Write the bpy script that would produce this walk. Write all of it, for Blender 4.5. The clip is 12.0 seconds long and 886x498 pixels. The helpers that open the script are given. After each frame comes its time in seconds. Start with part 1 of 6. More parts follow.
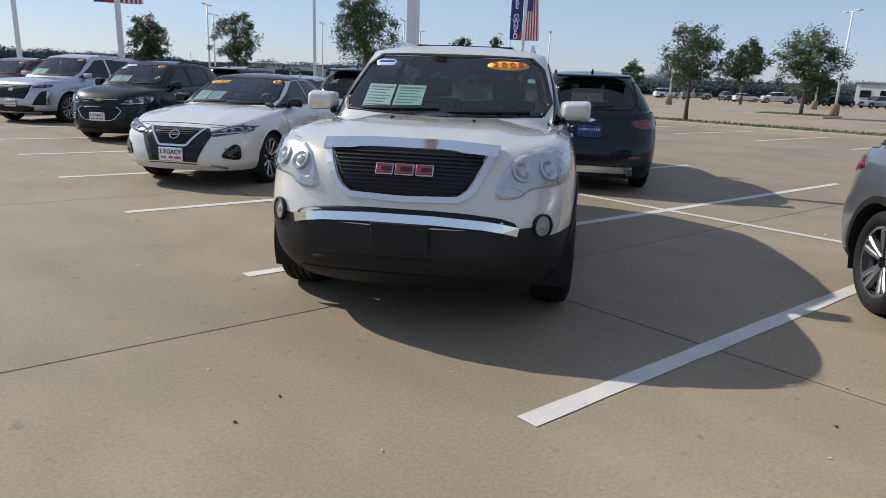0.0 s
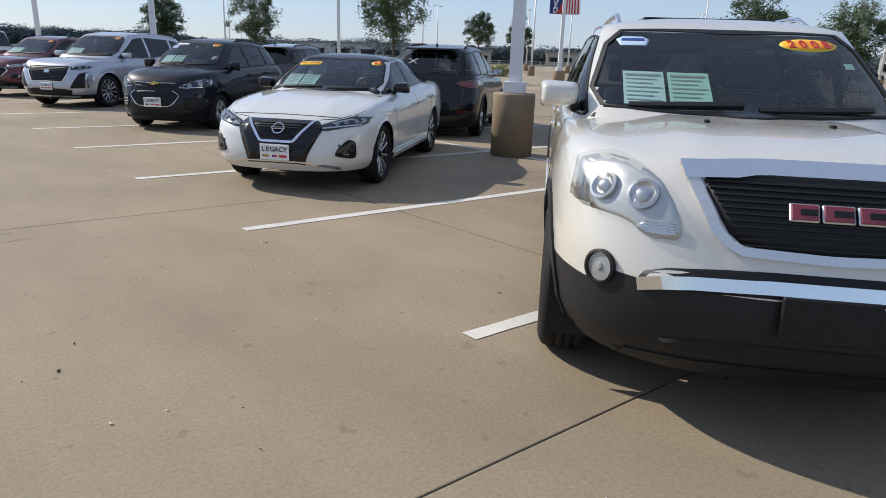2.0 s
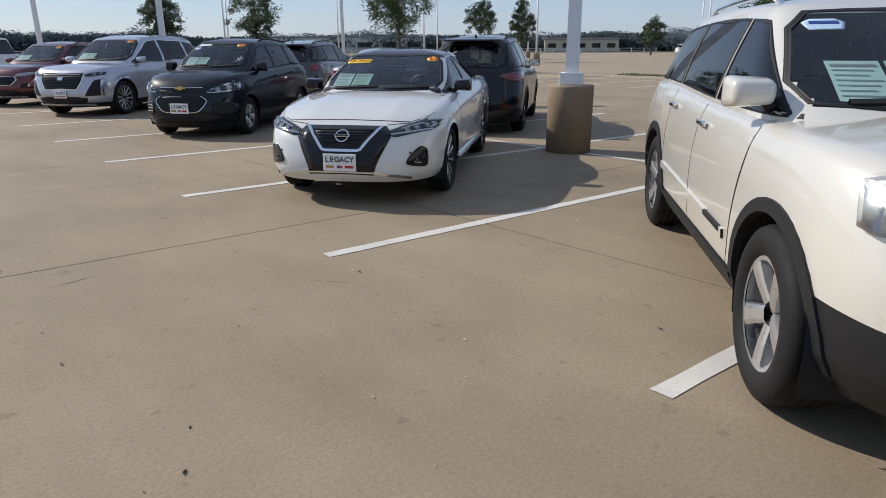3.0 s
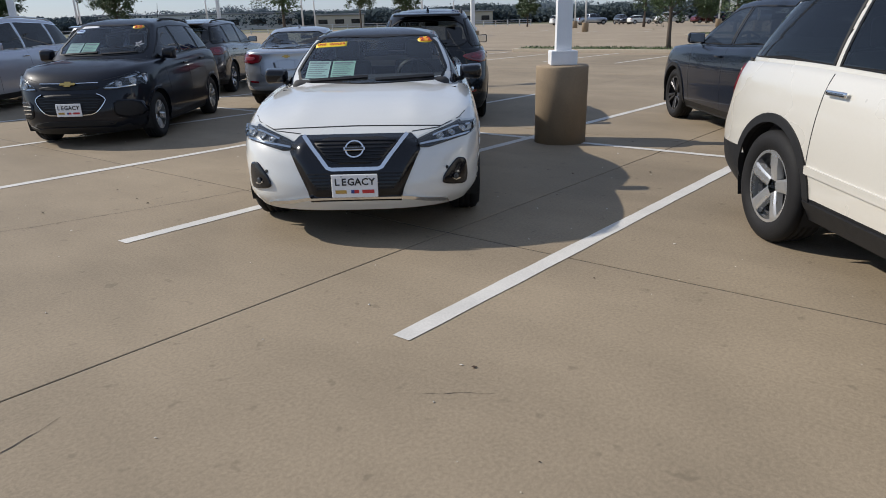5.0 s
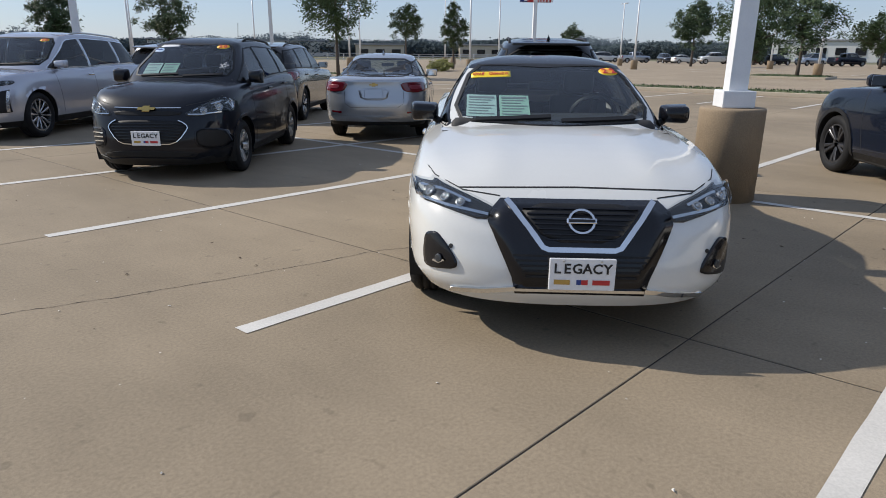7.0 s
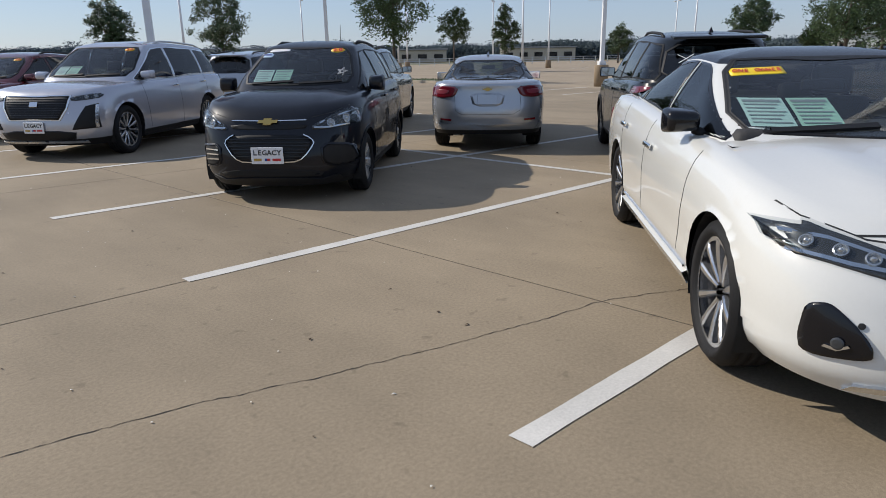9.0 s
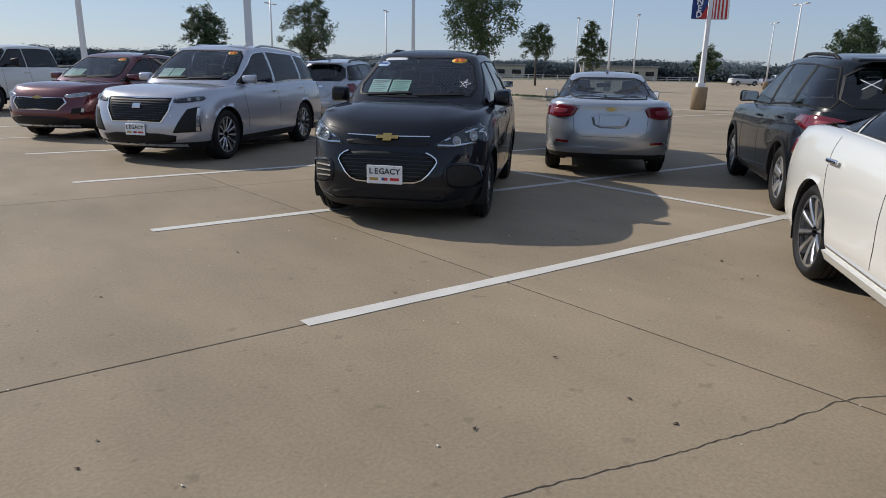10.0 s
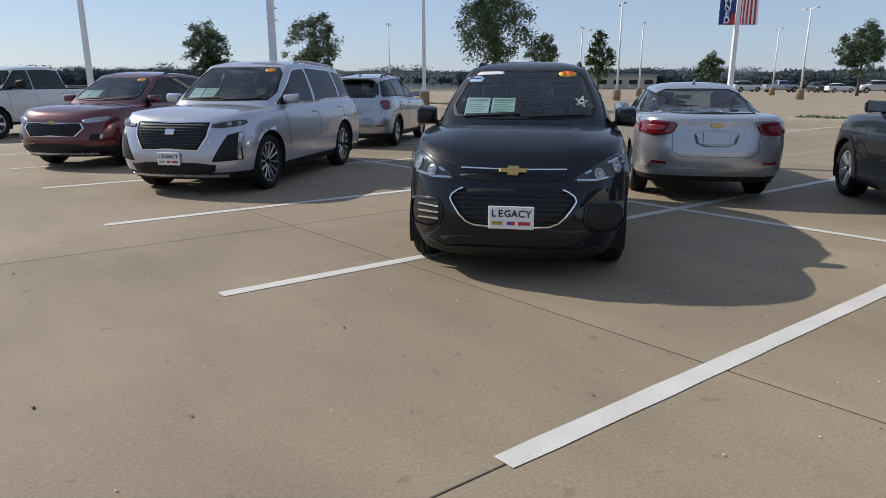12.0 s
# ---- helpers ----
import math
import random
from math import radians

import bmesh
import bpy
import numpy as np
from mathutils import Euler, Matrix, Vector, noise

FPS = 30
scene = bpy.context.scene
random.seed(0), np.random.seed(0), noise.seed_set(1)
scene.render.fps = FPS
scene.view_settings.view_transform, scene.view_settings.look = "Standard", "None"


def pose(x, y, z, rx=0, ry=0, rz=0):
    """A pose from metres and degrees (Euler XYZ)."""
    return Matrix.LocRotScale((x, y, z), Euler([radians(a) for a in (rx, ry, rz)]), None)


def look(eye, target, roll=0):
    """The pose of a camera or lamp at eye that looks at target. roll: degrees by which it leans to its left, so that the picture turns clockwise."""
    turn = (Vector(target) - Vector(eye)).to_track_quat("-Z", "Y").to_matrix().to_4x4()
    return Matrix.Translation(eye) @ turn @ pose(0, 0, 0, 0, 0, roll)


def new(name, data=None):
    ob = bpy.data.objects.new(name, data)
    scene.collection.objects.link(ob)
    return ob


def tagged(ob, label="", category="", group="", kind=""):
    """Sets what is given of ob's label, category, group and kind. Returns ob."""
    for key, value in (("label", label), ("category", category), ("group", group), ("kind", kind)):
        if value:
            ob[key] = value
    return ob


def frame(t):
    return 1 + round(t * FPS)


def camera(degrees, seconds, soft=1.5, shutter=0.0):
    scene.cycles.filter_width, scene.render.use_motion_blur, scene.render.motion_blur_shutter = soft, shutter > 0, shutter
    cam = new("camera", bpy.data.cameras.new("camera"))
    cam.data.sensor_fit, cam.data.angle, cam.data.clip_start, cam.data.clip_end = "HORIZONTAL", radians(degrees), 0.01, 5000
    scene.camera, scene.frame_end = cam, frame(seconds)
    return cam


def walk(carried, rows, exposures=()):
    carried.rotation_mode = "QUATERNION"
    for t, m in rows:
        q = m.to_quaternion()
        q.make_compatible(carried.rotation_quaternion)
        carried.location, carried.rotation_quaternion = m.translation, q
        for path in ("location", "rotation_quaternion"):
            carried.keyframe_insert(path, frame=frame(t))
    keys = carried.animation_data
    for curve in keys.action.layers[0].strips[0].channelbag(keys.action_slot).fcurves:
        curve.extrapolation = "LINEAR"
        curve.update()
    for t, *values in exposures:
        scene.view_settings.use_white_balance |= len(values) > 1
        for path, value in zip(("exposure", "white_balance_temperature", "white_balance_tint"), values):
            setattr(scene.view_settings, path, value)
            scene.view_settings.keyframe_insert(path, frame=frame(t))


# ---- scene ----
cam = camera(68.8, 12.0, 0.9)
PATH = [
    (0, (-2.062, -1.68, 1.451), (-0.742, -0.264, 0.95), 2.3),
    (0.5, (-2.048, -1.153, 1.44), (-0.729, 0.249, 0.899), -0.6),
    (1, (-2.095, -0.659, 1.456), (-0.718, 0.64, 0.811), -0.3),
    (1.5, (-2.143, -0.146, 1.48), (-0.819, 1.231, 0.887), 1.6),
    (2, (-2.305, 0.385, 1.455), (-1.011, 1.801, 0.886), 2.0),
    (2.5, (-2.378, 0.891, 1.458), (-1.084, 2.299, 0.871), 1.4),
    (3, (-2.44, 1.429, 1.483), (-1.157, 2.843, 0.887), -0.2),
    (3.2, (-2.472, 1.656, 1.475), (-1.172, 3.06, 0.891), -0.6),
    (4.8, (-2.229, 3.303, 1.521), (-0.764, 4.46, 0.804), -1.2),
    (5, (-2.21, 3.443, 1.523), (-0.712, 4.587, 0.855), -1.4),
    (5.5, (-2.071, 3.944, 1.521), (-0.704, 5.287, 0.948), -0.5),
    (6, (-1.994, 4.42, 1.522), (-0.553, 5.709, 1.01), -1.0),
    (6.5, (-1.879, 4.802, 1.501), (-0.388, 6.015, 0.95), 0.6),
    (7, (-1.809, 5.218, 1.476), (-0.337, 6.442, 0.895), 0.5),
    (7.5, (-1.834, 5.675, 1.478), (-0.371, 6.88, 0.84), -0.0),
    (7.7, (-1.833, 5.823, 1.45), (-0.408, 7.073, 0.811), -0.5),
    (9.3, (-1.735, 7.175, 1.427), (-0.365, 8.529, 0.89), -1.0),
    (9.5, (-1.69, 7.386, 1.455), (-0.379, 8.804, 0.934), 0.1),
    (10, (-1.623, 7.87, 1.412), (-0.364, 9.331, 0.882), 1.2),
    (10.5, (-1.572, 8.318, 1.432), (-0.262, 9.747, 0.94), -0.5),
    (11, (-1.558, 8.735, 1.458), (-0.338, 10.242, 0.969), 0.1),
    (11.5, (-1.602, 9.137, 1.435), (-0.412, 10.669, 0.95), -0.4),
    (12, (-1.607, 9.459, 1.44), (-0.34, 10.925, 0.944), 0.0),
]
walk(cam, [(t, look(eye, target, roll)) for t, eye, target, roll in PATH],
     [(0, 0.05), (1.0, -0.05), (1.5, 0.3), (2.0, 0.15), (3.0, -0.02), (5.0, -0.05), (6.0, -0.08), (7.5, 0.03), (9.5, -0.14), (10.5, -0.2), (12.0, -0.03)])

# ---- world, sun ----
SUN_AZ, SUN_EL = 24.0, 35.2          # degrees from +y towards -x, degrees up
world = bpy.data.worlds.new("world")
scene.world = world
world.use_nodes = True
wn = world.node_tree.nodes
wn.clear()
sky = wn.new("ShaderNodeTexSky")
sky.sky_type, sky.sun_disc = "NISHITA", False
sky.sun_elevation, sky.sun_rotation = radians(SUN_EL), radians(-SUN_AZ)
sky.air_density, sky.dust_density, sky.ozone_density, sky.altitude = 1.0, 0.4, 4.5, 100
wbg = wn.new("ShaderNodeBackground")
wbg.inputs["Strength"].default_value = 0.115
wout = wn.new("ShaderNodeOutputWorld")
# summer haze: a pale veil over the clear sky's blue
haze = wn.new("ShaderNodeMix")
haze.data_type = "RGBA"
haze.inputs["Factor"].default_value = 0.55
haze_in = [k for k in haze.inputs if k.type == "RGBA"]
haze_in[1].default_value = (3.95, 4.75, 6.5, 1)
world.node_tree.links.new(sky.outputs[0], haze_in[0])
world.node_tree.links.new([k for k in haze.outputs if k.type == "RGBA"][0], wbg.inputs[0])
world.node_tree.links.new(wbg.outputs[0], wout.inputs[0])
sun_dir = Vector((-math.sin(radians(SUN_AZ)) * math.cos(radians(SUN_EL)), math.cos(radians(SUN_AZ)) * math.cos(radians(SUN_EL)), math.sin(radians(SUN_EL))))
sun_data = bpy.data.lights.new("sun", "SUN")
sun_data.energy, sun_data.angle, sun_data.color = 4.65, radians(0.55), (1.0, 0.93, 0.835)
sun_ob = new("sun", sun_data)
sun_ob.matrix_basis = look(sun_dir * 60, (0, 0, 0))


# ---- materials ----
def material(name, rgb, rough=0.5, metal=0.0, coat=0.0, vary=0.12, scale=6.0, fine=60.0, bump=0.0, per_object=0.0, spec=0.5, flake=0.0):
    """A surface with grain at two scales, wear in the gloss and an optional fine relief."""
    m = bpy.data.materials.new(name)
    m.use_nodes = True
    nt = m.node_tree
    b = nt.nodes["Principled BSDF"]
    b.inputs["Roughness"].default_value, b.inputs["Metallic"].default_value = rough, metal
    b.inputs["Specular IOR Level"].default_value = spec
    b.inputs["Coat Weight"].default_value, b.inputs["Coat Roughness"].default_value = coat, 0.03
    if vary <= 0 and bump <= 0 and per_object <= 0:
        b.inputs["Base Color"].default_value = (*rgb, 1)
        return m
    geo = nt.nodes.new("ShaderNodeNewGeometry")
    n1, n2 = nt.nodes.new("ShaderNodeTexNoise"), nt.nodes.new("ShaderNodeTexNoise")
    n1.inputs["Scale"].default_value, n2.inputs["Scale"].default_value = scale, fine
    n1.inputs["Detail"].default_value, n2.inputs["Detail"].default_value = 4, 3
    for n in (n1, n2):
        nt.links.new(geo.outputs["Position"], n.inputs["Vector"])
    mix = nt.nodes.new("ShaderNodeMath")
    mix.operation = "ADD"
    nt.links.new(n1.outputs["Fac"], mix.inputs[0])
    nt.links.new(n2.outputs["Fac"], mix.inputs[1])
    span = nt.nodes.new("ShaderNodeMapRange")
    span.inputs["From Min"].default_value, span.inputs["From Max"].default_value = 0.55, 1.45
    span.inputs["To Min"].default_value, span.inputs["To Max"].default_value = 1 - vary, 1 + vary
    nt.links.new(mix.outputs[0], span.inputs["Value"])
    fac = span.outputs["Result"]
    if per_object > 0:
        info = nt.nodes.new("ShaderNodeObjectInfo")
        r = nt.nodes.new("ShaderNodeMapRange")
        r.inputs["To Min"].default_value, r.inputs["To Max"].default_value = 1 - per_object, 1 + per_object
        nt.links.new(info.outputs["Random"], r.inputs["Value"])
        mu = nt.nodes.new("ShaderNodeMath")
        mu.operation = "MULTIPLY"
        nt.links.new(fac, mu.inputs[0])
        nt.links.new(r.outputs["Result"], mu.inputs[1])
        fac = mu.outputs[0]
    sc = nt.nodes.new("ShaderNodeVectorMath")
    sc.operation = "SCALE"
    sc.inputs[0].default_value = rgb
    nt.links.new(fac, sc.inputs["Scale"])
    nt.links.new(sc.outputs[0], b.inputs["Base Color"])
    rr = nt.nodes.new("ShaderNodeMapRange")
    rr.inputs["To Min"].default_value, rr.inputs["To Max"].default_value = max(0.02, rough * 0.82), min(1.0, rough * 1.18)
    nt.links.new(n1.outputs["Fac"], rr.inputs["Value"])
    nt.links.new(rr.outputs["Result"], b.inputs["Roughness"])
    if bump > 0:
        bp = nt.nodes.new("ShaderNodeBump")
        bp.inputs["Strength"].default_value, bp.inputs["Distance"].default_value = bump, 0.01
        nt.links.new(n2.outputs["Fac"], bp.inputs["Height"])
        nt.links.new(bp.outputs[0], b.inputs["Normal"])
    return m


def glass_material(name, tint, ior=1.62, rough=0.0):
    """A thin tinted pane: it lets tinted light through and mirrors by Fresnel."""
    m = bpy.data.materials.new(name)
    m.use_nodes = True
    nt = m.node_tree
    nt.nodes.clear()
    out, mix = nt.nodes.new("ShaderNodeOutputMaterial"), nt.nodes.new("ShaderNodeMixShader")
    tr, gl, lw = nt.nodes.new("ShaderNodeBsdfTransparent"), nt.nodes.new("ShaderNodeBsdfGlossy"), nt.nodes.new("ShaderNodeLayerWeight")
    tr.inputs[0].default_value = (*tint, 1)
    gl.inputs["Roughness"].default_value = rough
    lw.inputs["Blend"].default_value = 0.5
    # gloss rises from about four per cent face on to nearly all at grazing angles
    pw, sc = nt.nodes.new("ShaderNodeMath"), nt.nodes.new("ShaderNodeMath")
    pw.operation, sc.operation = "POWER", "MULTIPLY_ADD"
    pw.inputs[1].default_value = 5.0
    f0 = ((ior - 1) / (ior + 1)) ** 2
    sc.inputs[1].default_value, sc.inputs[2].default_value = 1 - f0, f0
    nt.links.new(lw.outputs["Facing"], pw.inputs[0])
    nt.links.new(pw.outputs[0], sc.inputs[0])
    nt.links.new(sc.outputs[0], mix.inputs[0])
    nt.links.new(tr.outputs[0], mix.inputs[1])
    nt.links.new(gl.outputs[0], mix.inputs[2])
    nt.links.new(mix.outputs[0], out.inputs[0])
    return m


def concrete_material(name, rgb, stain=0.22):
    """Tan broom-finished concrete with broad stains, tyre grime, speckle and fine relief."""
    m = bpy.data.materials.new(name)
    m.use_nodes = True
    nt = m.node_tree
    b = nt.nodes["Principled BSDF"]
    geo = nt.nodes.new("ShaderNodeNewGeometry")

    def noise_node(scale, detail, stretch=(1, 1, 1)):
        mp, n = nt.nodes.new("ShaderNodeMapping"), nt.nodes.new("ShaderNodeTexNoise")
        mp.inputs["Scale"].default_value = stretch
        n.inputs["Scale"].default_value, n.inputs["Detail"].default_value, n.inputs["Roughness"].default_value = scale, detail, 0.6
        nt.links.new(geo.outputs["Position"], mp.inputs[0])
        nt.links.new(mp.outputs[0], n.inputs["Vector"])
        return n.outputs["Fac"]

    def ranged(socket, a, c, lo, hi):
        r = nt.nodes.new("ShaderNodeMapRange")
        for key, v in (("From Min", a), ("From Max", c), ("To Min", lo), ("To Max", hi)):
            r.inputs[key].default_value = v
        nt.links.new(socket, r.inputs["Value"])
        return r.outputs["Result"]

    def times(a, c):
        k = nt.nodes.new("ShaderNodeMath")
        k.operation = "MULTIPLY"
        nt.links.new(a, k.inputs[0])
        nt.links.new(c, k.inputs[1])
        return k.outputs[0]

    broad = ranged(noise_node(0.28, 5), 0.3, 0.7, 1 - stain, 1 + stain * 0.6)
    mid = ranged(noise_node(1.7, 6, (1, 0.35, 1)), 0.35, 0.7, 0.90, 1.07)
    speck = ranged(noise_node(55, 2), 0.3, 0.7, 0.87, 1.12)
    grain = noise_node(240, 2)
    spots = ranged(noise_node(7.5, 2), 0.28, 0.34, 0.80, 1.0)
    info = nt.nodes.new("ShaderNodeObjectInfo")
    slabtone = ranged(info.outputs["Random"], 0, 1, 0.96, 1.04)
    fac = times(times(times(broad, mid), times(speck, spots)), times(slabtone, ranged(grain, 0.3, 0.7, 0.87, 1.13)))
    sc = nt.nodes.new("ShaderNodeVectorMath")
    sc.operation = "SCALE"
    sc.inputs[0].default_value = rgb
    nt.links.new(fac, sc.inputs["Scale"])
    nt.links.new(sc.outputs[0], b.inputs["Base Color"])
    b.inputs["Roughness"].default_value = 0.82
    b.inputs["Specular IOR Level"].default_value = 0.3
    bp = nt.nodes.new("ShaderNodeBump")
    bp.inputs["Strength"].default_value, bp.inputs["Distance"].default_value = 0.15, 0.003
    nt.links.new(grain, bp.inputs["Height"])
    nt.links.new(bp.outputs[0], b.inputs["Normal"])
    return m


def leaf_material(name, rgb, lo=0.55, hi=1.5, rough=0.55, spec=0.4):
    m = bpy.data.materials.new(name)
    m.use_nodes = True
    nt = m.node_tree
    b = nt.nodes["Principled BSDF"]
    geo = nt.nodes.new("ShaderNodeNewGeometry")
    r = nt.nodes.new("ShaderNodeMapRange")
    r.inputs["To Min"].default_value, r.inputs["To Max"].default_value = lo, hi
    nt.links.new(geo.outputs["Random Per Island"], r.inputs["Value"])
    sc = nt.nodes.new("ShaderNodeVectorMath")
    sc.operation = "SCALE"
    sc.inputs[0].default_value = rgb
    nt.links.new(r.outputs["Result"], sc.inputs["Scale"])
    nt.links.new(sc.outputs[0], b.inputs["Base Color"])
    b.inputs["Roughness"].default_value = rough
    b.inputs["Specular IOR Level"].default_value = spec
    return m


CONCRETE = concrete_material("tan_concrete", (0.288, 0.231, 0.160))
LOT = concrete_material("far_concrete", (0.322, 0.258, 0.182), 0.15)
JOINT = material("joint_filler", (0.035, 0.03, 0.026), 0.9, vary=0.3, scale=20)
CRACK = material("crack_dirt", (0.05, 0.04, 0.032), 0.95, vary=0.3, scale=20)
LINE = material("worn_white_paint", (0.57, 0.55, 0.51), 0.7, vary=0.17, scale=3, fine=90, bump=0.15)
GRASS = material("dry_grass", (0.10, 0.11, 0.045), 0.9, vary=0.35, scale=0.8, fine=30)
FIELD = material("dry_field", (0.14, 0.135, 0.07), 0.95, vary=0.3, scale=0.02, fine=0.4)
KERB = material("kerb_concrete", (0.42, 0.36, 0.28), 0.85, vary=0.15)
BASE_CONC = material("pole_base_concrete", (0.27, 0.205, 0.135), 0.85, vary=0.22, scale=3.5, fine=70, bump=0.3)
POLE_WHITE = material("white_pole_paint", (0.74, 0.75, 0.76), 0.4, vary=0.05)
POLE_GREY = material("grey_pole_paint", (0.52, 0.54, 0.56), 0.45, vary=0.06)
STEEL = material("galvanised_steel", (0.55, 0.56, 0.57), 0.35, 0.9, vary=0.1)
CHROME = material("chrome", (0.78, 0.79, 0.80), 0.07, 1.0, vary=0.03, scale=8)
GUNMETAL = material("machined_alloy", (0.55, 0.56, 0.58), 0.24, 0.9, vary=0.06)
DARK_ALLOY = material("dark_alloy", (0.06, 0.06, 0.065), 0.35, 0.6, vary=0.1)
SILVER_ALLOY = material("silver_alloy", (0.62, 0.63, 0.64), 0.28, 0.8, vary=0.06)
RUBBER = material("tyre_rubber", (0.012, 0.012, 0.013), 0.7, vary=0.25, scale=12, fine=120, bump=0.15, spec=0.25)
PLASTIC = material("black_plastic", (0.011, 0.011, 0.012), 0.55, vary=0.15, scale=14, fine=200, bump=0.1, spec=0.3)
GLOSS_BLACK = material("gloss_black", (0.005, 0.005, 0.007), 0.2, coat=0.4, vary=0.1, spec=0.25)
GREY_PLASTIC = material("grey_plastic", (0.013, 0.0135, 0.015), 0.55, vary=0.15, scale=10, fine=160, bump=0.1, spec=0.35)
WELL = material("wheel_well_liner", (0.010, 0.010, 0.010), 0.9, vary=0.2)
GAP = material("panel_gap", (0.012, 0.012, 0.013), 0.8, vary=0)
CABIN = material("dark_trim", (0.030, 0.029, 0.030), 0.75, vary=0.2, scale=9)
SEAT = material("charcoal_leather", (0.05, 0.047, 0.045), 0.5, vary=0.15, scale=10)
SEAT_TAN = material("tan_leather", (0.30, 0.24, 0.17), 0.5, vary=0.12, scale=10)
WINDSHIELD = glass_material("windshield_glass", (0.74, 0.80, 0.80), 1.85)
TINTED = glass_material("tinted_glass", (0.13, 0.145, 0.16), 1.75)
REAR_GLASS = glass_material("green_rear_glass", (0.36, 0.42, 0.42), 1.8)
LENS = glass_material("clear_lens", (0.80, 0.82, 0.83), 1.45, 0.02)
HAZED_LENS = glass_material("hazed_lens", (0.88, 0.89, 0.89), 1.5, 0.12)
REFLECTOR = material("lamp_reflector", (0.60, 0.61, 0.62), 0.22, 0.8, vary=0.08, scale=30)
HAZED = material("aged_lamp_housing", (0.60, 0.61, 0.61), 0.32, 0.45, vary=0.10, scale=20)
DARK_LAMP = material("dark_lamp_housing", (0.06, 0.065, 0.07), 0.25, 0.4, vary=0.15, scale=30)
RED_LENS = material("red_lamp_lens", (0.13, 0.005, 0.011), 0.10, coat=1.0, vary=0.15, scale=30)
AMBER = material("amber_lens", (0.55, 0.20, 0.04), 0.2, coat=0.6, vary=0.1)
BADGE_RED = material("red_badge", (0.22, 0.028, 0.045), 0.3, coat=0.4, vary=0.06)
BADGE_GOLD = material("gold_badge", (0.50, 0.36, 0.12), 0.25, 0.7, vary=0.08)
PLATE_WHITE = material("white_plate", (0.78, 0.78, 0.78), 0.4, vary=0.04)
INK = material("black_ink", (0.015, 0.015, 0.017), 0.5, vary=0)
INK_GREY = material("grey_ink", (0.25, 0.27, 0.28), 0.5, vary=0)
INK_BLUE = material("blue_ink", (0.02, 0.05, 0.22), 0.5, vary=0)
INK_RED = material("red_ink", (0.50, 0.03, 0.03), 0.5, vary=0)
PAPER = material("pale_green_paper", (0.50, 0.68, 0.62), 0.7, vary=0.05)
PAPER_B = material("green_paper", (0.42, 0.66, 0.52), 0.7, vary=0.05)
STICKER = material("orange_sticker", (0.85, 0.36, 0.02), 0.45, vary=0.03)
STICKER_Y = material("yellow_sticker", (0.85, 0.62, 0.02), 0.45, vary=0.03)
STICKER_B = material("blue_white_sticker", (0.42, 0.55, 0.70), 0.45, vary=0.05)
WHITE_INK = material("white_ink", (0.82, 0.83, 0.84), 0.5, vary=0)
BARK = material("bark", (0.09, 0.07, 0.055), 0.9, vary=0.3, scale=8, fine=40, bump=0.4)
LEAF = leaf_material("oak_leaves", (0.045, 0.075, 0.028))
LEAF_B = leaf_material("light_leaves", (0.06, 0.095, 0.035))
# far foliage: bluish, paled colours with the air's haze put into them
WOODS_HAZY = leaf_material("far_woods", (0.062, 0.080, 0.086), 0.92, 1.08, 1.0, 0.0)
WOODS_B_HAZY = leaf_material("farther_woods_haze_tint", (0.10, 0.125, 0.145), 0.9, 1.1, 1.0, 0.0)
WALL_TAN = material("tan_render", (0.48, 0.42, 0.34), 0.85, vary=0.08)
WALL_WHITE = material("pale_metal_wall", (0.62, 0.62, 0.60), 0.6, vary=0.06)
ROOF_GREY = material("grey_roof", (0.26, 0.26, 0.27), 0.7, vary=0.1)
DEBRIS = material("dry_leaf_bits", (0.07, 0.045, 0.03), 0.9, vary=0.3)
CHIP = material("pale_chips", (0.70, 0.66, 0.58), 0.8, vary=0.1)
PAINT_PEARL = material("pearl_white_paint", (0.62, 0.60, 0.545), 0.28, 0.15, 1.0, vary=0.02, scale=1.5)
PAINT_WHITE = material("white_paint", (0.64, 0.64, 0.61), 0.25, 0.0, 1.0, vary=0.02, scale=1.5)
PAINT_BLACK = material("black_metallic_paint", (0.0045, 0.006, 0.011), 0.4, 0.0, 0.65, vary=0.3, scale=25, fine=160, spec=0.08)
PAINT_NAVY = material("dark_navy_paint", (0.005, 0.008, 0.017), 0.25, 0.0, 0.55, vary=0.08, spec=0.15)
PAINT_CHARCOAL = material("charcoal_paint", (0.006, 0.008, 0.011), 0.25, 0.0, 0.55, vary=0.08, spec=0.15)
PAINT_SILVER = material("silver_paint", (0.42, 0.44, 0.47), 0.25, 0.65, 1.0, vary=0.03)
PAINT_LILAC = material("pale_silver_paint", (0.46, 0.47, 0.52), 0.25, 0.5, 1.0, vary=0.03)
PAINT_STEEL = material("steel_grey_paint", (0.17, 0.18, 0.20), 0.3, 0.6, 1.0, vary=0.03)
DISC = material("dull_brake_iron", (0.10, 0.10, 0.105), 0.5, 0.7, vary=0.2, scale=30)
PAINT_RED = material("dark_red_paint", (0.105, 0.008, 0.014), 0.22, 0.4, 1.0, vary=0.05)
PAINT_BROWN = material("bronze_paint", (0.05, 0.045, 0.045), 0.25, 0.5, 1.0, vary=0.06)


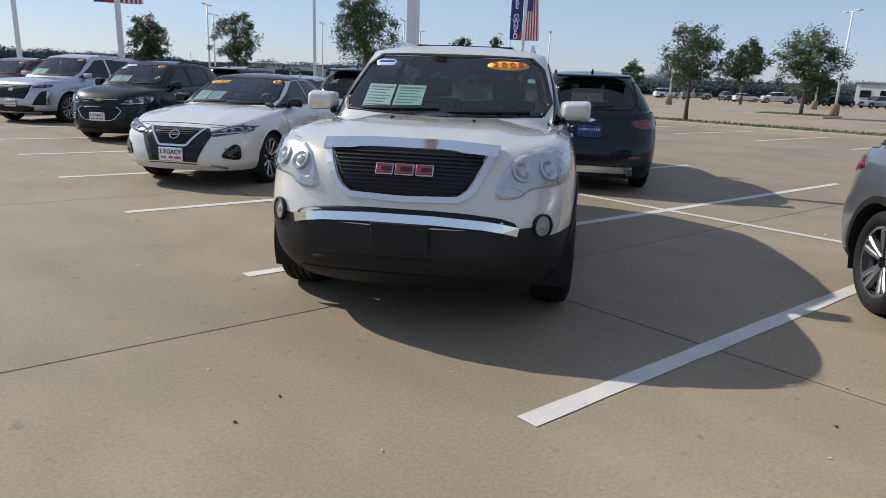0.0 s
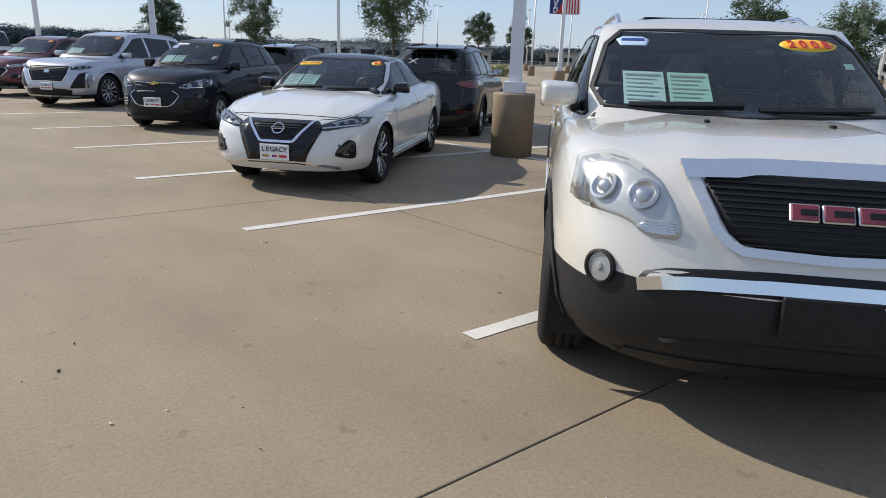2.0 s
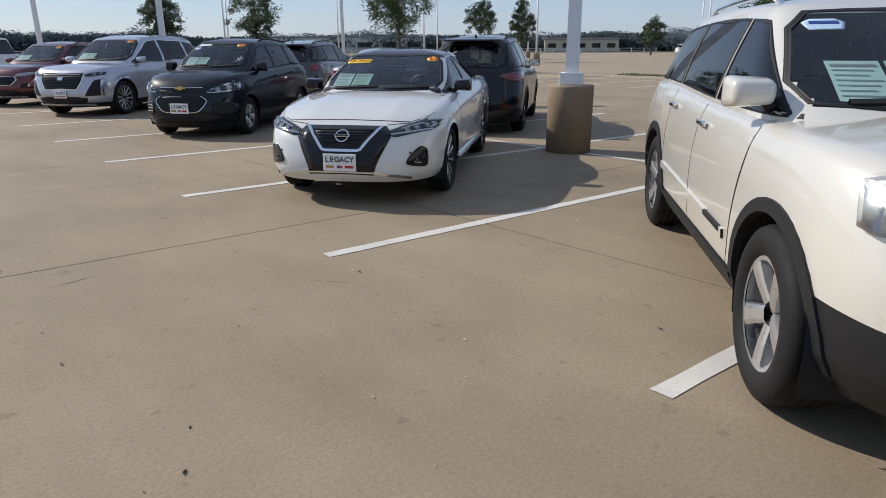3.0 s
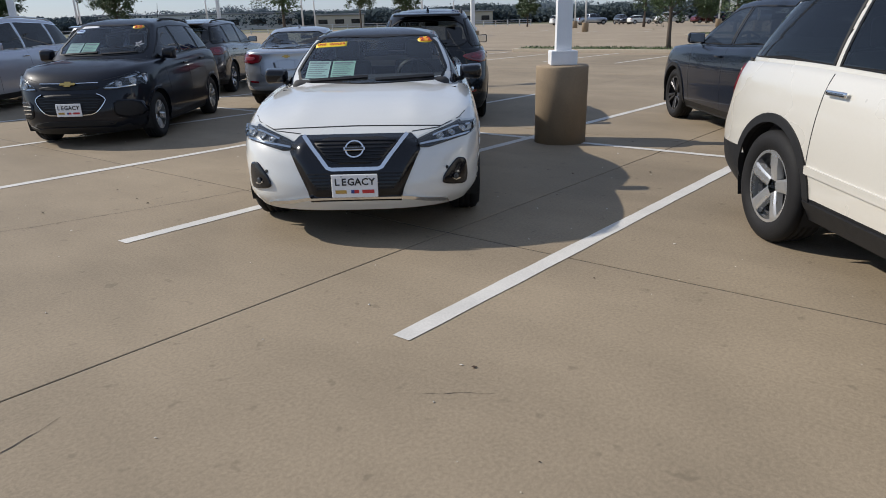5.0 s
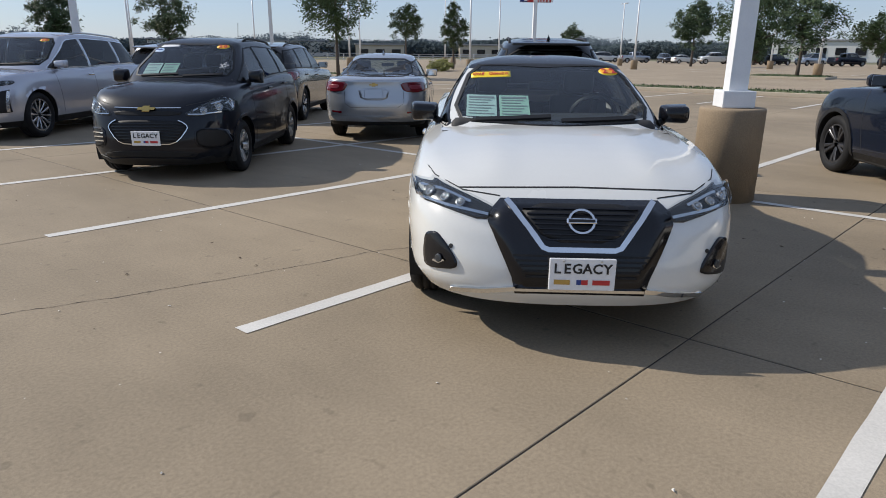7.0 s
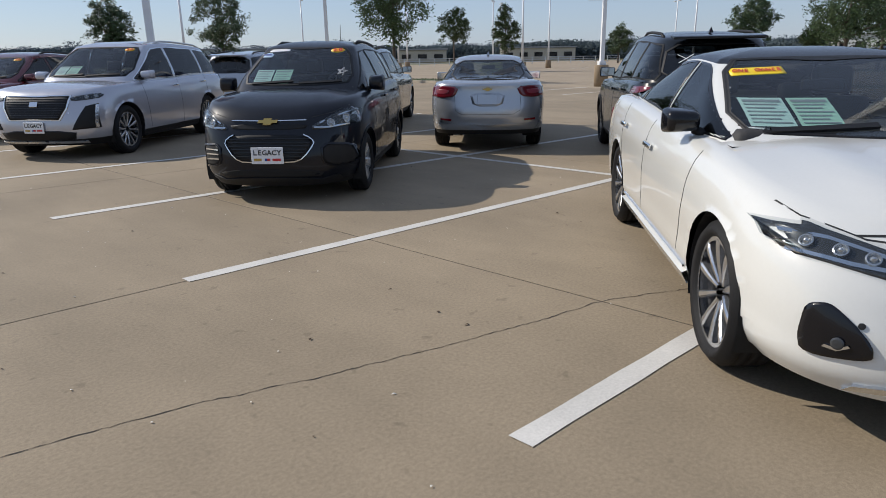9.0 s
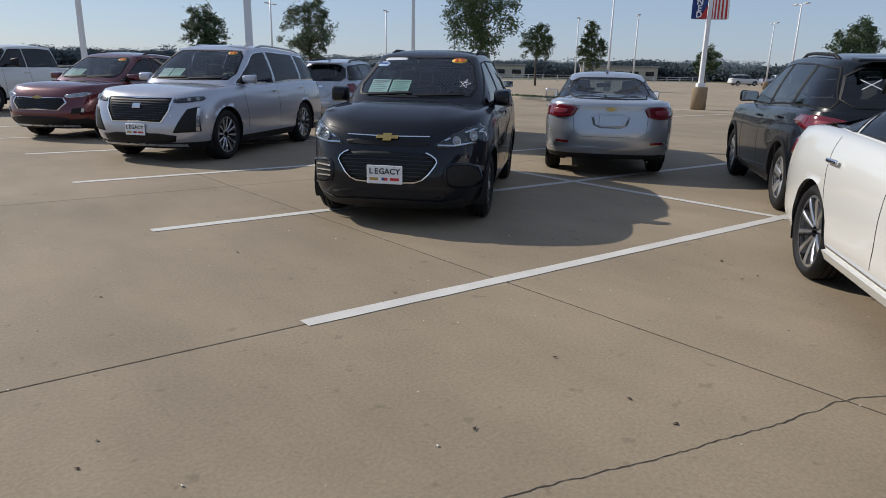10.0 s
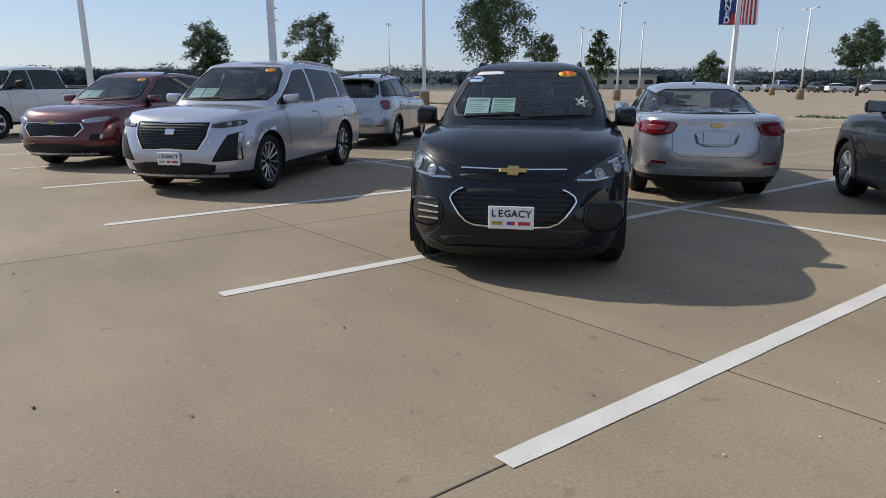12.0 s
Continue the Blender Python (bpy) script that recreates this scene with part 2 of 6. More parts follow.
# ---- mesh helpers ----
def part(name, verts, faces, mat, parent=None, label="", smooth=False, m=None):
    """One mesh object, under a thing or a part."""
    me = bpy.data.meshes.new(name)
    me.from_pydata([tuple(v) for v in verts], [], faces)
    if smooth:
        me.polygons.foreach_set("use_smooth", [True] * len(me.polygons))
    me.materials.append(mat)
    me.update()
    return linked(name, me, parent, label, m)


def linked(name, me, parent=None, label="", m=None):
    ob = new(name, me)
    if parent is not None:
        ob.parent = parent
    if m is not None:
        ob.matrix_basis = m
    if label:
        ob["label"] = label
    return ob


def join(*pieces):
    """Several (verts, faces) as one."""
    vs, fs = [], []
    for v, f in pieces:
        k = len(vs)
        vs += [tuple(p) for p in v]
        fs += [tuple(i + k for i in q) for q in f]
    return vs, fs


def moved(piece, m):
    return [tuple(m @ Vector(p)) for p in piece[0]], piece[1]


def block(sx, sy, sz, bevel=0.0, segments=2, centre=(0, 0, 0)):
    bm = bmesh.new()
    bmesh.ops.create_cube(bm, size=1.0, matrix=Matrix.Translation(centre) @ Matrix.Diagonal((sx, sy, sz, 1)))
    if bevel > 0:
        bmesh.ops.bevel(bm, geom=list(bm.edges), offset=bevel, segments=segments, affect="EDGES", profile=0.6)
    return taken(bm)


def taken(bm):
    bm.verts.index_update()
    out = [tuple(v.co) for v in bm.verts], [tuple(v.index for v in f.verts) for f in bm.faces]
    bm.free()
    return out


def lathe(profile, n=32, axis="z"):
    """A turned shape from (radius, height) pairs, capped where the radius is nought."""
    vs, fs = [], []
    for r, h in profile:
        for i in range(n):
            a = 2 * math.pi * i / n
            vs.append((r * math.cos(a), r * math.sin(a), h))
    for j in range(len(profile) - 1):
        for i in range(n):
            k = (i + 1) % n
            fs.append((j * n + i, j * n + k, (j + 1) * n + k, (j + 1) * n + i))
    if axis == "y":
        vs = [(x, -z, y) for x, y, z in vs]
    if axis == "x":
        vs = [(z, x, y) for x, y, z in vs]
    return vs, fs


def tube(points, radius, n=8, close=False):
    """A round bar along points; radius may be a list."""
    pts = [Vector(p) for p in points]
    vs, fs = [], []
    for i, p in enumerate(pts):
        d = (pts[min(i + 1, len(pts) - 1)] - pts[max(i - 1, 0)]).normalized()
        side = d.orthogonal().normalized() if abs(d.z) > 0.95 else d.cross(Vector((0, 0, 1))).normalized()
        up = d.cross(side)
        r = radius[i] if isinstance(radius, (list, tuple)) else radius
        for k in range(n):
            a = 2 * math.pi * k / n
            vs.append(tuple(p + (side * math.cos(a) + up * math.sin(a)) * r))
    for i in range(len(pts) - 1):
        for k in range(n):
            q = (k + 1) % n
            fs.append((i * n + k, i * n + q, (i + 1) * n + q, (i + 1) * n + k))
    fs.append(tuple(range(n - 1, -1, -1)))
    fs.append(tuple((len(pts) - 1) * n + k for k in range(n)))
    return vs, fs


def thing(name, label, category, m=None, group="", kind=""):
    ob = new(name)
    if m is not None:
        ob.matrix_basis = m
    return tagged(ob, label, category, group, kind)


_lettering = {}


def lettering(words, size, depth=0.002):
    """Raised letters in the built-in font, centred, lying in the xy plane."""
    key = (words, size)
    if key not in _lettering:
        cu = bpy.data.curves.new("letters", "FONT")
        cu.body, cu.size, cu.extrude, cu.align_x, cu.align_y, cu.resolution_u, cu.offset = words, size, depth, "CENTER", "CENTER", 2, size * 0.022
        ob = new("letters", cu)
        me = bpy.data.meshes.new_from_object(ob.evaluated_get(bpy.context.evaluated_depsgraph_get()))
        bpy.data.objects.remove(ob)
        _lettering[key] = ([tuple(v.co) for v in me.vertices], [tuple(p.vertices) for p in me.polygons])
        bpy.data.meshes.remove(me)
        bpy.data.curves.remove(cu)
    return _lettering[key]


def word_row(words, size):
    """Each letter of a word with its step along the line."""
    step = size * 0.7
    return [(ch, (i - (len(words) - 1) / 2) * step) for i, ch in enumerate(words) if ch != " "]


# ---- ground ----
SLOPE, STALL, SLAB, SLAB_Y = -0.075, 2.74, 4.57, 4.63


def sheet(name, x0, x1, y0, y1, z, mat, label, category, nx=1, ny=1):
    vs = [(x0 + (x1 - x0) * i / nx, y0 + (y1 - y0) * j / ny, z) for j in range(ny + 1) for i in range(nx + 1)]
    fs = [(j * (nx + 1) + i, j * (nx + 1) + i + 1, (j + 1) * (nx + 1) + i + 1, (j + 1) * (nx + 1) + i) for j in range(ny) for i in range(nx)]
    return tagged(part(name, vs, fs, mat), label, category, kind="structure")


sheet("ground", -2500, 2500, -2500, 2500, -0.06, FIELD, "dry grassy open ground reaching the horizon", "ground", 4, 4)
sheet("joint_bed", -12.2, 24.3, -26.5, 52.0, -0.0050, JOINT, "dark filler in the joints between the slabs", "joint")
pavement = sheet("pavement", -60, 150, -110, 105, -0.022, LOT, "tan concrete car park with wide open bays", "pavement", 4, 4)


def slab_mesh():
    """A cast concrete slab with sheared ends and a worn, chamfered edge."""
    g, gx, c, d = 0.0045, 0.0075, 0.004, 0.05
    vs = []
    for step, z in ((0.0, -d + 0.03), (0.0, -c * 0.6), (c, 0.0)):
        a, b = gx + step, g + step
        for x, y in ((a, b), (SLAB - a, b), (SLAB - a, SLAB_Y - b), (a, SLAB_Y - b)):
            vs.append((x, y + SLOPE * x, z))
    fs = [(8, 9, 10, 11)]
    for r in range(2):
        for i in range(4):
            k = (i + 1) % 4
            fs.append((r * 4 + i, r * 4 + k, r * 4 + 4 + k, r * 4 + 4 + i))
    me = bpy.data.meshes.new("slab")
    me.from_pydata(vs, [], fs)
    me.materials.append(CONCRETE)
    return me


def paint_line(x0, x1, y0, width=0.115, slope=SLOPE, name="parking_line"):
    """A painted bay line whose edges waver a little."""
    n = max(2, int((x1 - x0) / 0.25))
    vs, fs = [], []
    for i in range(n + 1):
        x = x0 + (x1 - x0) * i / n
        e = 0.004 * math.sin(x * 9.1 + y0) + 0.003 * math.sin(x * 23.0 + 2 * y0)
        for s in (-1, 1):
            vs.append((x, y0 + slope * (x - x0) + s * (width / 2 + e * 0.6), 0.004))
    fs = [(2 * i, 2 * i + 2, 2 * i + 3, 2 * i + 1) for i in range(n)]
    return tagged(part(name, vs, fs, LINE), "worn white painted bay line on tan concrete", "parking line", "bay lines", "structure")


BAYS = (-8.22, -5.48, -2.74, 0.0, 2.73, 5.47, 8.22, 11.06, 13.81, 16.85, 20.1, 22.9, 25.7, 28.5, 31.3)
for y in BAYS:
    paint_line(0.0 if y < 10 else 0.04, 10.55, y - 0.055)
for k in range(-1, 9):
    paint_line(19.4, 25.3, 4.22 + STALL * k)
cross_line = part("parking_line", [(5.36, -12, 0.0045), (5.465, -12, 0.0045), (5.465, 36, 0.0045), (5.36, 36, 0.0045)], [(0, 1, 2, 3)], LINE)
tagged(cross_line, "long white line between two rows of bays", "parking line", "bay lines", "structure")
for k in range(14):
    paint_line(60 + 7 * (k % 2), 64.5 + 7 * (k % 2), 8 + 3.2 * k, 0.13)


def crack(points, seed):
    rng = random.Random(seed)
    vs, fs = [], []
    fine = []
    for (x0, y0), (x1, y1) in zip(points, points[1:]):
        n = max(2, int(math.hypot(x1 - x0, y1 - y0) / 0.03))
        for i in range(n):
            fine.append((x0 + (x1 - x0) * i / n, y0 + (y1 - y0) * i / n))
    fine.append(points[-1])
    off = 0.0
    for i, (x, y) in enumerate(fine):
        off = off * 0.9 + rng.uniform(-0.008, 0.008)
        w = rng.uniform(0.0012, 0.004) * (1 if 3 < i < len(fine) - 4 else 0.4)
        vs += [(x + off * 0.4, y + off - w, 0.002), (x + off * 0.4, y + off + w, 0.002)]
    fs = [(2 * i, 2 * i + 2, 2 * i + 3, 2 * i + 1) for i in range(len(fine) - 1)]
    tagged(part("pavement_crack", vs, fs, CRACK), "thin wandering dark crack in the concrete", "crack", kind="structure")


crack([(-1.6, 9.62), (-0.88, 9.42), (-0.1, 9.14), (0.45, 8.97), (1.0, 8.80), (1.58, 8.66), (2.05, 8.41), (2.6, 8.3)], 3)
crack([(-0.35, 5.0), (-0.15, 4.72)], 5)
crack([(-1.7, 6.05), (-1.35, 6.12)], 6)


# ---- cars ----
from mathutils.bvhtree import BVHTree


def curve_at(table, x):
    """Smooth interpolation through (x, value) pairs."""
    xs, ys = [p[0] for p in table], [p[1] for p in table]
    x = np.asarray(x, float)
    d = np.gradient(ys, xs)
    i = np.clip(np.searchsorted(xs, x) - 1, 0, len(xs) - 2)
    xs, ys = np.array(xs), np.array(ys)
    h = xs[i + 1] - xs[i]
    t = np.clip((x - xs[i]) / h, 0, 1)
    t2, t3 = t * t, t * t * t
    return (2 * t3 - 3 * t2 + 1) * ys[i] + (t3 - 2 * t2 + t) * h * d[i] + (3 * t2 - 2 * t3) * ys[i + 1] + (t3 - t2) * h * d[i + 1]


def plan_outline(af, ar, w, front, rear, n):
    """A closed plan outline, front centre first, over the left side: n points a quarter, evenly spread."""
    def quarter(a, p, q):
        th = np.linspace(0, math.pi / 2, 600)
        x, y = a * np.cos(th) ** (2 / p), w * np.sin(th) ** (2 / q)
        s = np.r_[0, np.cumsum(np.hypot(np.diff(x), np.diff(y)))]
        f = np.linspace(0, s[-1], n + 1)
        return np.interp(f, s, x), np.interp(f, s, y)
    fx, fy = quarter(af, *front)
    rx, ry = quarter(ar, *rear)
    x = np.r_[fx[:-1], -rx[::-1][:-1], -rx[:-1], fx[::-1][:-1]]
    y = np.r_[fy[:-1], ry[::-1][:-1], -ry[:-1], -fy[::-1][:-1]]
    return x, y


def rounded(poly, times):
    pts = [Vector((*p, 0)) for p in poly]
    for _ in range(times):
        pts = [q for i in range(len(pts)) for q in (pts[i].lerp(pts[(i + 1) % len(pts)], 0.2), pts[i].lerp(pts[(i + 1) % len(pts)], 0.8))]
    return [(p.x, p.y) for p in pts]


def spread(poly, step):
    """The same outline with points no farther than step apart."""
    out = []
    for i, a in enumerate(poly):
        b = poly[(i + 1) % len(poly)]
        n = max(1, int(math.hypot(b[0] - a[0], b[1] - a[1]) / step + 0.5))
        out += [(a[0] + (b[0] - a[0]) * k / n, a[1] + (b[1] - a[1]) * k / n) for k in range(n)]
    return out


def inside(px, py, poly):
    hit = np.zeros(len(px), bool)
    for i, (x0, y0) in enumerate(poly):
        x1, y1 = poly[(i + 1) % len(poly)]
        cross = (y0 > py) != (y1 > py)
        with np.errstate(divide="ignore", invalid="ignore"):
            hit ^= cross & (px < (x1 - x0) * (py - y0) / (y1 - y0 + 1e-12) + x0)
    return hit


def shrunk(poly, d):
    cx, cy = sum(p[0] for p in poly) / len(poly), sum(p[1] for p in poly) / len(poly)
    out = []
    for x, y in poly:
        r = math.hypot(x - cx, y - cy) or 1
        k = max(0.05, (r - d) / r)
        out.append((cx + (x - cx) * k, cy + (y - cy) * k))
    return out


class Car:
    """A car in its own frame: x ahead, y to its left, z up, origin on the ground at mid-wheelbase."""

    def __init__(self, name, label, m, spec, paint, group=""):
        self.s, self.paint = spec, paint
        self.root = thing(name, label, "car", m, group)
        s = spec
        self.xf, self.xr = s["wb"] / 2 + s["fo"], -(s["L"] - s["wb"] / 2 - s["fo"])
        self.q = s.get("quarter", 56)
        self.shell()

    def edge(self, x):
        return curve_at(self.s["edge"], x)

    def shell(self):
        s, n = self.s, self.q
        W = s["W"] / 2
        rows = s.get("rows", 24)
        vs = []
        lv = np.linspace(0, 1, rows)
        for v in lv:
            af = self.xf - float(curve_at(s["nose"], v))
            ar = -self.xr - float(curve_at(s["tail"], v))
            w = W * float(curve_at(s["side"], v))
            x, y = plan_outline(af, ar, w, s["front"], s["rear"], n)
            lo = s["gc"] + 0.0 * x
            z = lo + v * (self.edge(x) - lo)
            vs.append(np.stack([x, y, z], 1))
        x1, y1 = vs[-1][:, 0], vs[-1][:, 1]
        spine = np.clip(x1, self.xr + 0.75, self.xf - 0.85)
        caps = 9
        for c in range(1, caps + 1):
            k = 1 - c / caps
            x, y = spine + k * (x1 - spine), k * y1
            z = self.edge(x) + s["crown"] * (1 - k ** 2.6)
            if s.get("bulge"):
                z = z + s["bulge"] * np.exp(-((np.abs(y) - 0.42) / 0.09) ** 2) * np.clip((x - 0.9) / 0.4, 0, 1) * np.clip((self.xf - 0.1 - x) / 0.4, 0, 1)
            vs.append(np.stack([x, y, z], 1))
        N = 4 * n
        self.lower = np.concatenate(vs)
        self.lower_faces = np.array([(j * N + i, j * N + (i + 1) % N, (j + 1) * N + (i + 1) % N, (j + 1) * N + i) for j in range(len(vs) - 1) for i in range(N)])
        self.row_of = np.repeat(np.arange(len(vs) - 1), N)
        # cabin
        g = s["cabin"]
        us = []
        rows2 = 18
        for v in np.linspace(0, 1, rows2):
            e = v ** 1.12
            af = g["xf0"] + (g["xf1"] - g["xf0"]) * e
            ar = -(g["xr0"] + (g["xr1"] - g["xr0"]) * v ** 1.25)
            w = g["w0"] + (g["w1"] - g["w0"]) * (v ** 1.35)
            fp = (g["front"][0], g["front"][1])
            x, y = plan_outline(af, ar, w, fp, g["rear"], n)
            lo = self.edge(x) - 0.015
            hi = curve_at(g["roof"], x) - g["arch"]
            z = lo + v * (hi - lo)
            us.append(np.stack([x, y, z], 1))
        x1, y1 = us[-1][:, 0], us[-1][:, 1]
        spine = np.clip(x1, g["xr1"] + 0.7, g["xf1"] - 0.5)
        for c in range(1, caps + 1):
            k = 1 - c / caps
            x, y = spine + k * (x1 - spine), k * y1
            us.append(np.stack([x, y, curve_at(g["roof"], x) - g["arch"] * k ** 3.2], 1))
        self.upper = np.concatenate(us)
        self.upper_faces = np.array([(j * N + i, j * N + (i + 1) % N, (j + 1) * N + (i + 1) % N, (j + 1) * N + i) for j in range(len(us) - 1) for i in range(N)])
        self.up_row = np.repeat(np.arange(len(us) - 1), N)
        self.rows2 = rows2
        allv = np.concatenate([self.lower, self.upper])
        allf = np.concatenate([self.lower_faces, self.upper_faces + len(self.lower)])
        self.bvh = BVHTree.FromPolygons([tuple(p) for p in allv], [tuple(int(i) for i in f) for f in allf])
        self.low_bvh = BVHTree.FromPolygons([tuple(p) for p in self.lower], [tuple(int(i) for i in f) for f in self.lower_faces])
        self.keep_upper = np.ones(len(self.upper_faces), bool)

    # -- casting shapes on to the shell
    def cast(self, u, z, yaw, low=False):
        a = radians(yaw)
        n, side = Vector((math.cos(a), math.sin(a), 0)), Vector((-math.sin(a), math.cos(a), 0))
        o, d = n * 5 + side * u + Vector((0, 0, z)), -n
        if low and yaw == 0 and self.s.get("fan"):
            # fascia shapes fan out from a standing viewer's eye, so that they wrap the corners
            ex, ez, xp = self.s["fan"]
            o = Vector((ex, 0, ez))
            d = (Vector((xp, u, z)) - o).normalized()
        hit, nor, _, _ = (self.low_bvh if low else self.bvh).ray_cast(o, d)
        if hit is None:
            return None
        return hit, (nor if nor.dot(n) > 0 else -nor)

    def decal(self, name, poly, yaw, mat, off=0.004, skirt=0.02, smooth=0, parent=None, label="", step=0.05, rings=5, hole=0.0, low=False, glassy=False):
        """A shaped part that follows the shell; hole: leave only a rim of that width."""
        pts = spread(rounded(poly, smooth) if smooth else poly, step)
        n = len(pts)
        if sum(pts[i][0] * pts[(i + 1) % n][1] - pts[(i + 1) % n][0] * pts[i][1] for i in range(n)) < 0:
            pts = pts[::-1]
        cx, cy = sum(p[0] for p in pts) / n, sum(p[1] for p in pts) / n
        loops = []
        if hole > 0:
            loops = [shrunk(pts, hole), shrunk(pts, hole * 0.5), pts]
        else:
            for r in range(1, rings + 1):
                k = r / rings
                loops.append([(cx + (x - cx) * k, cy + (y - cy) * k) for x, y in pts])
        vs, ok = [], []
        back = []
        c0 = self.cast(cx, cy, yaw, low)
        last = c0[0] if c0 else Vector((0, 0, cy))
        for loop in loops:
            for u, z in loop:
                h = self.cast(u, z, yaw, low)
                if h is None:
                    near = self.bvh.find_nearest(last)
                    h = (near[0], near[1])
                last = h[0]
                vs.append(h[0] + h[1] * off)
                back.append(h[0] - h[1] * skirt)
        fs = []
        for r in range(len(loops) - 1):
            for i in range(n):
                k = (i + 1) % n
                fs.append((r * n + i, (r + 1) * n + i, (r + 1) * n + k, r * n + k))
        if hole <= 0 and c0:
            vs.append(c0[0] + c0[1] * off)
            m = len(vs) - 1
            fs += [(m, i, (i + 1) % n) for i in range(n)]
        if not glassy:
            base = len(vs)
            lo = (len(loops) - 1) * n
            vs += [back[lo + i] for i in range(n)]
            fs += [(lo + i, base + i, base + (i + 1) % n, lo + (i + 1) % n) for i in range(n)]
            if hole > 0:
                base = len(vs)
                vs += [back[i] for i in range(n)]
                fs += [((i + 1) % n, i, base + i, base + (i + 1) % n) for i in range(n)]
        return part(name, vs, fs, mat, parent or self.root, label, True)

    def ribbon(self, name, line, yaw, width, mat, off=0.0025, parent=None, label="", skirt=0.01, low=False):
        """A narrow strip along a line on the shell: panel gap, chrome bar, moulding."""
        fine = []
        for (a, b), (c, d) in zip(line, line[1:]):
            k = max(1, int(math.hypot(c - a, d - b) / 0.05))
            fine += [(a + (c - a) * i / k, b + (d - b) * i / k) for i in range(k)]
        fine.append(line[-1])
        vs, fs = [], []
        for i, (u, z) in enumerate(fine):
            a, b = fine[max(0, i - 1)], fine[min(len(fine) - 1, i + 1)]
            dx, dz = b[0] - a[0], b[1] - a[1]
            r = math.hypot(dx, dz) or 1
            nx, nz = -dz / r * width / 2, dx / r * width / 2
            hs = [self.cast(u + s * nx, z + s * nz, yaw, low) for s in (-1, 1)]
            if None in hs:
                continue
            vs += [hs[0][0] - hs[0][1] * skirt, hs[0][0] + hs[0][1] * off, hs[1][0] + hs[1][1] * off, hs[1][0] - hs[1][1] * skirt]
        k = len(vs) // 4
        for i in range(k - 1):
            for j in range(3):
                fs.append((4 * i + j, 4 * i + j + 1, 4 * i + 5 + j, 4 * i + 4 + j))
        return part(name, vs, fs, mat, parent or self.root, label, False)

    def mark(self, name, u, z, yaw, piece, mat, off=0.004, parent=None, label="", spin=0.0, stretch=1.0):
        """A flat shape or word laid on the shell."""
        h = self.cast(u, z, yaw, yaw == 0 and z < self.s.get("fascia", 0))
        if h is None:
            return None
        nor = h[1]
        up = (Vector((0, 0, 1)) - nor * nor.z).normalized()
        right = up.cross(nor)
        m = Matrix((right, up, nor)).transposed().to_4x4()
        m.translation = h[0] + nor * off
        return part(name, *moved(piece, m @ pose(0, 0, 0, 0, 0, spin) @ Matrix.Diagonal((1, stretch, 1, 1))), mat, parent or self.root, label)

    def window(self, name, poly, yaw, glass, trim=0.03, smooth=2, mat=None, label=""):
        ring = rounded(poly, smooth)
        a = radians(yaw)
        n, side = np.array([math.cos(a), math.sin(a), 0]), np.array([-math.sin(a), math.cos(a), 0])
        q = self.upper[self.upper_faces]
        c = q.mean(1)
        nor = np.cross(q[:, 2] - q[:, 0], q[:, 3] - q[:, 1])
        nor /= np.linalg.norm(nor, axis=1, keepdims=True) + 1e-9
        out = c - np.array([0, 0, 0.9])
        nor *= np.sign((nor * out).sum(1, keepdims=True))
        faces_it = (nor @ n) > 0.12
        cut = inside(c @ side, c[:, 2], shrunk(ring, trim * 0.7)) & faces_it & ((c @ n) > -0.2)
        pane = self.decal(name, ring, yaw, glass, 0.002, step=0.06, rings=6, glassy=True, label=label)
        self.keep_upper &= ~cut
        self.decal("window_trim", ring, yaw, mat or PLASTIC, 0.005, 0.02, step=0.06, hole=trim, parent=pane)
        return pane

    def finish(self, clad=None, clad_mat=None, roof_mat=None):
        """Cut the arches and openings, then make the body, cabin, interior and wheels. clad(x): height below which the shell is bare plastic."""
        s, g = self.s, self.s["cabin"]
        R, W = s["R"], s["W"] / 2
        Ra = R + s.get("archgap", 0.05)
        v = self.lower.copy()
        for sx in (1, -1):
            cx = sx * s["wb"] / 2
            d = np.hypot(v[:, 0] - cx, v[:, 2] - R)
            near = (np.abs(v[:, 1]) > 0.55 * W) & (np.abs(d - Ra) < 0.032) & (v[:, 2] < Ra + R + 0.05)
            k = Ra / np.maximum(d, 1e-6)
            v[near, 0] = cx + (v[near, 0] - cx) * k[near]
            v[near, 2] = R + (v[near, 2] - R) * k[near]
        f = self.lower_faces
        c = v[f].mean(1)
        keep = np.ones(len(f), bool)
        rows = s.get("rows", 24)
        side_face = self.row_of < rows - 1
        for sx in (1, -1):
            d = np.hypot(c[:, 0] - sx * s["wb"] / 2, c[:, 2] - R)
            keep &= ~(side_face & (np.abs(c[:, 1]) > 0.55 * W) & (d < Ra - 0.004))
        cab = (~side_face) & (c[:, 0] < g["xf0"] - 0.22) & (c[:, 0] > g["xr0"] + 0.16) & (np.abs(c[:, 1]) < g["w0"] - 0.05)
        keep &= ~cab
        low = np.zeros(len(f), bool)
        if clad is not None:
            zc = np.array([clad(float(a)) for a in c[:, 0]])
            low = side_face & (c[:, 2] < zc)
        fl = [tuple(int(i) for i in q) for q in f[keep & ~low]]
        self.emit("body", v, fl, self.paint)
        if low.any():
            self.emit("lower_cladding", v, [tuple(int(i) for i in q) for q in f[keep & low]], clad_mat or PLASTIC)
        ku = self.keep_upper
        if roof_mat is not None:
            top = self.up_row >= self.rows2 - 2
            self.emit("roof", self.upper, [tuple(int(i) for i in q) for q in self.upper_faces[ku & top]], roof_mat)
            ku = ku & ~top
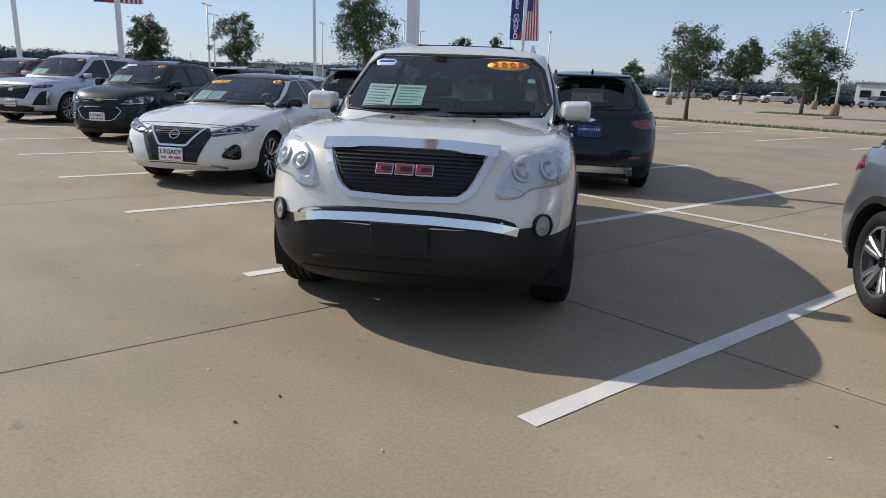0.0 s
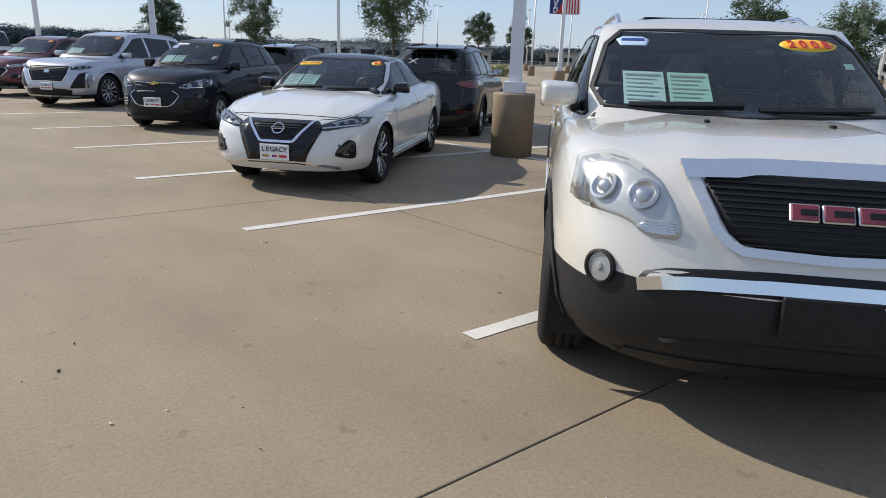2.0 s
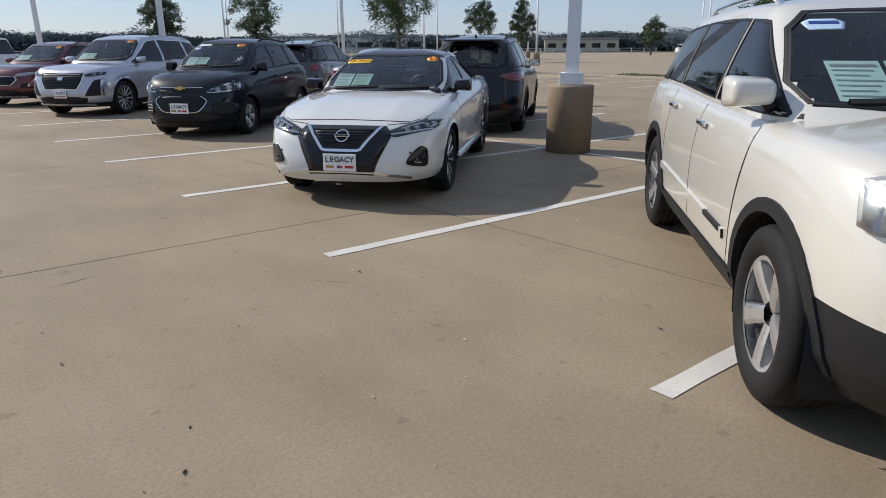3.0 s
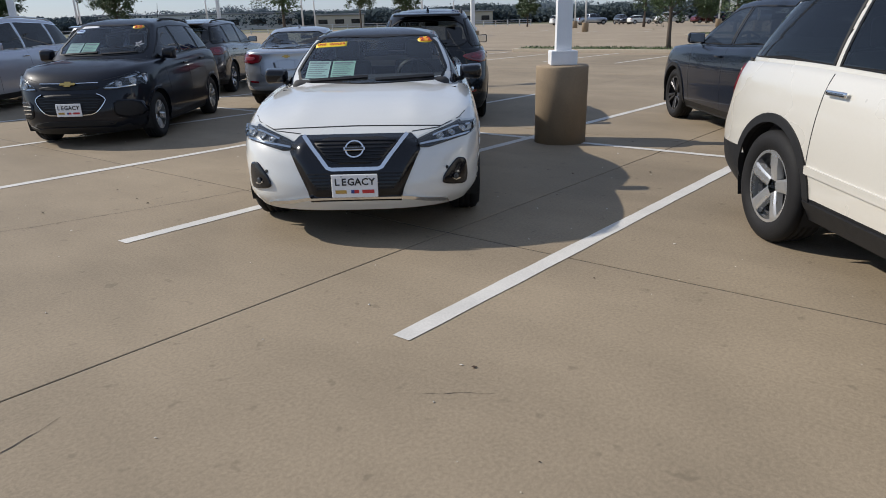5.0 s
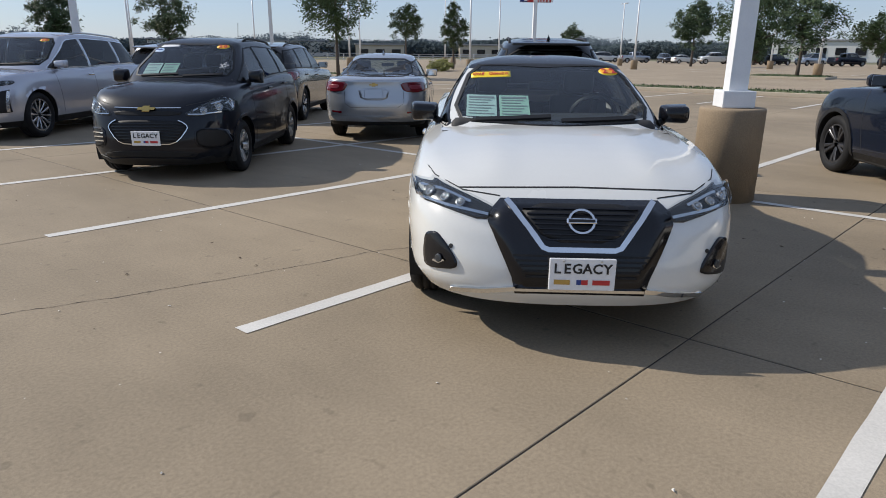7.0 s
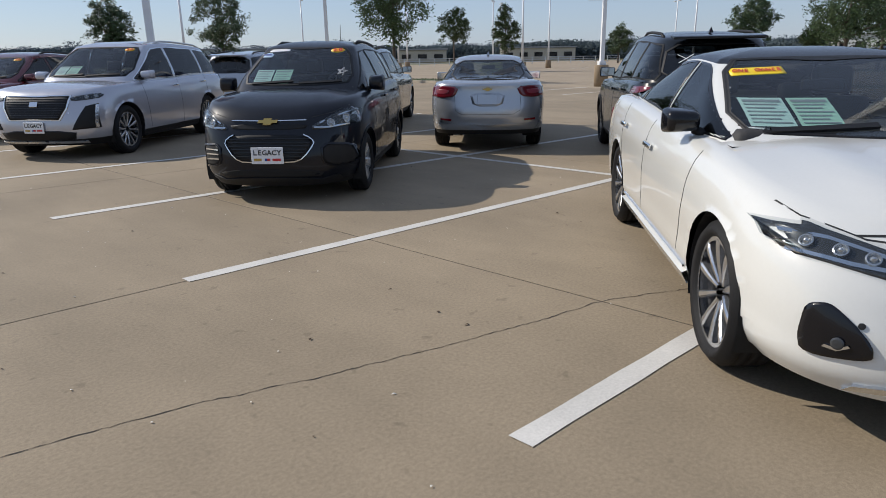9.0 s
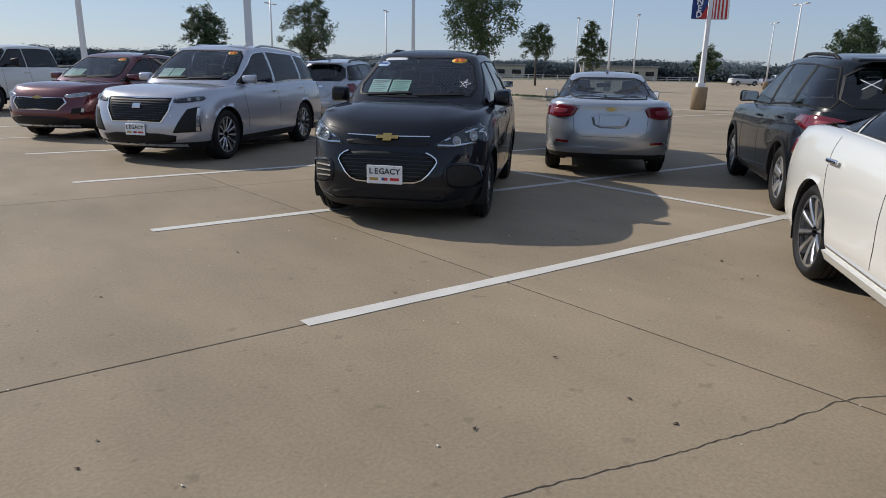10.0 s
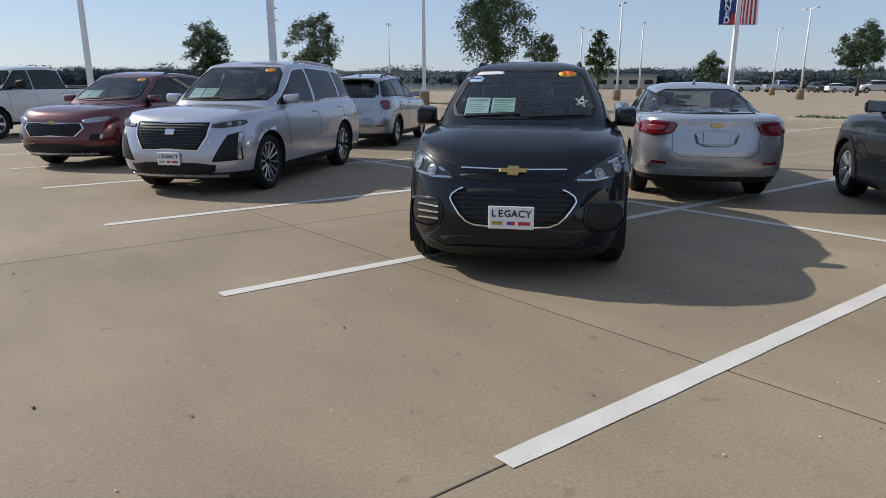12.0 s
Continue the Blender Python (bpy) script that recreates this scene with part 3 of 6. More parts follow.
        self.emit("cabin_frame", self.upper, [tuple(int(i) for i in q) for q in self.upper_faces[ku]], self.paint)
        # dark floor pan and inner arches
        zf = s["gc"] + 0.05
        pieces = [block(s["wb"] - 2 * Ra - 0.02, s["W"] * 0.92, 0.10, 0.02, 1, (0, 0, zf)), block(s["L"] - 0.5, s["W"] - 0.62, 0.12, 0.02, 1, ((self.xf + self.xr) / 2, 0, zf + 0.04)),
                  block(0.06, s["W"] - 0.62, 0.55, 0.01, 1, (s["wb"] / 2 - Ra - 0.03, 0, 0.55)), block(0.06, s["W"] - 0.62, 0.55, 0.01, 1, (-s["wb"] / 2 + Ra + 0.03, 0, 0.55))]
        for sx in (1, -1):
            for sy in (1, -1):
                vs, fs = [], []
                n = 18
                for i in range(n + 1):
                    a = math.pi * (-0.12 + 1.24 * i / n)
                    for y in (W - 0.035, W - 0.33):
                        vs.append((sx * s["wb"] / 2 + (Ra + 0.008) * math.cos(a), sy * y, R + (Ra + 0.008) * math.sin(a)))
                fs = [(2 * i, 2 * i + 1, 2 * i + 3, 2 * i + 2) for i in range(n)]
                k = len(vs)
                vs.append((sx * s["wb"] / 2, sy * (W - 0.33), R))
                fs += [(k, 2 * i + 1, 2 * i + 3) for i in range(n)]
                pieces.append((vs, fs))
        part("underbody", *join(*pieces), WELL, self.root)
        if not s.get("far"):
            self.interior()
        self.wheels()

    def emit(self, name, verts, faces, mat):
        used = sorted({i for q in faces for i in q})
        back = {i: k for k, i in enumerate(used)}
        return part(name, verts[used], [tuple(back[i] for i in q) for q in faces], mat, self.root, smooth=True)

    def interior(self):
        s, g = self.s, self.s["cabin"]
        seat_mat = s.get("seat", SEAT)
        belt = float(self.edge(0.0))
        x0, x1, w = g["xf0"] - 0.1, g["xr0"] + 0.25, g["w0"] - 0.05
        vs = [(x0, -w, belt - 0.02), (x0, w, belt - 0.02), (x1, w, belt - 0.02), (x1, -w, belt - 0.02), (x0, -w, 0.45), (x0, w, 0.45), (x1, w, 0.45), (x1, -w, 0.45)]
        part("cabin_tub", vs, [(4, 5, 6, 7), (0, 1, 5, 4), (1, 2, 6, 5), (2, 3, 7, 6), (3, 0, 4, 7)], CABIN, self.root)
        dash = block(0.62, 2 * w - 0.1, 0.3, 0.07, 3, (g["xf0"] - 0.52, 0, belt - 0.10))
        part("dashboard", *dash, CABIN, self.root, smooth=True)
        wheel_ring = lathe([(0.165, -0.014), (0.19, 0), (0.165, 0.014), (0.15, 0), (0.165, -0.014)], 24)
        sw = join(wheel_ring, block(0.3, 0.05, 0.02, 0.005, 1), block(0.05, 0.16, 0.02, 0.005, 1, (0, -0.08, 0)))
        part("steering_wheel", *moved(sw, pose(g["xf0"] - 0.88, 0.38, belt + 0.02, 0, -62, 0)), PLASTIC, self.root, smooth=True)
        hip = min(0.62, belt - 0.42)
        for nm, x, ys in (("front_seat", g["xf0"] - 1.55, (0.38, -0.38)), ("rear_seat", g["xf0"] - s.get("rear_row", 2.5), (0.40, -0.40))):
            for y in ys:
                top = belt + (0.12 if nm == "front_seat" else s.get("rear_top", 0.12))
                back = moved(block(0.13, 0.50, top - hip + 0.04, 0.05, 2, (0, 0, (top - hip) / 2)), pose(x, y, hip, 0, -12, 0))
                cushion = block(0.5, 0.5, 0.16, 0.05, 2, (x + 0.28, y, hip))
                ob = part(nm, *join(back, cushion), seat_mat, self.root, smooth=True)
                hx = x - math.sin(radians(12)) * (top - hip)
                part("headrest", *moved(block(0.10, 0.26, 0.19, 0.04, 2), pose(hx - 0.01, y, top + 0.12, 0, -8, 0)), seat_mat, ob, smooth=True)
        part("rear_view_mirror", *block(0.03, 0.24, 0.065, 0.012, 2, (g["xf1"] + 0.06, 0, float(curve_at(g["roof"], g["xf1"])) - 0.20)), PLASTIC, self.root, smooth=True)

    def wheels(self):
        s = self.s
        R, r, tw = s["R"], s["rim"], s["tw"]
        h = tw / 2
        prof = [(r - 0.005, -h + 0.03), (r + 0.015, -h + 0.004), (r + (R - r) * 0.5, -h - 0.006), (R - 0.035, -h + 0.004), (R - 0.010, -h + 0.02), (R, -h + 0.045)]
        for c in (-0.045, 0.0, 0.045):
            prof += [(R, c - 0.007), (R - 0.009, c - 0.006), (R - 0.009, c + 0.006), (R, c + 0.007)]
        prof += [(R, h - 0.045), (R - 0.010, h - 0.02), (R - 0.035, h - 0.004), (r + (R - r) * 0.5, h + 0.006), (r + 0.015, h - 0.004), (r - 0.005, h - 0.03)]
        nseg = 28 if s.get("far") else 48
        tyre = lathe(prof, nseg, "y")
        lip = lathe([(r - 0.02, -h + 0.02), (r, -h + 0.02), (r, h - 0.012), (r - 0.008, h - 0.004), (r - 0.022, h - 0.012), (r - 0.03, h - 0.05), (r - 0.04, -h + 0.06)], nseg, "y")
        disc = lathe([(0.0, -0.015), (r * 0.72, -0.015), (r * 0.72, 0.0), (0.0, 0.0)], 28, "y")
        hub = lathe([(0.075, 0.0), (0.072, h - 0.05), (0.05, h - 0.032), (0.0, h - 0.028)], 20, "y")
        arms = []
        n, kind = s["spokes"]
        for i in range(n):
            pairs = {"wide": [(0.0, 0.075, 0.115)], "twin": [(-0.17, 0.032, 0.055), (0.17, 0.032, 0.055)], "thin": [(0.0, 0.020, 0.046)]}[kind]
            for tilt, w0, w1 in pairs:
                # each spoke has a ridge along its middle and sides that fall away
                vs = []
                for rr, w, y, th in ((0.045, w0, h - 0.050, 0.05), (r * 0.55, w0 * 0.45 + w1 * 0.45, h - 0.030, 0.045), (r * 0.85, w1 * 0.85, h - 0.020, 0.04), (r - 0.012, w1, h - 0.022, 0.035)):
                    for q, dy in ((-0.5, -0.004), (-0.28, 0.004), (0.28, 0.004), (0.5, -0.004), (0.56, -th), (-0.56, -th)):
                        vs.append((rr, y + dy, q * w))
                fs = [(6 * j + k, 6 * j + (k + 1) % 6, 6 * j + 6 + (k + 1) % 6, 6 * j + 6 + k) for j in range(3) for k in range(6)]
                arms.append(moved((vs, fs), Matrix.Rotation(2 * math.pi * i / n + tilt, 4, "Y")))
        rim_piece = join(lip, *arms)
        meshes = {}
        for key, piece, mat in (("wheel", hub, s.get("alloy", SILVER_ALLOY)), ("tyre", tyre, RUBBER), ("rim", rim_piece, s.get("alloy", SILVER_ALLOY)), ("brake_disc", disc, DISC)):
            me = bpy.data.meshes.new(key)
            me.from_pydata([tuple(p) for p in piece[0]], [], piece[1])
            if key in ("tyre", "wheel", "brake_disc"):
                me.polygons.foreach_set("use_smooth", [True] * len(me.polygons))
            me.materials.append(mat)
            meshes[key] = me
        for sx in (1, -1):
            for sy in (1, -1):
                m = pose(sx * s["wb"] / 2, sy * (s["W"] / 2 - tw / 2 - s.get("inset", 0.03)), R, 0, 23 * sx, 0 if sy > 0 else 180)
                w = linked("wheel", meshes["wheel"], self.root, "", m)
                for key in ("tyre", "rim", "brake_disc"):
                    linked(key, meshes[key], w)

    # -- common fittings
    def side_glass(self, xs, drop=0.075, sill=0.03, trim_mat=None, front_x=None, back_x=None, trim=0.022):
        """Side windows between the pillars xs, front to back, under the roof's curve, on both sides."""
        g = self.s["cabin"]
        fx = front_x if front_x is not None else g["xf0"] - 0.28
        bx = back_x if back_x is not None else g["xr0"] + 0.16

        def low(x):
            return float(self.edge(x)) + sill

        def top(x):
            t = float(curve_at(g["roof"], x)) - g["arch"] - drop
            a = low(fx) + (fx - x) / max(0.05, fx - g["xf1"] + 0.12) * (float(curve_at(g["roof"], g["xf1"])) - g["arch"] - drop - low(fx)) + 0.02
            b = low(bx) + (x - bx) / max(0.05, g["xr1"] + 0.15 - bx) * (float(curve_at(g["roof"], g["xr1"])) - g["arch"] - drop - low(bx)) + 0.06
            return max(low(x) + 0.012, min(t, a, b))

        cuts = [fx] + list(xs) + [bx]
        for i in range(len(cuts) - 1):
            a, b = cuts[i] - (0.02 if i else 0), cuts[i + 1] + (0.02 if i < len(cuts) - 2 else 0)
            k = 10
            line = [(a + (b - a) * j / k) for j in range(k + 1)]
            poly = [(x, low(x)) for x in line] + [(x, top(x)) for x in reversed(line)]
            self.window("side_window", [(-x, z) for x, z in poly], 90, TINTED, trim, 0, trim_mat)
            self.window("side_window", [(x, z) for x, z in poly], -90, TINTED, trim, 0, trim_mat)

    def arch_trim(self, mat, width=0.05, off=0.012):
        s = self.s
        R = s["R"]
        Ra = R + s.get("archgap", 0.05)
        for sx in (1, -1):
            cx = sx * s["wb"] / 2
            line = []
            for i in range(29):
                a = math.pi * (-0.16 + 1.32 * i / 28)
                p = (cx + (Ra + width / 2 - 0.006) * math.cos(a), R + (Ra + width / 2 - 0.006) * math.sin(a))
                if p[1] > s["gc"] + 0.05 and self.xr + 0.03 < p[0] < self.xf - 0.03:
                    line.append(p)
            self.ribbon("arch_trim", [(-x, z) for x, z in line], 90, width, mat, off, low=True, skirt=0.03)
            self.ribbon("arch_trim", line, -90, width, mat, off, low=True, skirt=0.03)

    def both(self, make):
        """Call make(sign, flip) for the left (+1) and right (-1) side."""
        for sg in (1, -1):
            make(sg, lambda poly, sg=sg: [(sg * u, z) for u, z in poly])

    def seam(self, line, width=0.007):
        """A door gap on both sides, from (x, z) pairs."""
        self.ribbon("door_gap", [(-x, z) for x, z in line], 90, width, GAP, 0.0015)
        self.ribbon("door_gap", line, -90, width, GAP, 0.0015)

    def doors(self, xs, handles=True, mat=None):
        zb = self.s["gc"] + 0.14
        for x, lean in xs:
            zt = float(self.edge(x)) - 0.01
            self.seam([(x, zt), (x - lean * 0.3, zt - 0.25), (x - lean, zb)])
        if handles:
            for (x, lean) in xs[1:]:
                z = float(self.edge(x)) - self.s.get("handle_drop", 0.115)
                for yaw, u in ((90, -(x + 0.14)), (-90, x + 0.14)):
                    h = self.cast(u, z, yaw)
                    if h:
                        grip = block(0.19, 0.022, 0.032, 0.01, 2)
                        part("door_handle", *moved(grip, Matrix.Translation(h[0] + h[1] * 0.024)), mat or self.paint, self.root, smooth=True)

    def mirrors(self, x, z, mat, tip=None, size=(0.13, 0.24, 0.16), reach=None):
        W = self.s["W"] / 2
        y0 = self.s["cabin"]["w0"]
        ye = reach or W + 0.10
        for sg in (1, -1):
            bm = bmesh.new()
            bmesh.ops.create_cube(bm, size=1.0, matrix=Matrix.Diagonal((*size, 1)))
            for v in bm.verts:
                if v.co.x > 0:
                    v.co.y *= 0.82
                    v.co.z *= 0.72
                if v.co.y < 0:
                    v.co.z *= 0.85
            bmesh.ops.bevel(bm, geom=list(bm.edges), offset=0.04, segments=3, affect="EDGES", profile=0.6)
            piece = taken(bm)
            if sg < 0:
                piece = ([(a, -b, c) for a, b, c in piece[0]], [tuple(reversed(q)) for q in piece[1]])
            ob = part("wing_mirror", *moved(piece, pose(x, sg * (ye - size[1] / 2), z)), mat, self.root, smooth=True)
            gl = block(0.006, size[1] * 0.82, size[2] * 0.72, 0.002, 1, (x - size[0] / 2 - 0.001, sg * (ye - size[1] / 2), z))
            part("mirror_glass", *gl, CHROME, ob)
            inner = ye - size[1]
            stalk = tube([(x - 0.02, sg * (inner + 0.03), z - 0.05), (x + 0.02, sg * (y0 - 0.03), z - 0.075)], 0.026, 8)
            part("mirror_arm", *stalk, PLASTIC, ob, smooth=True)

    def papers(self, spots):
        """Two buyer's sheets propped behind the windshield, with rows of small print."""
        for i, (u0, u1, z0, z1) in enumerate(spots):
            sheet_ob = self.decal("paper_sheet", [(u0, z0), (u1, z0), (u1, z1), (u0, z1)], 0, PAPER if i == 0 else PAPER_B, -0.012, step=0.06, rings=2, glassy=True, label="printed pale green sheet behind the glass")
            n = 7
            for k in range(n):
                z = z1 - (z1 - z0) * (k + 1.0) / (n + 1)
                b = u1 - (u1 - u0) * (0.08 + 0.1 * ((k * 7) % 3))
                self.ribbon("print_line", [(u0 + 0.015, z), (b, z)], 0, 0.005 if k else 0.011, INK_GREY, -0.009, sheet_ob, skirt=0.009)

    def oval(self, u, z, w, h, words, size):
        poly = [(u + w / 2 * math.cos(a), z + h / 2 * math.sin(a)) for a in np.linspace(0, 2 * math.pi, 20, endpoint=False)]
        ob = self.decal("year_sticker", poly, 0, STICKER_Y, 0.003, 0.001, step=0.08, rings=2)
        inner = [(u + (w / 2 - 0.008) * math.cos(a), z + (h / 2 - 0.006) * math.sin(a)) for a in np.linspace(0, 2 * math.pi, 20, endpoint=False)]
        self.decal("sticker_face", inner, 0, STICKER, 0.0045, 0.001, step=0.08, rings=2, parent=ob)
        for ch, dx in word_row(words, size):
            self.mark("digit", u + dx * 1.08, z, 0, lettering(ch, size, 0.001), INK_RED, 0.008, ob, stretch=1.35)

    def plate(self, u, z, yaw=0, words="LEGACY", width=0.325, height=0.165, mat=None, lift=0.035, sub=True):
        h = self.cast(u, z, yaw)
        if h is None:
            return
        a = radians(yaw)
        n, side = Vector((math.cos(a), math.sin(a), 0)), Vector((-math.sin(a), math.cos(a), 0))
        # the picture's right for somebody who faces the car
        m = Matrix((side, Vector((0, 0, 1)), n)).transposed().to_4x4()
        best = max((self.cast(u + du, z + dz, yaw) for du in (-width / 2, 0, width / 2) for dz in (-height / 2, 0, height / 2)), key=lambda q: q[0].dot(n) if q else -99)
        m.translation = n * (best[0].dot(n) + lift * 0.35) + side * u + Vector((0, 0, z))
        ob = part("number_plate", *moved(block(width, height, 0.012, 0.004, 1), m), mat or PLATE_WHITE, self.root)
        if words:
            size = min(height * 0.44, width * 0.88 / (0.68 * len(words)))
            for ch, dx in word_row(words, size):
                part("letter", *moved(lettering(ch, size, 0.001), m @ pose(dx, height * 0.17, 0.008)), INK if not mat else WHITE_INK, ob)
        if sub:
            for dx, ww, mt in ((-0.30, 0.24, BADGE_GOLD), (-0.02, 0.12, INK_BLUE), (0.04, 0.1, INK_RED), (0.29, 0.26, INK_RED)):
                part("plate_mark", *moved(block(width * ww, height * 0.15, 0.002, 0), m @ pose(dx * width, -height * 0.24, 0.0075 + 0.0008 * (dx > 0))), mt, ob)
        for sg in (-1, 1):
            part("plate_screw", *moved(lathe([(0.007, 0), (0.005, 0.004), (0, 0.005)], 10), m @ pose(sg * width * 0.28, height * 0.42, 0.006)), STEEL, ob)
        return ob

    def rails(self, x0, x1, y, mat, lift=0.05):
        for sg in (1, -1):
            pts = []
            for i in range(9):
                x = x0 + (x1 - x0) * i / 8
                hit = self.bvh.ray_cast(Vector((x, sg * y, 4)), Vector((0, 0, -1)))[0]
                e = lift * min(1, min(i, 8 - i) / 1.0)
                pts.append((x, sg * y, (hit.z if hit else 1.6) + e - 0.006))
            part("roof_rail", *tube(pts, 0.018, 8), mat, self.root, smooth=True)

    def wipers(self, z, half):
        for u0, u1, dz in ((0.05, half * 0.85, 0.03), (-half * 0.8, -0.02, 0.035)):
            self.ribbon("wiper", [(u0, z + 0.012), (u1, z + dz)], 0, 0.018, PLASTIC, 0.016, skirt=0.0)

    def antenna(self, x, length=0.0):
        hit = self.bvh.ray_cast(Vector((x, 0, 4)), Vector((0, 0, -1)))[0]
        if hit is None:
            return
        if length:
            part("aerial", *tube([hit, hit + Vector((-0.25 * length, 0, length))], 0.004, 6), PLASTIC, self.root)
        else:
            fin = [(0.09, 0, 0), (-0.09, 0.025, 0), (-0.09, -0.025, 0), (-0.07, 0, 0.065)]
            part("roof_fin", [Vector(p) + hit for p in fin], [(0, 1, 3), (0, 3, 2), (1, 2, 3)], self.paint, self.root)


def ring_piece(r, thick=0.006, n=20):
    return lathe([(r - thick, 0), (r - thick, 0.006), (r, 0.006), (r, 0)], n)


def bowtie(w, h):
    """A plain cross-shaped badge."""
    a, b = w / 2, h / 2
    pts = [(-a, -b * 0.45), (-a * 0.36, -b * 0.45), (-a * 0.44, -b), (a * 0.36, -b), (a * 0.42, -b * 0.45), (a * 0.92, -b * 0.45), (a, b * 0.45), (a * 0.40, b * 0.45), (a * 0.44, b), (-a * 0.36, b), (-a * 0.42, b * 0.45), (-a * 0.92, b * 0.45)]
    n = len(pts)
    vs = [(x, y, 0) for x, y in pts] + [(x * 0.94, y * 0.9, 0.008) for x, y in pts]
    return vs, [tuple(range(n, 2 * n))] + [(i, (i + 1) % n, n + (i + 1) % n, n + i) for i in range(n)]


SIDE_SUV = [(0, 0.90), (0.12, 0.965), (0.3, 0.99), (0.55, 1.0), (0.78, 0.985), (0.93, 0.955), (1, 0.925)]
SIDE_SEDAN = [(0, 0.925), (0.12, 0.972), (0.35, 0.99), (0.6, 1.0), (0.8, 0.985), (0.93, 0.95), (1, 0.915)]


def suv_spec(L, W, H, wb, fo, belt, hood, R=0.36, rim=0.235, tw=0.235, gc=0.22, seat=None, alloy=None, spokes=(5, "wide"), far=False, rake=0.80, tail_rake=0.28, w1=0.60, cowl=0.38):
    """Measures of an ordinary five-door car from its main sizes."""
    xf, xr = wb / 2 + fo, -(L - wb / 2 - fo)
    xw = wb / 2 - cowl
    W2 = W / 2
    d = dict(L=L, W=W, H=H, wb=wb, fo=fo, R=R, rim=rim, tw=tw, gc=gc, spokes=spokes,
             edge=[(xr, belt + 0.03), (xr * 0.5, belt + 0.04), (0.0, belt), (xw - 0.1, belt - 0.01), (xw + 0.35, belt - 0.03), (xf - 0.28, hood), (xf, hood - 0.09)],
             nose=[(0, 0.12), (0.2, 0.02), (0.45, 0.0), (0.7, 0.04), (0.88, 0.10), (1, 0.20)],
             tail=[(0, 0.10), (0.2, 0.01), (0.45, 0.0), (0.65, 0.05), (0.85, 0.09), (1, 0.13)],
             side=SIDE_SUV, front=(11, 2.6), rear=(14, 3.0), crown=0.055,
             cabin=dict(xf0=xw + 0.12, xf1=xw - rake, xr1=xr + 0.12 + tail_rake, xr0=xr + 0.13, w0=W2 * 0.895, w1=w1, front=(8, 2.5), rear=(12, 3.0),
                        roof=[(xr, H - 0.10), (xr * 0.6, H - 0.025), (-0.2, H), (xw - rake, H - 0.035)], arch=0.055))
    if far:
        d.update(far=True, quarter=26, rows=14)
    if seat:
        d["seat"] = seat
    if alloy:
        d["alloy"] = alloy
    return d


def front_glass(c, z0, w0, z1, w1):
    poly = [(-w0, z0 + 0.03), (-w0 * 0.5, z0 + 0.004), (0, z0), (w0 * 0.5, z0 + 0.004), (w0, z0 + 0.03), (w1, z1 - 0.012), (w1 * 0.5, z1), (-w1 * 0.5, z1), (-w1, z1 - 0.012)]
    return c.window("windshield", poly, 0, WINDSHIELD, 0.025, 1)


def rear_glass(c, z0, w0, z1, w1, glass=None):
    poly = [(-w0, z0), (0, z0 - 0.01), (w0, z0), (w1, z1), (0, z1 + 0.01), (-w1, z1)]
    return c.window("rear_window", poly, 180, glass or TINTED, 0.02, 1)


def lamp_unit(c, poly, yaw, housing, lens, bulbs=(), label="", bars=()):
    """A head lamp: housing, round projectors, light bars and a clear cover."""
    unit = c.decal("headlight", poly, yaw, housing, 0.004, 0.02, 1, label=label, low=True)
    for u, z, r in bulbs:
        ringp = join(lathe([(r, 0.0), (r, 0.014), (r * 0.82, 0.016), (r * 0.55, 0.004), (0.0, 0.001)], 22), lathe([(r * 0.5, 0.002), (r * 0.42, 0.014), (r * 0.22, 0.02), (0, 0.022)], 16))
        c.mark("projector", u, z, yaw, ringp, REFLECTOR, 0.004, unit)
    for line in bars:
        c.ribbon("light_bar", line, yaw, 0.014, CHROME, 0.010, unit, low=True)
    c.decal("lens_cover", poly, yaw, lens, 0.026, 0.0, 1, parent=unit, low=True, glassy=True)
    return unit


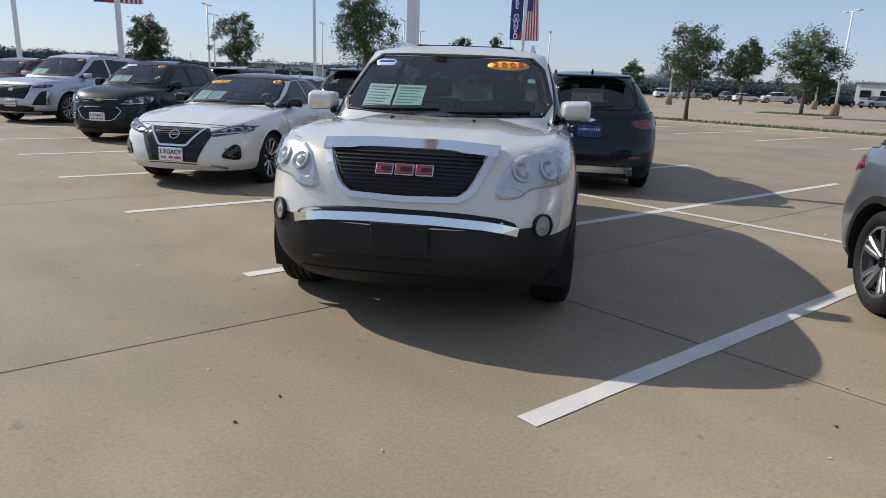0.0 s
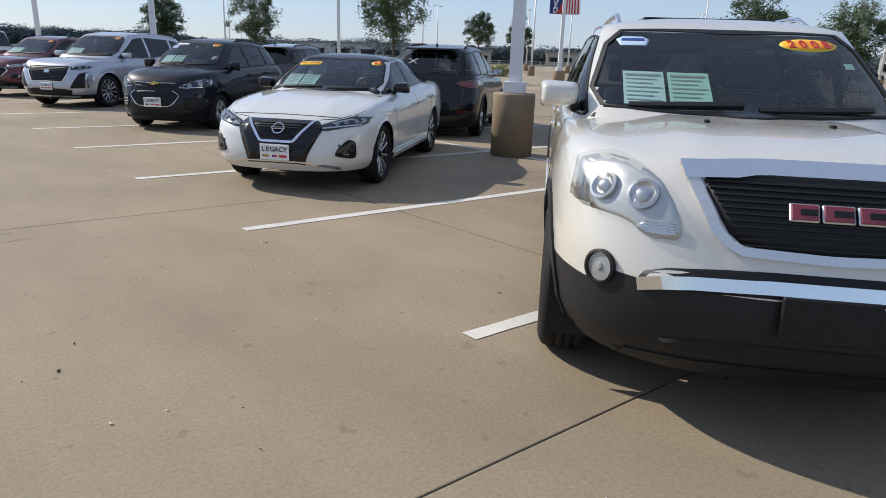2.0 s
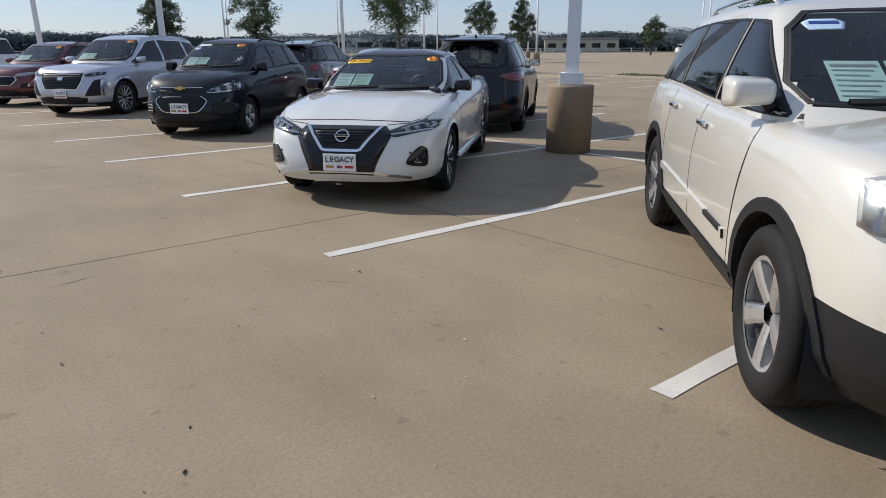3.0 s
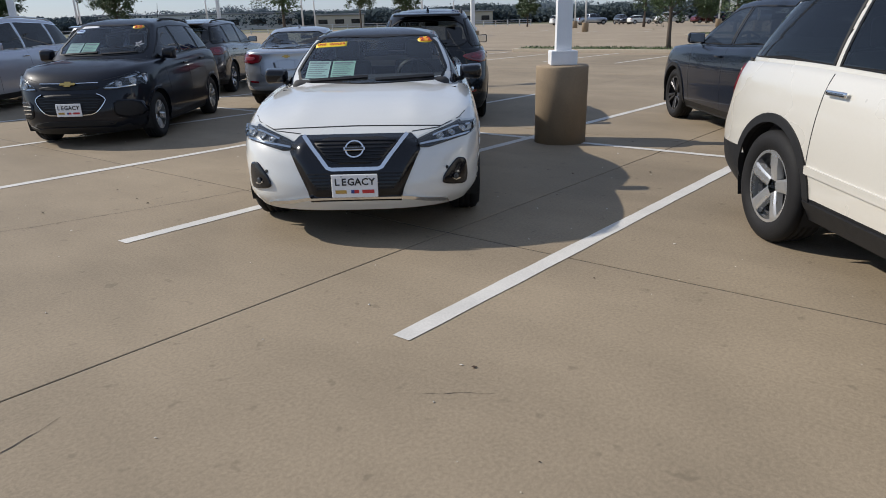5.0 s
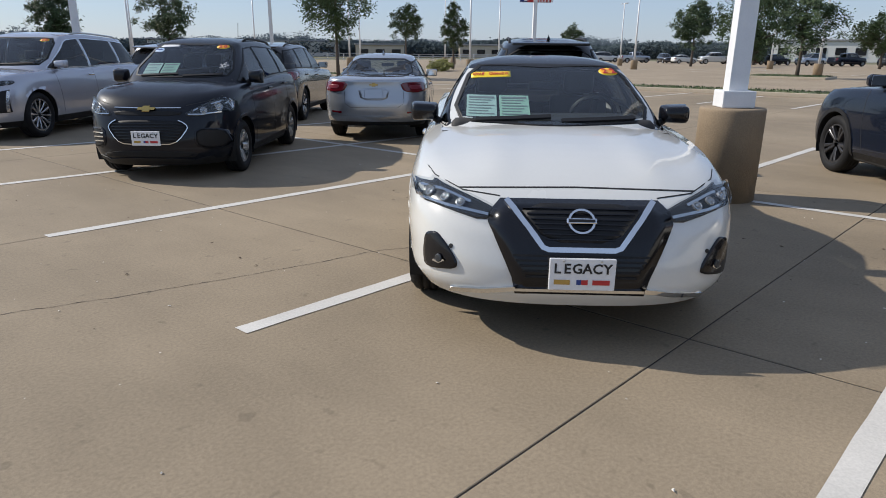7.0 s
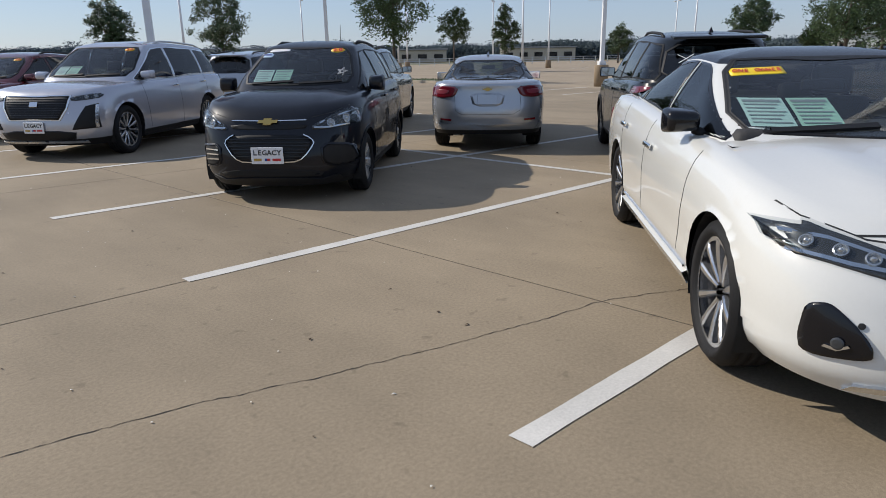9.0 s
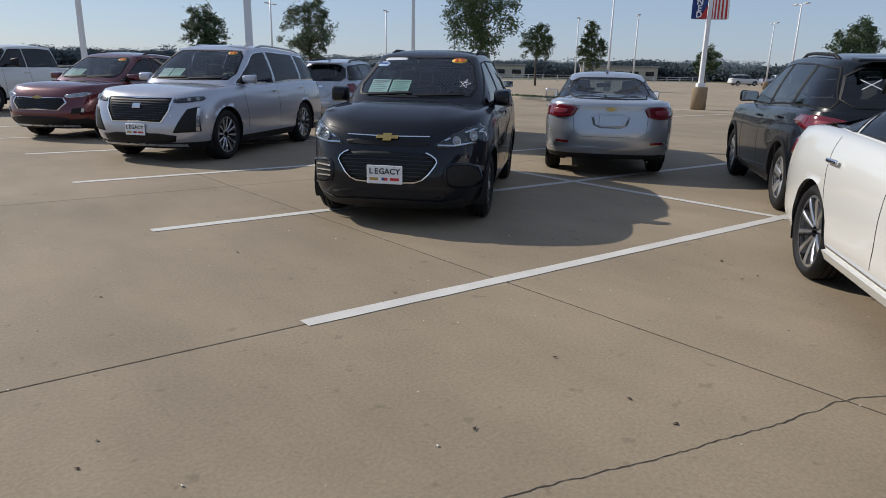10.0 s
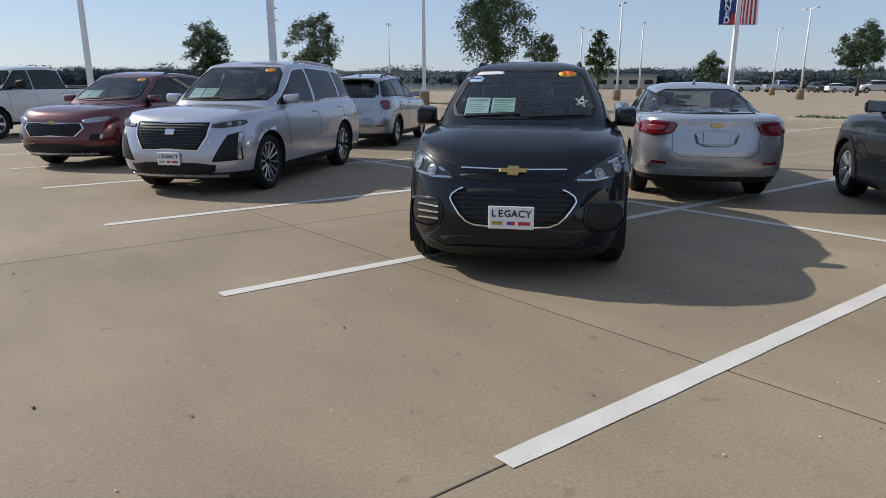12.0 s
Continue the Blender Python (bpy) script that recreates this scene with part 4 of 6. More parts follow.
def big_white_suv(m):
    """The older pearl-white three-row SUV with the black lower bumper."""
    s = dict(L=5.10, W=2.0, H=1.765, wb=2.98, fo=0.99, R=0.385, rim=0.25, tw=0.255, gc=0.27, inset=0.008, spokes=(5, "wide"), alloy=SILVER_ALLOY, seat=SEAT, archgap=0.06, fan=(5.9, 1.45, 2.44), fascia=1.15,
             edge=[(-2.62, 1.17), (-1.5, 1.19), (0.0, 1.15), (0.9, 1.14), (1.3, 1.135), (1.8, 1.115), (2.2, 1.075), (2.48, 1.015)],
             nose=[(0, 0.16), (0.12, 0.07), (0.28, 0.015), (0.42, 0.0), (0.55, 0.01), (0.72, 0.05), (0.88, 0.09), (1, 0.17)],
             tail=[(0, 0.12), (0.2, 0.02), (0.45, 0.0), (0.65, 0.05), (0.85, 0.09), (1, 0.13)],
             side=SIDE_SUV, front=(8.5, 2.55), rear=(14, 3.0), crown=0.07, bulge=0.012,
             cabin=dict(xf0=1.30, xf1=0.42, xr1=-2.12, xr0=-2.48, w0=0.91, w1=0.72, front=(8, 2.5), rear=(12, 3.0),
                        roof=[(-2.6, 1.66), (-1.6, 1.735), (-0.3, 1.765), (0.42, 1.735)], arch=0.06))
    c = Car("white_suv", "pearl white older SUV with black lower bumper on the lot", m, s, PAINT_PEARL, "cars in the front row")
    front_glass(c, 1.205, 0.83, 1.665, 0.695)
    c.side_glass([0.02, -1.05], drop=0.06, back_x=-2.30)
    rear_glass(c, 1.22, 0.72, 1.58, 0.62)
    c.finish(lambda x: 0.672 if x > 2.22 else 0.635 if x > 1.4 else (0.60 if x < -1.9 else 0.44), GREY_PLASTIC)
    c.arch_trim(GREY_PLASTIC, 0.06)
    # grille, chrome frame and the lettering as plain blocks
    grille = [(-0.425, 1.075), (-0.2, 1.088), (0.2, 1.088), (0.425, 1.075), (0.36, 0.90), (0.29, 0.838), (0, 0.828), (-0.29, 0.838), (-0.36, 0.90)]
    gr = c.decal("grille", grille, 0, PLASTIC, 0.010, 0.03, 1, low=True, label="black mesh grille")
    for k in range(11):
        z = 0.850 + 0.021 * k
        half = 0.305 + (z - 0.85) * 0.52
        c.ribbon("grille_slat", [(-half, z), (half, z)], 0, 0.007, PLASTIC, 0.017, gr, low=True)
    rim_line = [(-0.455, 1.078), (-0.425, 0.99), (-0.385, 0.895), (-0.345, 0.850), (-0.295, 0.824), (0, 0.812), (0.295, 0.824), (0.345, 0.850), (0.385, 0.895), (0.425, 0.99), (0.455, 1.078)]
    c.ribbon("grille_surround", rim_line, 0, 0.036, SILVER_ALLOY, 0.020, gr, "brushed chrome grille frame", low=True)
    c.ribbon("chrome_lip", [(-0.475, 1.088), (-0.2, 1.102), (0.2, 1.102), (0.475, 1.088)], 0, 0.052, CHROME, 0.026, gr, low=True)
    for u, w in ((-0.110, 0.100), (0.0, 0.108), (0.110, 0.100)):
        b = c.mark("badge", u, 0.968, 0, block(w, 0.068, 0.012, 0.004, 1), SILVER_ALLOY, 0.022, gr)
        c.mark("badge_inlay", u, 0.968, 0, block(w - 0.010, 0.058, 0.006, 0.003, 1), BADGE_RED, 0.029, gr)
        c.mark("badge_inlay", u + 0.012, 0.968, 0, block(w - 0.045, 0.022, 0.004, 0.0, 1), PLASTIC, 0.033, gr)
    head = [(0.490, 0.842), (0.510, 0.95), (0.560, 1.070), (0.665, 1.132), (0.745, 1.125), (0.815, 1.055), (0.835, 0.955), (0.745, 0.930), (0.66, 0.905), (0.605, 0.848)]

    def lamps(sg, flip):
        lamp_unit(c, flip(head), 0, HAZED, HAZED_LENS, [(sg * 0.612, 0.998, 0.062), (sg * 0.722, 1.018, 0.060)], "large hazy headlight with twin round lamps")
        c.decal("turn_signal", flip([(0.515, 0.915), (0.61, 0.905), (0.64, 0.88), (0.60, 0.858), (0.505, 0.853)]), 0, REFLECTOR, 0.012, 0.008, 1, low=True)
        for k in range(5):
            c.ribbon("lens_rib", flip([(0.512, 0.865 + 0.010 * k), (0.61, 0.865 + 0.010 * k)]), 0, 0.003, HAZED, 0.015, low=True)
        fog = c.mark("fog_light", sg * 0.738, 0.715, 0, join(lathe([(0.068, -0.02), (0.071, 0.012), (0.060, 0.016), (0.056, 0.0)], 28), lathe([(0.056, 0.0), (0.03, -0.012), (0, -0.016)], 24)), PLASTIC, 0.004)
        c.mark("fog_bowl", sg * 0.738, 0.715, 0, lathe([(0.057, 0.002), (0.04, 0.003), (0.018, 0.004), (0.012, 0.012), (0, 0.014)], 24), HAZED, 0.004, fog)
        c.mark("fog_lens", sg * 0.738, 0.715, 0, lathe([(0.055, 0.014), (0.035, 0.018), (0, 0.020)], 24), LENS, 0.004, fog)

    c.both(lamps)
    c.decal("bumper_slot", [(-0.60, 0.735), (-0.3, 0.757), (0.3, 0.757), (0.60, 0.735), (0.65, 0.66), (0, 0.66), (-0.65, 0.66)], 0, PLASTIC, 0.003, 0.02, 1, low=True)
    c.ribbon("bumper_chrome", [(-0.625, 0.672), (-0.55, 0.684), (-0.45, 0.693), (-0.2, 0.701), (0.2, 0.701), (0.45, 0.693), (0.55, 0.684), (0.625, 0.672)], 0, 0.048, CHROME, 0.022, low=True)
    c.mark("plate_bracket", 0, 0.595, 0, block(0.33, 0.165, 0.02, 0.006, 1), PLASTIC, 0.022)
    c.ribbon("bumper_crease", [(-0.78, 0.40), (-0.4, 0.375), (0.4, 0.375), (0.78, 0.40)], 0, 0.02, PLASTIC, 0.008, low=True)
    c.decal("lower_intake", [(-0.55, 0.475), (0.55, 0.475), (0.48, 0.41), (-0.48, 0.41)], 0, WELL, 0.004, 0.01, 1, low=True)
    c.seam([(1.02, 1.12), (1.0, 0.9), (0.90, 0.42)])
    c.doors([(1.02, 0.12), (-0.05, 0.02), (-1.02, 0.05)], True, CHROME)
    for yaw, sgn in ((90, -1), (-90, 1)):
        c.ribbon("side_moulding", [(sgn * 0.85, 0.56), (sgn * -1.05, 0.60)], yaw, 0.05, PAINT_PEARL, 0.014)
        c.ribbon("side_badge", [(sgn * 0.80, 0.575), (sgn * 0.45, 0.58)], yaw, 0.028, GREY_PLASTIC, 0.017)
        c.ribbon("rocker_strip", [(sgn * 1.0, 0.345), (sgn * -1.05, 0.345)], yaw, 0.12, GREY_PLASTIC, 0.018, low=True)
    c.mirrors(0.92, 1.275, PAINT_PEARL, size=(0.16, 0.235, 0.165), reach=1.09)
    c.rails(0.0, -1.7, 0.60, CHROME, 0.055)
    part("sunroof", *block(0.62, 0.86, 0.012, 0.005, 1, (-0.42, 0, 1.761)), GLOSS_BLACK, c.root)
    for sg in (-1, 1):
        c.mark("washer_jet", sg * 0.28, 1.198, 0, block(0.025, 0.03, 0.02, 0.004, 1), PLASTIC, 0.004)
    c.wipers(1.225, 0.75)
    c.papers([(-0.625, -0.405, 1.255, 1.425), (-0.385, -0.165, 1.255, 1.425)])
    c.oval(0.435, 1.588, 0.33, 0.068, "2008", 0.088)
    st = c.decal("dealer_sticker", [(-0.63, 1.56), (-0.48, 1.56), (-0.46, 1.595), (-0.50, 1.612), (-0.61, 1.612), (-0.65, 1.595)], 0, STICKER_B, 0.003, 0.001, 0, label="small blue and white dealer sticker")
    c.ribbon("sticker_bar", [(-0.62, 1.592), (-0.49, 1.592)], 0, 0.014, INK_BLUE, 0.006, st, skirt=-0.002)
    c.decal("inspection_sticker", [(0.60, 1.47), (0.66, 1.47), (0.655, 1.50), (0.60, 1.50)], 0, PAPER_B, -0.008, 0.0, 0, glassy=True)
    for sg in (1, -1):
        c.decal("tail_light", [(sg * 0.70, 1.15), (sg * 0.88, 1.15), (sg * 0.9, 0.92), (sg * 0.74, 0.92)], 180, RED_LENS, 0.012, 0.02, 1, low=True)
    return c


def white_sedan(m):
    """The low white sedan with the V grille and the black glass roof."""
    s = dict(L=4.90, W=1.885, H=1.46, wb=2.776, fo=0.95, R=0.345, rim=0.262, tw=0.235, gc=0.240, inset=0.030, handle_drop=0.165, spokes=(10, "thin"), alloy=GUNMETAL, archgap=0.035, fan=(5.73, 1.5, 2.12), fascia=0.95, rear_row=2.2, rear_top=-0.02,
             edge=[(-2.562, 0.98), (-2.2, 1.04), (-1.3, 1.055), (0.0, 0.995), (0.8, 0.965), (1.2, 0.93), (1.7, 0.865), (2.05, 0.795), (2.338, 0.70)],
             nose=[(0, 0.06), (0.15, 0.01), (0.35, 0.0), (0.6, 0.03), (0.8, 0.08), (0.92, 0.15), (1, 0.26)],
             tail=[(0, 0.10), (0.25, 0.01), (0.5, 0.0), (0.75, 0.04), (0.9, 0.06), (1, 0.10)],
             side=SIDE_SEDAN, front=(8.5, 2.7), rear=(11, 2.8), crown=0.065, bulge=0.014,
             cabin=dict(xf0=1.10, xf1=0.10, xr1=-1.02, xr0=-2.15, w0=0.805, w1=0.575, front=(7, 2.5), rear=(7, 2.6),
                        roof=[(-2.2, 1.16), (-1.5, 1.33), (-1.0, 1.415), (-0.4, 1.462), (0.10, 1.435)], arch=0.05))
    c = Car("white_sedan", "white sedan with black V-shaped grille and black roof", m, s, PAINT_WHITE, "cars in the front row")
    front_glass(c, 1.012, 0.715, 1.395, 0.575)
    c.side_glass([-0.25, -1.15], drop=0.035, sill=0.022, trim_mat=GLOSS_BLACK, back_x=-1.75)
    rear_glass(c, 1.13, 0.55, 1.36, 0.50)
    c.finish(lambda x: 0.262 if -1.2 < x < 1.0 else 0.0, GLOSS_BLACK, GLOSS_BLACK)
    mask = [(-0.40, 0.757), (0.40, 0.757), (0.455, 0.70), (0.475, 0.635), (0.425, 0.50), (0.36, 0.335), (0.34, 0.250), (-0.34, 0.250), (-0.36, 0.335), (-0.425, 0.50), (-0.475, 0.635), (-0.455, 0.70)]
    gr = c.decal("grille", mask, 0, GLOSS_BLACK, 0.008, 0.02, 0, low=True, label="gloss black grille mask")
    c.decal("grille_mesh", [(-0.33, 0.73), (0.33, 0.73), (0.18, 0.53), (-0.18, 0.53)], 0, PLASTIC, 0.013, 0.01, 1, low=True, parent=gr)
    for k in range(7):
        z = 0.545 + 0.026 * k
        h = 0.17 + (z - 0.53) * 0.72
        c.ribbon("grille_slat", [(-h, z), (h, z)], 0, 0.006, GLOSS_BLACK, 0.019, gr, low=True)
    for k in range(5):
        z = 0.345 + 0.028 * k
        h = 0.29 + 0.016 * k
        c.ribbon("intake_slat", [(-h, z), (h, z)], 0, 0.012, PLASTIC, 0.014, gr, low=True)
    c.ribbon("chrome_v", [(-0.372, 0.742), (-0.20, 0.502), (-0.17, 0.490), (0.17, 0.490), (0.20, 0.502), (0.372, 0.742)], 0, 0.028, CHROME, 0.028, gr, low=True)
    c.mark("badge", 0, 0.635, 0, join(ring_piece(0.068, 0.011, 32), block(0.15, 0.028, 0.012, 0.003, 1, (0, 0, 0.006))), CHROME, 0.024, gr)
    c.mark("badge_inlay", 0, 0.635, 0, block(0.13, 0.014, 0.004, 0, 1), PLASTIC, 0.037, gr)
    c.plate(0, 0.438, lift=0.08)
    head = [(0.405, 0.69), (0.52, 0.755), (0.66, 0.825), (0.705, 0.862), (0.72, 0.838), (0.80, 0.872), (0.865, 0.885), (0.885, 0.80), (0.80, 0.755), (0.66, 0.695), (0.50, 0.638)]

    def lamps(sg, flip):
        lamp_unit(c, flip(head), 0, DARK_LAMP, LENS, [(sg * 0.60, 0.73, 0.026), (sg * 0.67, 0.757, 0.026), (sg * 0.735, 0.785, 0.026)], "swept dark headlight with LED strip",
                  [flip([(0.47, 0.672), (0.66, 0.715), (0.84, 0.785), (0.86, 0.85)]), flip([(0.55, 0.735), (0.68, 0.80), (0.77, 0.825)])])
        tri = [(0.730, 0.580), (0.775, 0.572), (0.785, 0.47), (0.775, 0.380), (0.635, 0.372), (0.640, 0.43), (0.69, 0.52)]
        fog = c.decal("fog_light", flip(tri), 0, GLOSS_BLACK, 0.012, 0.03, 2, low=True, step=0.025, rings=8, label="triangular black fog light surround")
        c.mark("fog_lens", sg * 0.715, 0.435, 0, lathe([(0.022, 0), (0.022, 0.006), (0.016, 0.009), (0, 0.010)], 22), DARK_LAMP, 0.017, fog)
        c.ribbon("chrome_tick", flip([(0.69, 0.425), (0.715, 0.412), (0.74, 0.425)]), 0, 0.010, CHROME, 0.020, fog, low=True)
        c.ribbon("hood_gap", flip([(0.40, 0.772), (0.58, 0.80), (0.70, 0.875), (0.74, 0.97)]), 0, 0.006, GAP, 0.002, low=True)
        c.ribbon("lip_chrome", flip([(0.34, 0.275), (0.50, 0.262), (0.66, 0.268)]), 0, 0.022, CHROME, 0.014, low=True)
        c.mark("parking_sensor", sg * 0.665, 0.50, 0, lathe([(0.012, 0), (0.011, 0.004), (0, 0.005)], 14), GREY_PLASTIC, 0.002)

    c.both(lamps)
    c.ribbon("hood_gap", [(-0.60, 0.812), (0, 0.822), (0.60, 0.812)], 0, 0.007, GAP, 0.002, low=True)
    c.ribbon("front_lip", [(-0.34, 0.27), (0.34, 0.27)], 0, 0.014, CHROME, 0.012, low=True)
    c.doors([(0.92, 0.14), (-0.22, 0.05), (-1.18, -0.12)], True, CHROME)
    for yaw, sgn in ((90, -1), (-90, 1)):
        # bright strip added for the thin highlight on the plain white sill
        c.ribbon("sill_strip", [(sgn * 0.95, 0.335), (sgn * -0.98, 0.345)], yaw, 0.012, CHROME, 0.010, low=True)
        c.ribbon("sill", [(sgn * 0.98, 0.285), (sgn * -1.0, 0.285)], yaw, 0.06, PAINT_WHITE, 0.030, low=True)
    c.mirrors(0.58, 1.065, GLOSS_BLACK, size=(0.15, 0.21, 0.155), reach=1.01)
    c.wipers(1.022, 0.66)
    c.papers([(-0.60, -0.385, 1.065, 1.195), (-0.365, -0.155, 1.065, 1.195)])
    c.oval(0.485, 1.345, 0.155, 0.05, "22", 0.085)
    tag = c.decal("window_banner", [(-0.57, 1.295), (-0.27, 1.305), (-0.27, 1.342), (-0.57, 1.332)], 0, STICKER_Y, 0.003, 0.001, 0, label="yellow strip with red words")
    for ch, dx in word_row("ONE OWNER", 0.043):
        c.mark("letter", -0.42 + dx, 1.3185 + dx * 0.033, 0, lettering(ch, 0.040, 0.001), INK_RED, 0.008, tag, stretch=1.5)
    c.antenna(-0.95)
    for sg in (1, -1):
        c.decal("tail_light", [(sg * 0.45, 0.93), (sg * 0.88, 0.97), (sg * 0.88, 0.80), (sg * 0.70, 0.84)], 180, RED_LENS, 0.012, 0.02, 1, low=True)
    return c


def black_crossover(m):
    """The small dusty black crossover with the split grille."""
    s = suv_spec(4.26, 1.776, 1.654, 2.555, 0.86, 1.06, 0.965, R=0.325, rim=0.205, tw=0.21, gc=0.185, alloy=SILVER_ALLOY, spokes=(5, "wide"))
    s.update(edge=[(-2.122, 1.10), (-1.0, 1.12), (0.0, 1.085), (0.85, 1.065), (1.2, 1.05), (1.65, 1.005), (1.95, 0.94), (2.138, 0.86)], crown=0.07, bulge=0.01, fan=(6.69, 1.45, 2.03), fascia=1.0,
             nose=[(0, 0.10), (0.15, 0.02), (0.35, 0.0), (0.6, 0.02), (0.8, 0.06), (0.92, 0.11), (1, 0.19)], front=(7.5, 2.4))
    s["cabin"].update(xf0=1.20, xf1=0.30, w0=0.785, w1=0.545, roof=[(-2.1, 1.54), (-1.3, 1.625), (-0.3, 1.656), (0.30, 1.62)])
    c = Car("black_crossover", "dusty black compact crossover parked across white lines", m, s, PAINT_BLACK, "cars in the front row")
    front_glass(c, 1.14, 0.665, 1.565, 0.52)
    c.side_glass([-0.15, -1.02], drop=0.06)
    rear_glass(c, 1.13, 0.60, 1.48, 0.50)
    c.finish(lambda x: 0.30 if -1.0 < x < 1.0 else 0.26, PLASTIC)
    lower = [(-0.355, 0.700), (0.355, 0.700), (0.455, 0.635), (0.40, 0.52), (0.285, 0.428), (0, 0.412), (-0.285, 0.428), (-0.40, 0.52), (-0.455, 0.635)]
    gr = c.decal("grille", lower, 0, PLASTIC, 0.006, 0.02, 1, low=True, label="black lower grille with silver outline")
    for k in range(7):
        z = 0.45 + 0.035 * k
        h = min(0.42, 0.29 + (z - 0.43) * 0.75)
        c.ribbon("grille_slat", [(-h, z), (h, z)], 0, 0.009, GLOSS_BLACK, 0.014, gr, low=True)
    c.ribbon("grille_outline", [(-0.355, 0.702), (-0.40, 0.682), (-0.440, 0.652), (-0.452, 0.620), (-0.436, 0.585), (-0.385, 0.505), (-0.335, 0.455), (-0.27, 0.428), (0, 0.412), (0.27, 0.428), (0.335, 0.455), (0.385, 0.505), (0.436, 0.585), (0.452, 0.620), (0.440, 0.652), (0.40, 0.682), (0.355, 0.702)], 0, 0.010, CHROME, 0.018, gr, low=True)
    c.decal("upper_grille", [(-0.40, 0.81), (0.40, 0.81), (0.36, 0.755), (-0.36, 0.755)], 0, PLASTIC, 0.005, 0.01, 1, low=True)
    c.ribbon("chrome_bar", [(-0.375, 0.845), (0, 0.835), (0.375, 0.845)], 0, 0.009, CHROME, 0.016, low=True)
    c.mark("badge", 0, 0.825, 0, bowtie(0.205, 0.075), BADGE_GOLD, 0.022)
    c.plate(0, 0.513, lift=0.06)
    head = [(0.425, 0.785), (0.44, 0.752), (0.56, 0.762), (0.70, 0.800), (0.775, 0.85), (0.81, 0.965), (0.785, 1.015), (0.70, 0.975), (0.57, 0.885)]

    def lamps(sg, flip):
        lamp_unit(c, flip(head), 0, DARK_LAMP, LENS, [(sg * 0.59, 0.822, 0.042), (sg * 0.695, 0.875, 0.050)], "clear headlight with amber corner", [flip([(0.45, 0.775), (0.58, 0.780), (0.72, 0.822), (0.78, 0.90)]), flip([(0.50, 0.82), (0.54, 0.845)]), flip([(0.64, 0.90), (0.74, 0.965)])])
        c.decal("amber_corner", flip([(0.765, 0.955), (0.80, 0.955), (0.80, 0.88), (0.77, 0.87)]), 0, AMBER, 0.012, 0.01, 0, low=True)
        pod = c.decal("fog_light", flip([(0.53, 0.61), (0.74, 0.63), (0.775, 0.55), (0.74, 0.43), (0.62, 0.40), (0.53, 0.43)]), 0, PLASTIC, 0.004, 0.02, 1, low=True, label="black fog light recess with chrome blades")
        if sg < 0:
            for k in range(3):
                c.ribbon("chrome_blade", flip([(0.54, 0.465 + 0.045 * k), (0.70, 0.48 + 0.05 * k)]), 0, 0.012, CHROME, 0.014, pod, low=True)
        c.decal("fog_rim", flip([(0.515, 0.62), (0.75, 0.64), (0.79, 0.55), (0.75, 0.42), (0.62, 0.385), (0.515, 0.42)]), 0, PAINT_BLACK, 0.012, 0.02, 1, hole=0.018, low=True, parent=pod)
        c.ribbon("hood_gap", flip([(0.42, 0.875), (0.60, 0.93), (0.74, 1.04)]), 0, 0.006, GAP, 0.002, low=True)

    c.both(lamps)
    c.decal("lower_intake", [(-0.55, 0.345), (0.55, 0.345), (0.48, 0.275), (-0.48, 0.275)], 0, WELL, 0.004, 0.01, 1, low=True)
    c.ribbon("front_lip", [(-0.70, 0.33), (-0.5, 0.25), (0.5, 0.25), (0.70, 0.33)], 0, 0.03, GREY_PLASTIC, 0.012, low=True)
    c.doors([(0.86, 0.10), (-0.13, 0.03), (-0.98, 0.02)], True)
    c.arch_trim(PAINT_BLACK, 0.03, 0.008)
    c.mirrors(0.72, 1.155, PAINT_BLACK, size=(0.15, 0.19, 0.20), reach=0.985)
    c.rails(-0.1, -1.55, 0.50, PLASTIC, 0.03)
    c.wipers(1.15, 0.62)
    c.papers([(-0.515, -0.30, 1.175, 1.325), (-0.28, -0.075, 1.175, 1.325)])
    c.oval(0.375, 1.525, 0.165, 0.05, "20", 0.085)
    c.decal("visor_strip", [(-0.47, 1.515), (-0.21, 1.525), (-0.215, 1.553), (-0.46, 1.545)], 0, PLATE_WHITE, 0.003, 0.001, 0)
    st = c.decal("dealer_sticker", [(-0.54, 1.455), (-0.41, 1.455), (-0.39, 1.485), (-0.43, 1.503), (-0.52, 1.503), (-0.56, 1.485)], 0, STICKER_B, 0.003, 0.001, 0)
    c.ribbon("sticker_bar", [(-0.53, 1.482), (-0.42, 1.482)], 0, 0.014, INK_BLUE, 0.006, st, skirt=-0.002)
    star = [(0.50 + 0.058 * math.sin(4 * math.pi * k / 5 + 0.2), 1.285 + 0.045 * math.cos(4 * math.pi * k / 5 + 0.2)) for k in range(6)]
    c.ribbon("chalk_star", star, 0, 0.0045, WHITE_INK, 0.005, skirt=-0.003, label="hand-drawn white star on the glass")
    c.antenna(-1.5, 0.32)
    for sg in (1, -1):
        c.decal("tail_light", [(sg * 0.56, 1.05), (sg * 0.77, 1.06), (sg * 0.80, 0.86), (sg * 0.62, 0.84)], 180, RED_LENS, 0.012, 0.02, 1, low=True)
    return c


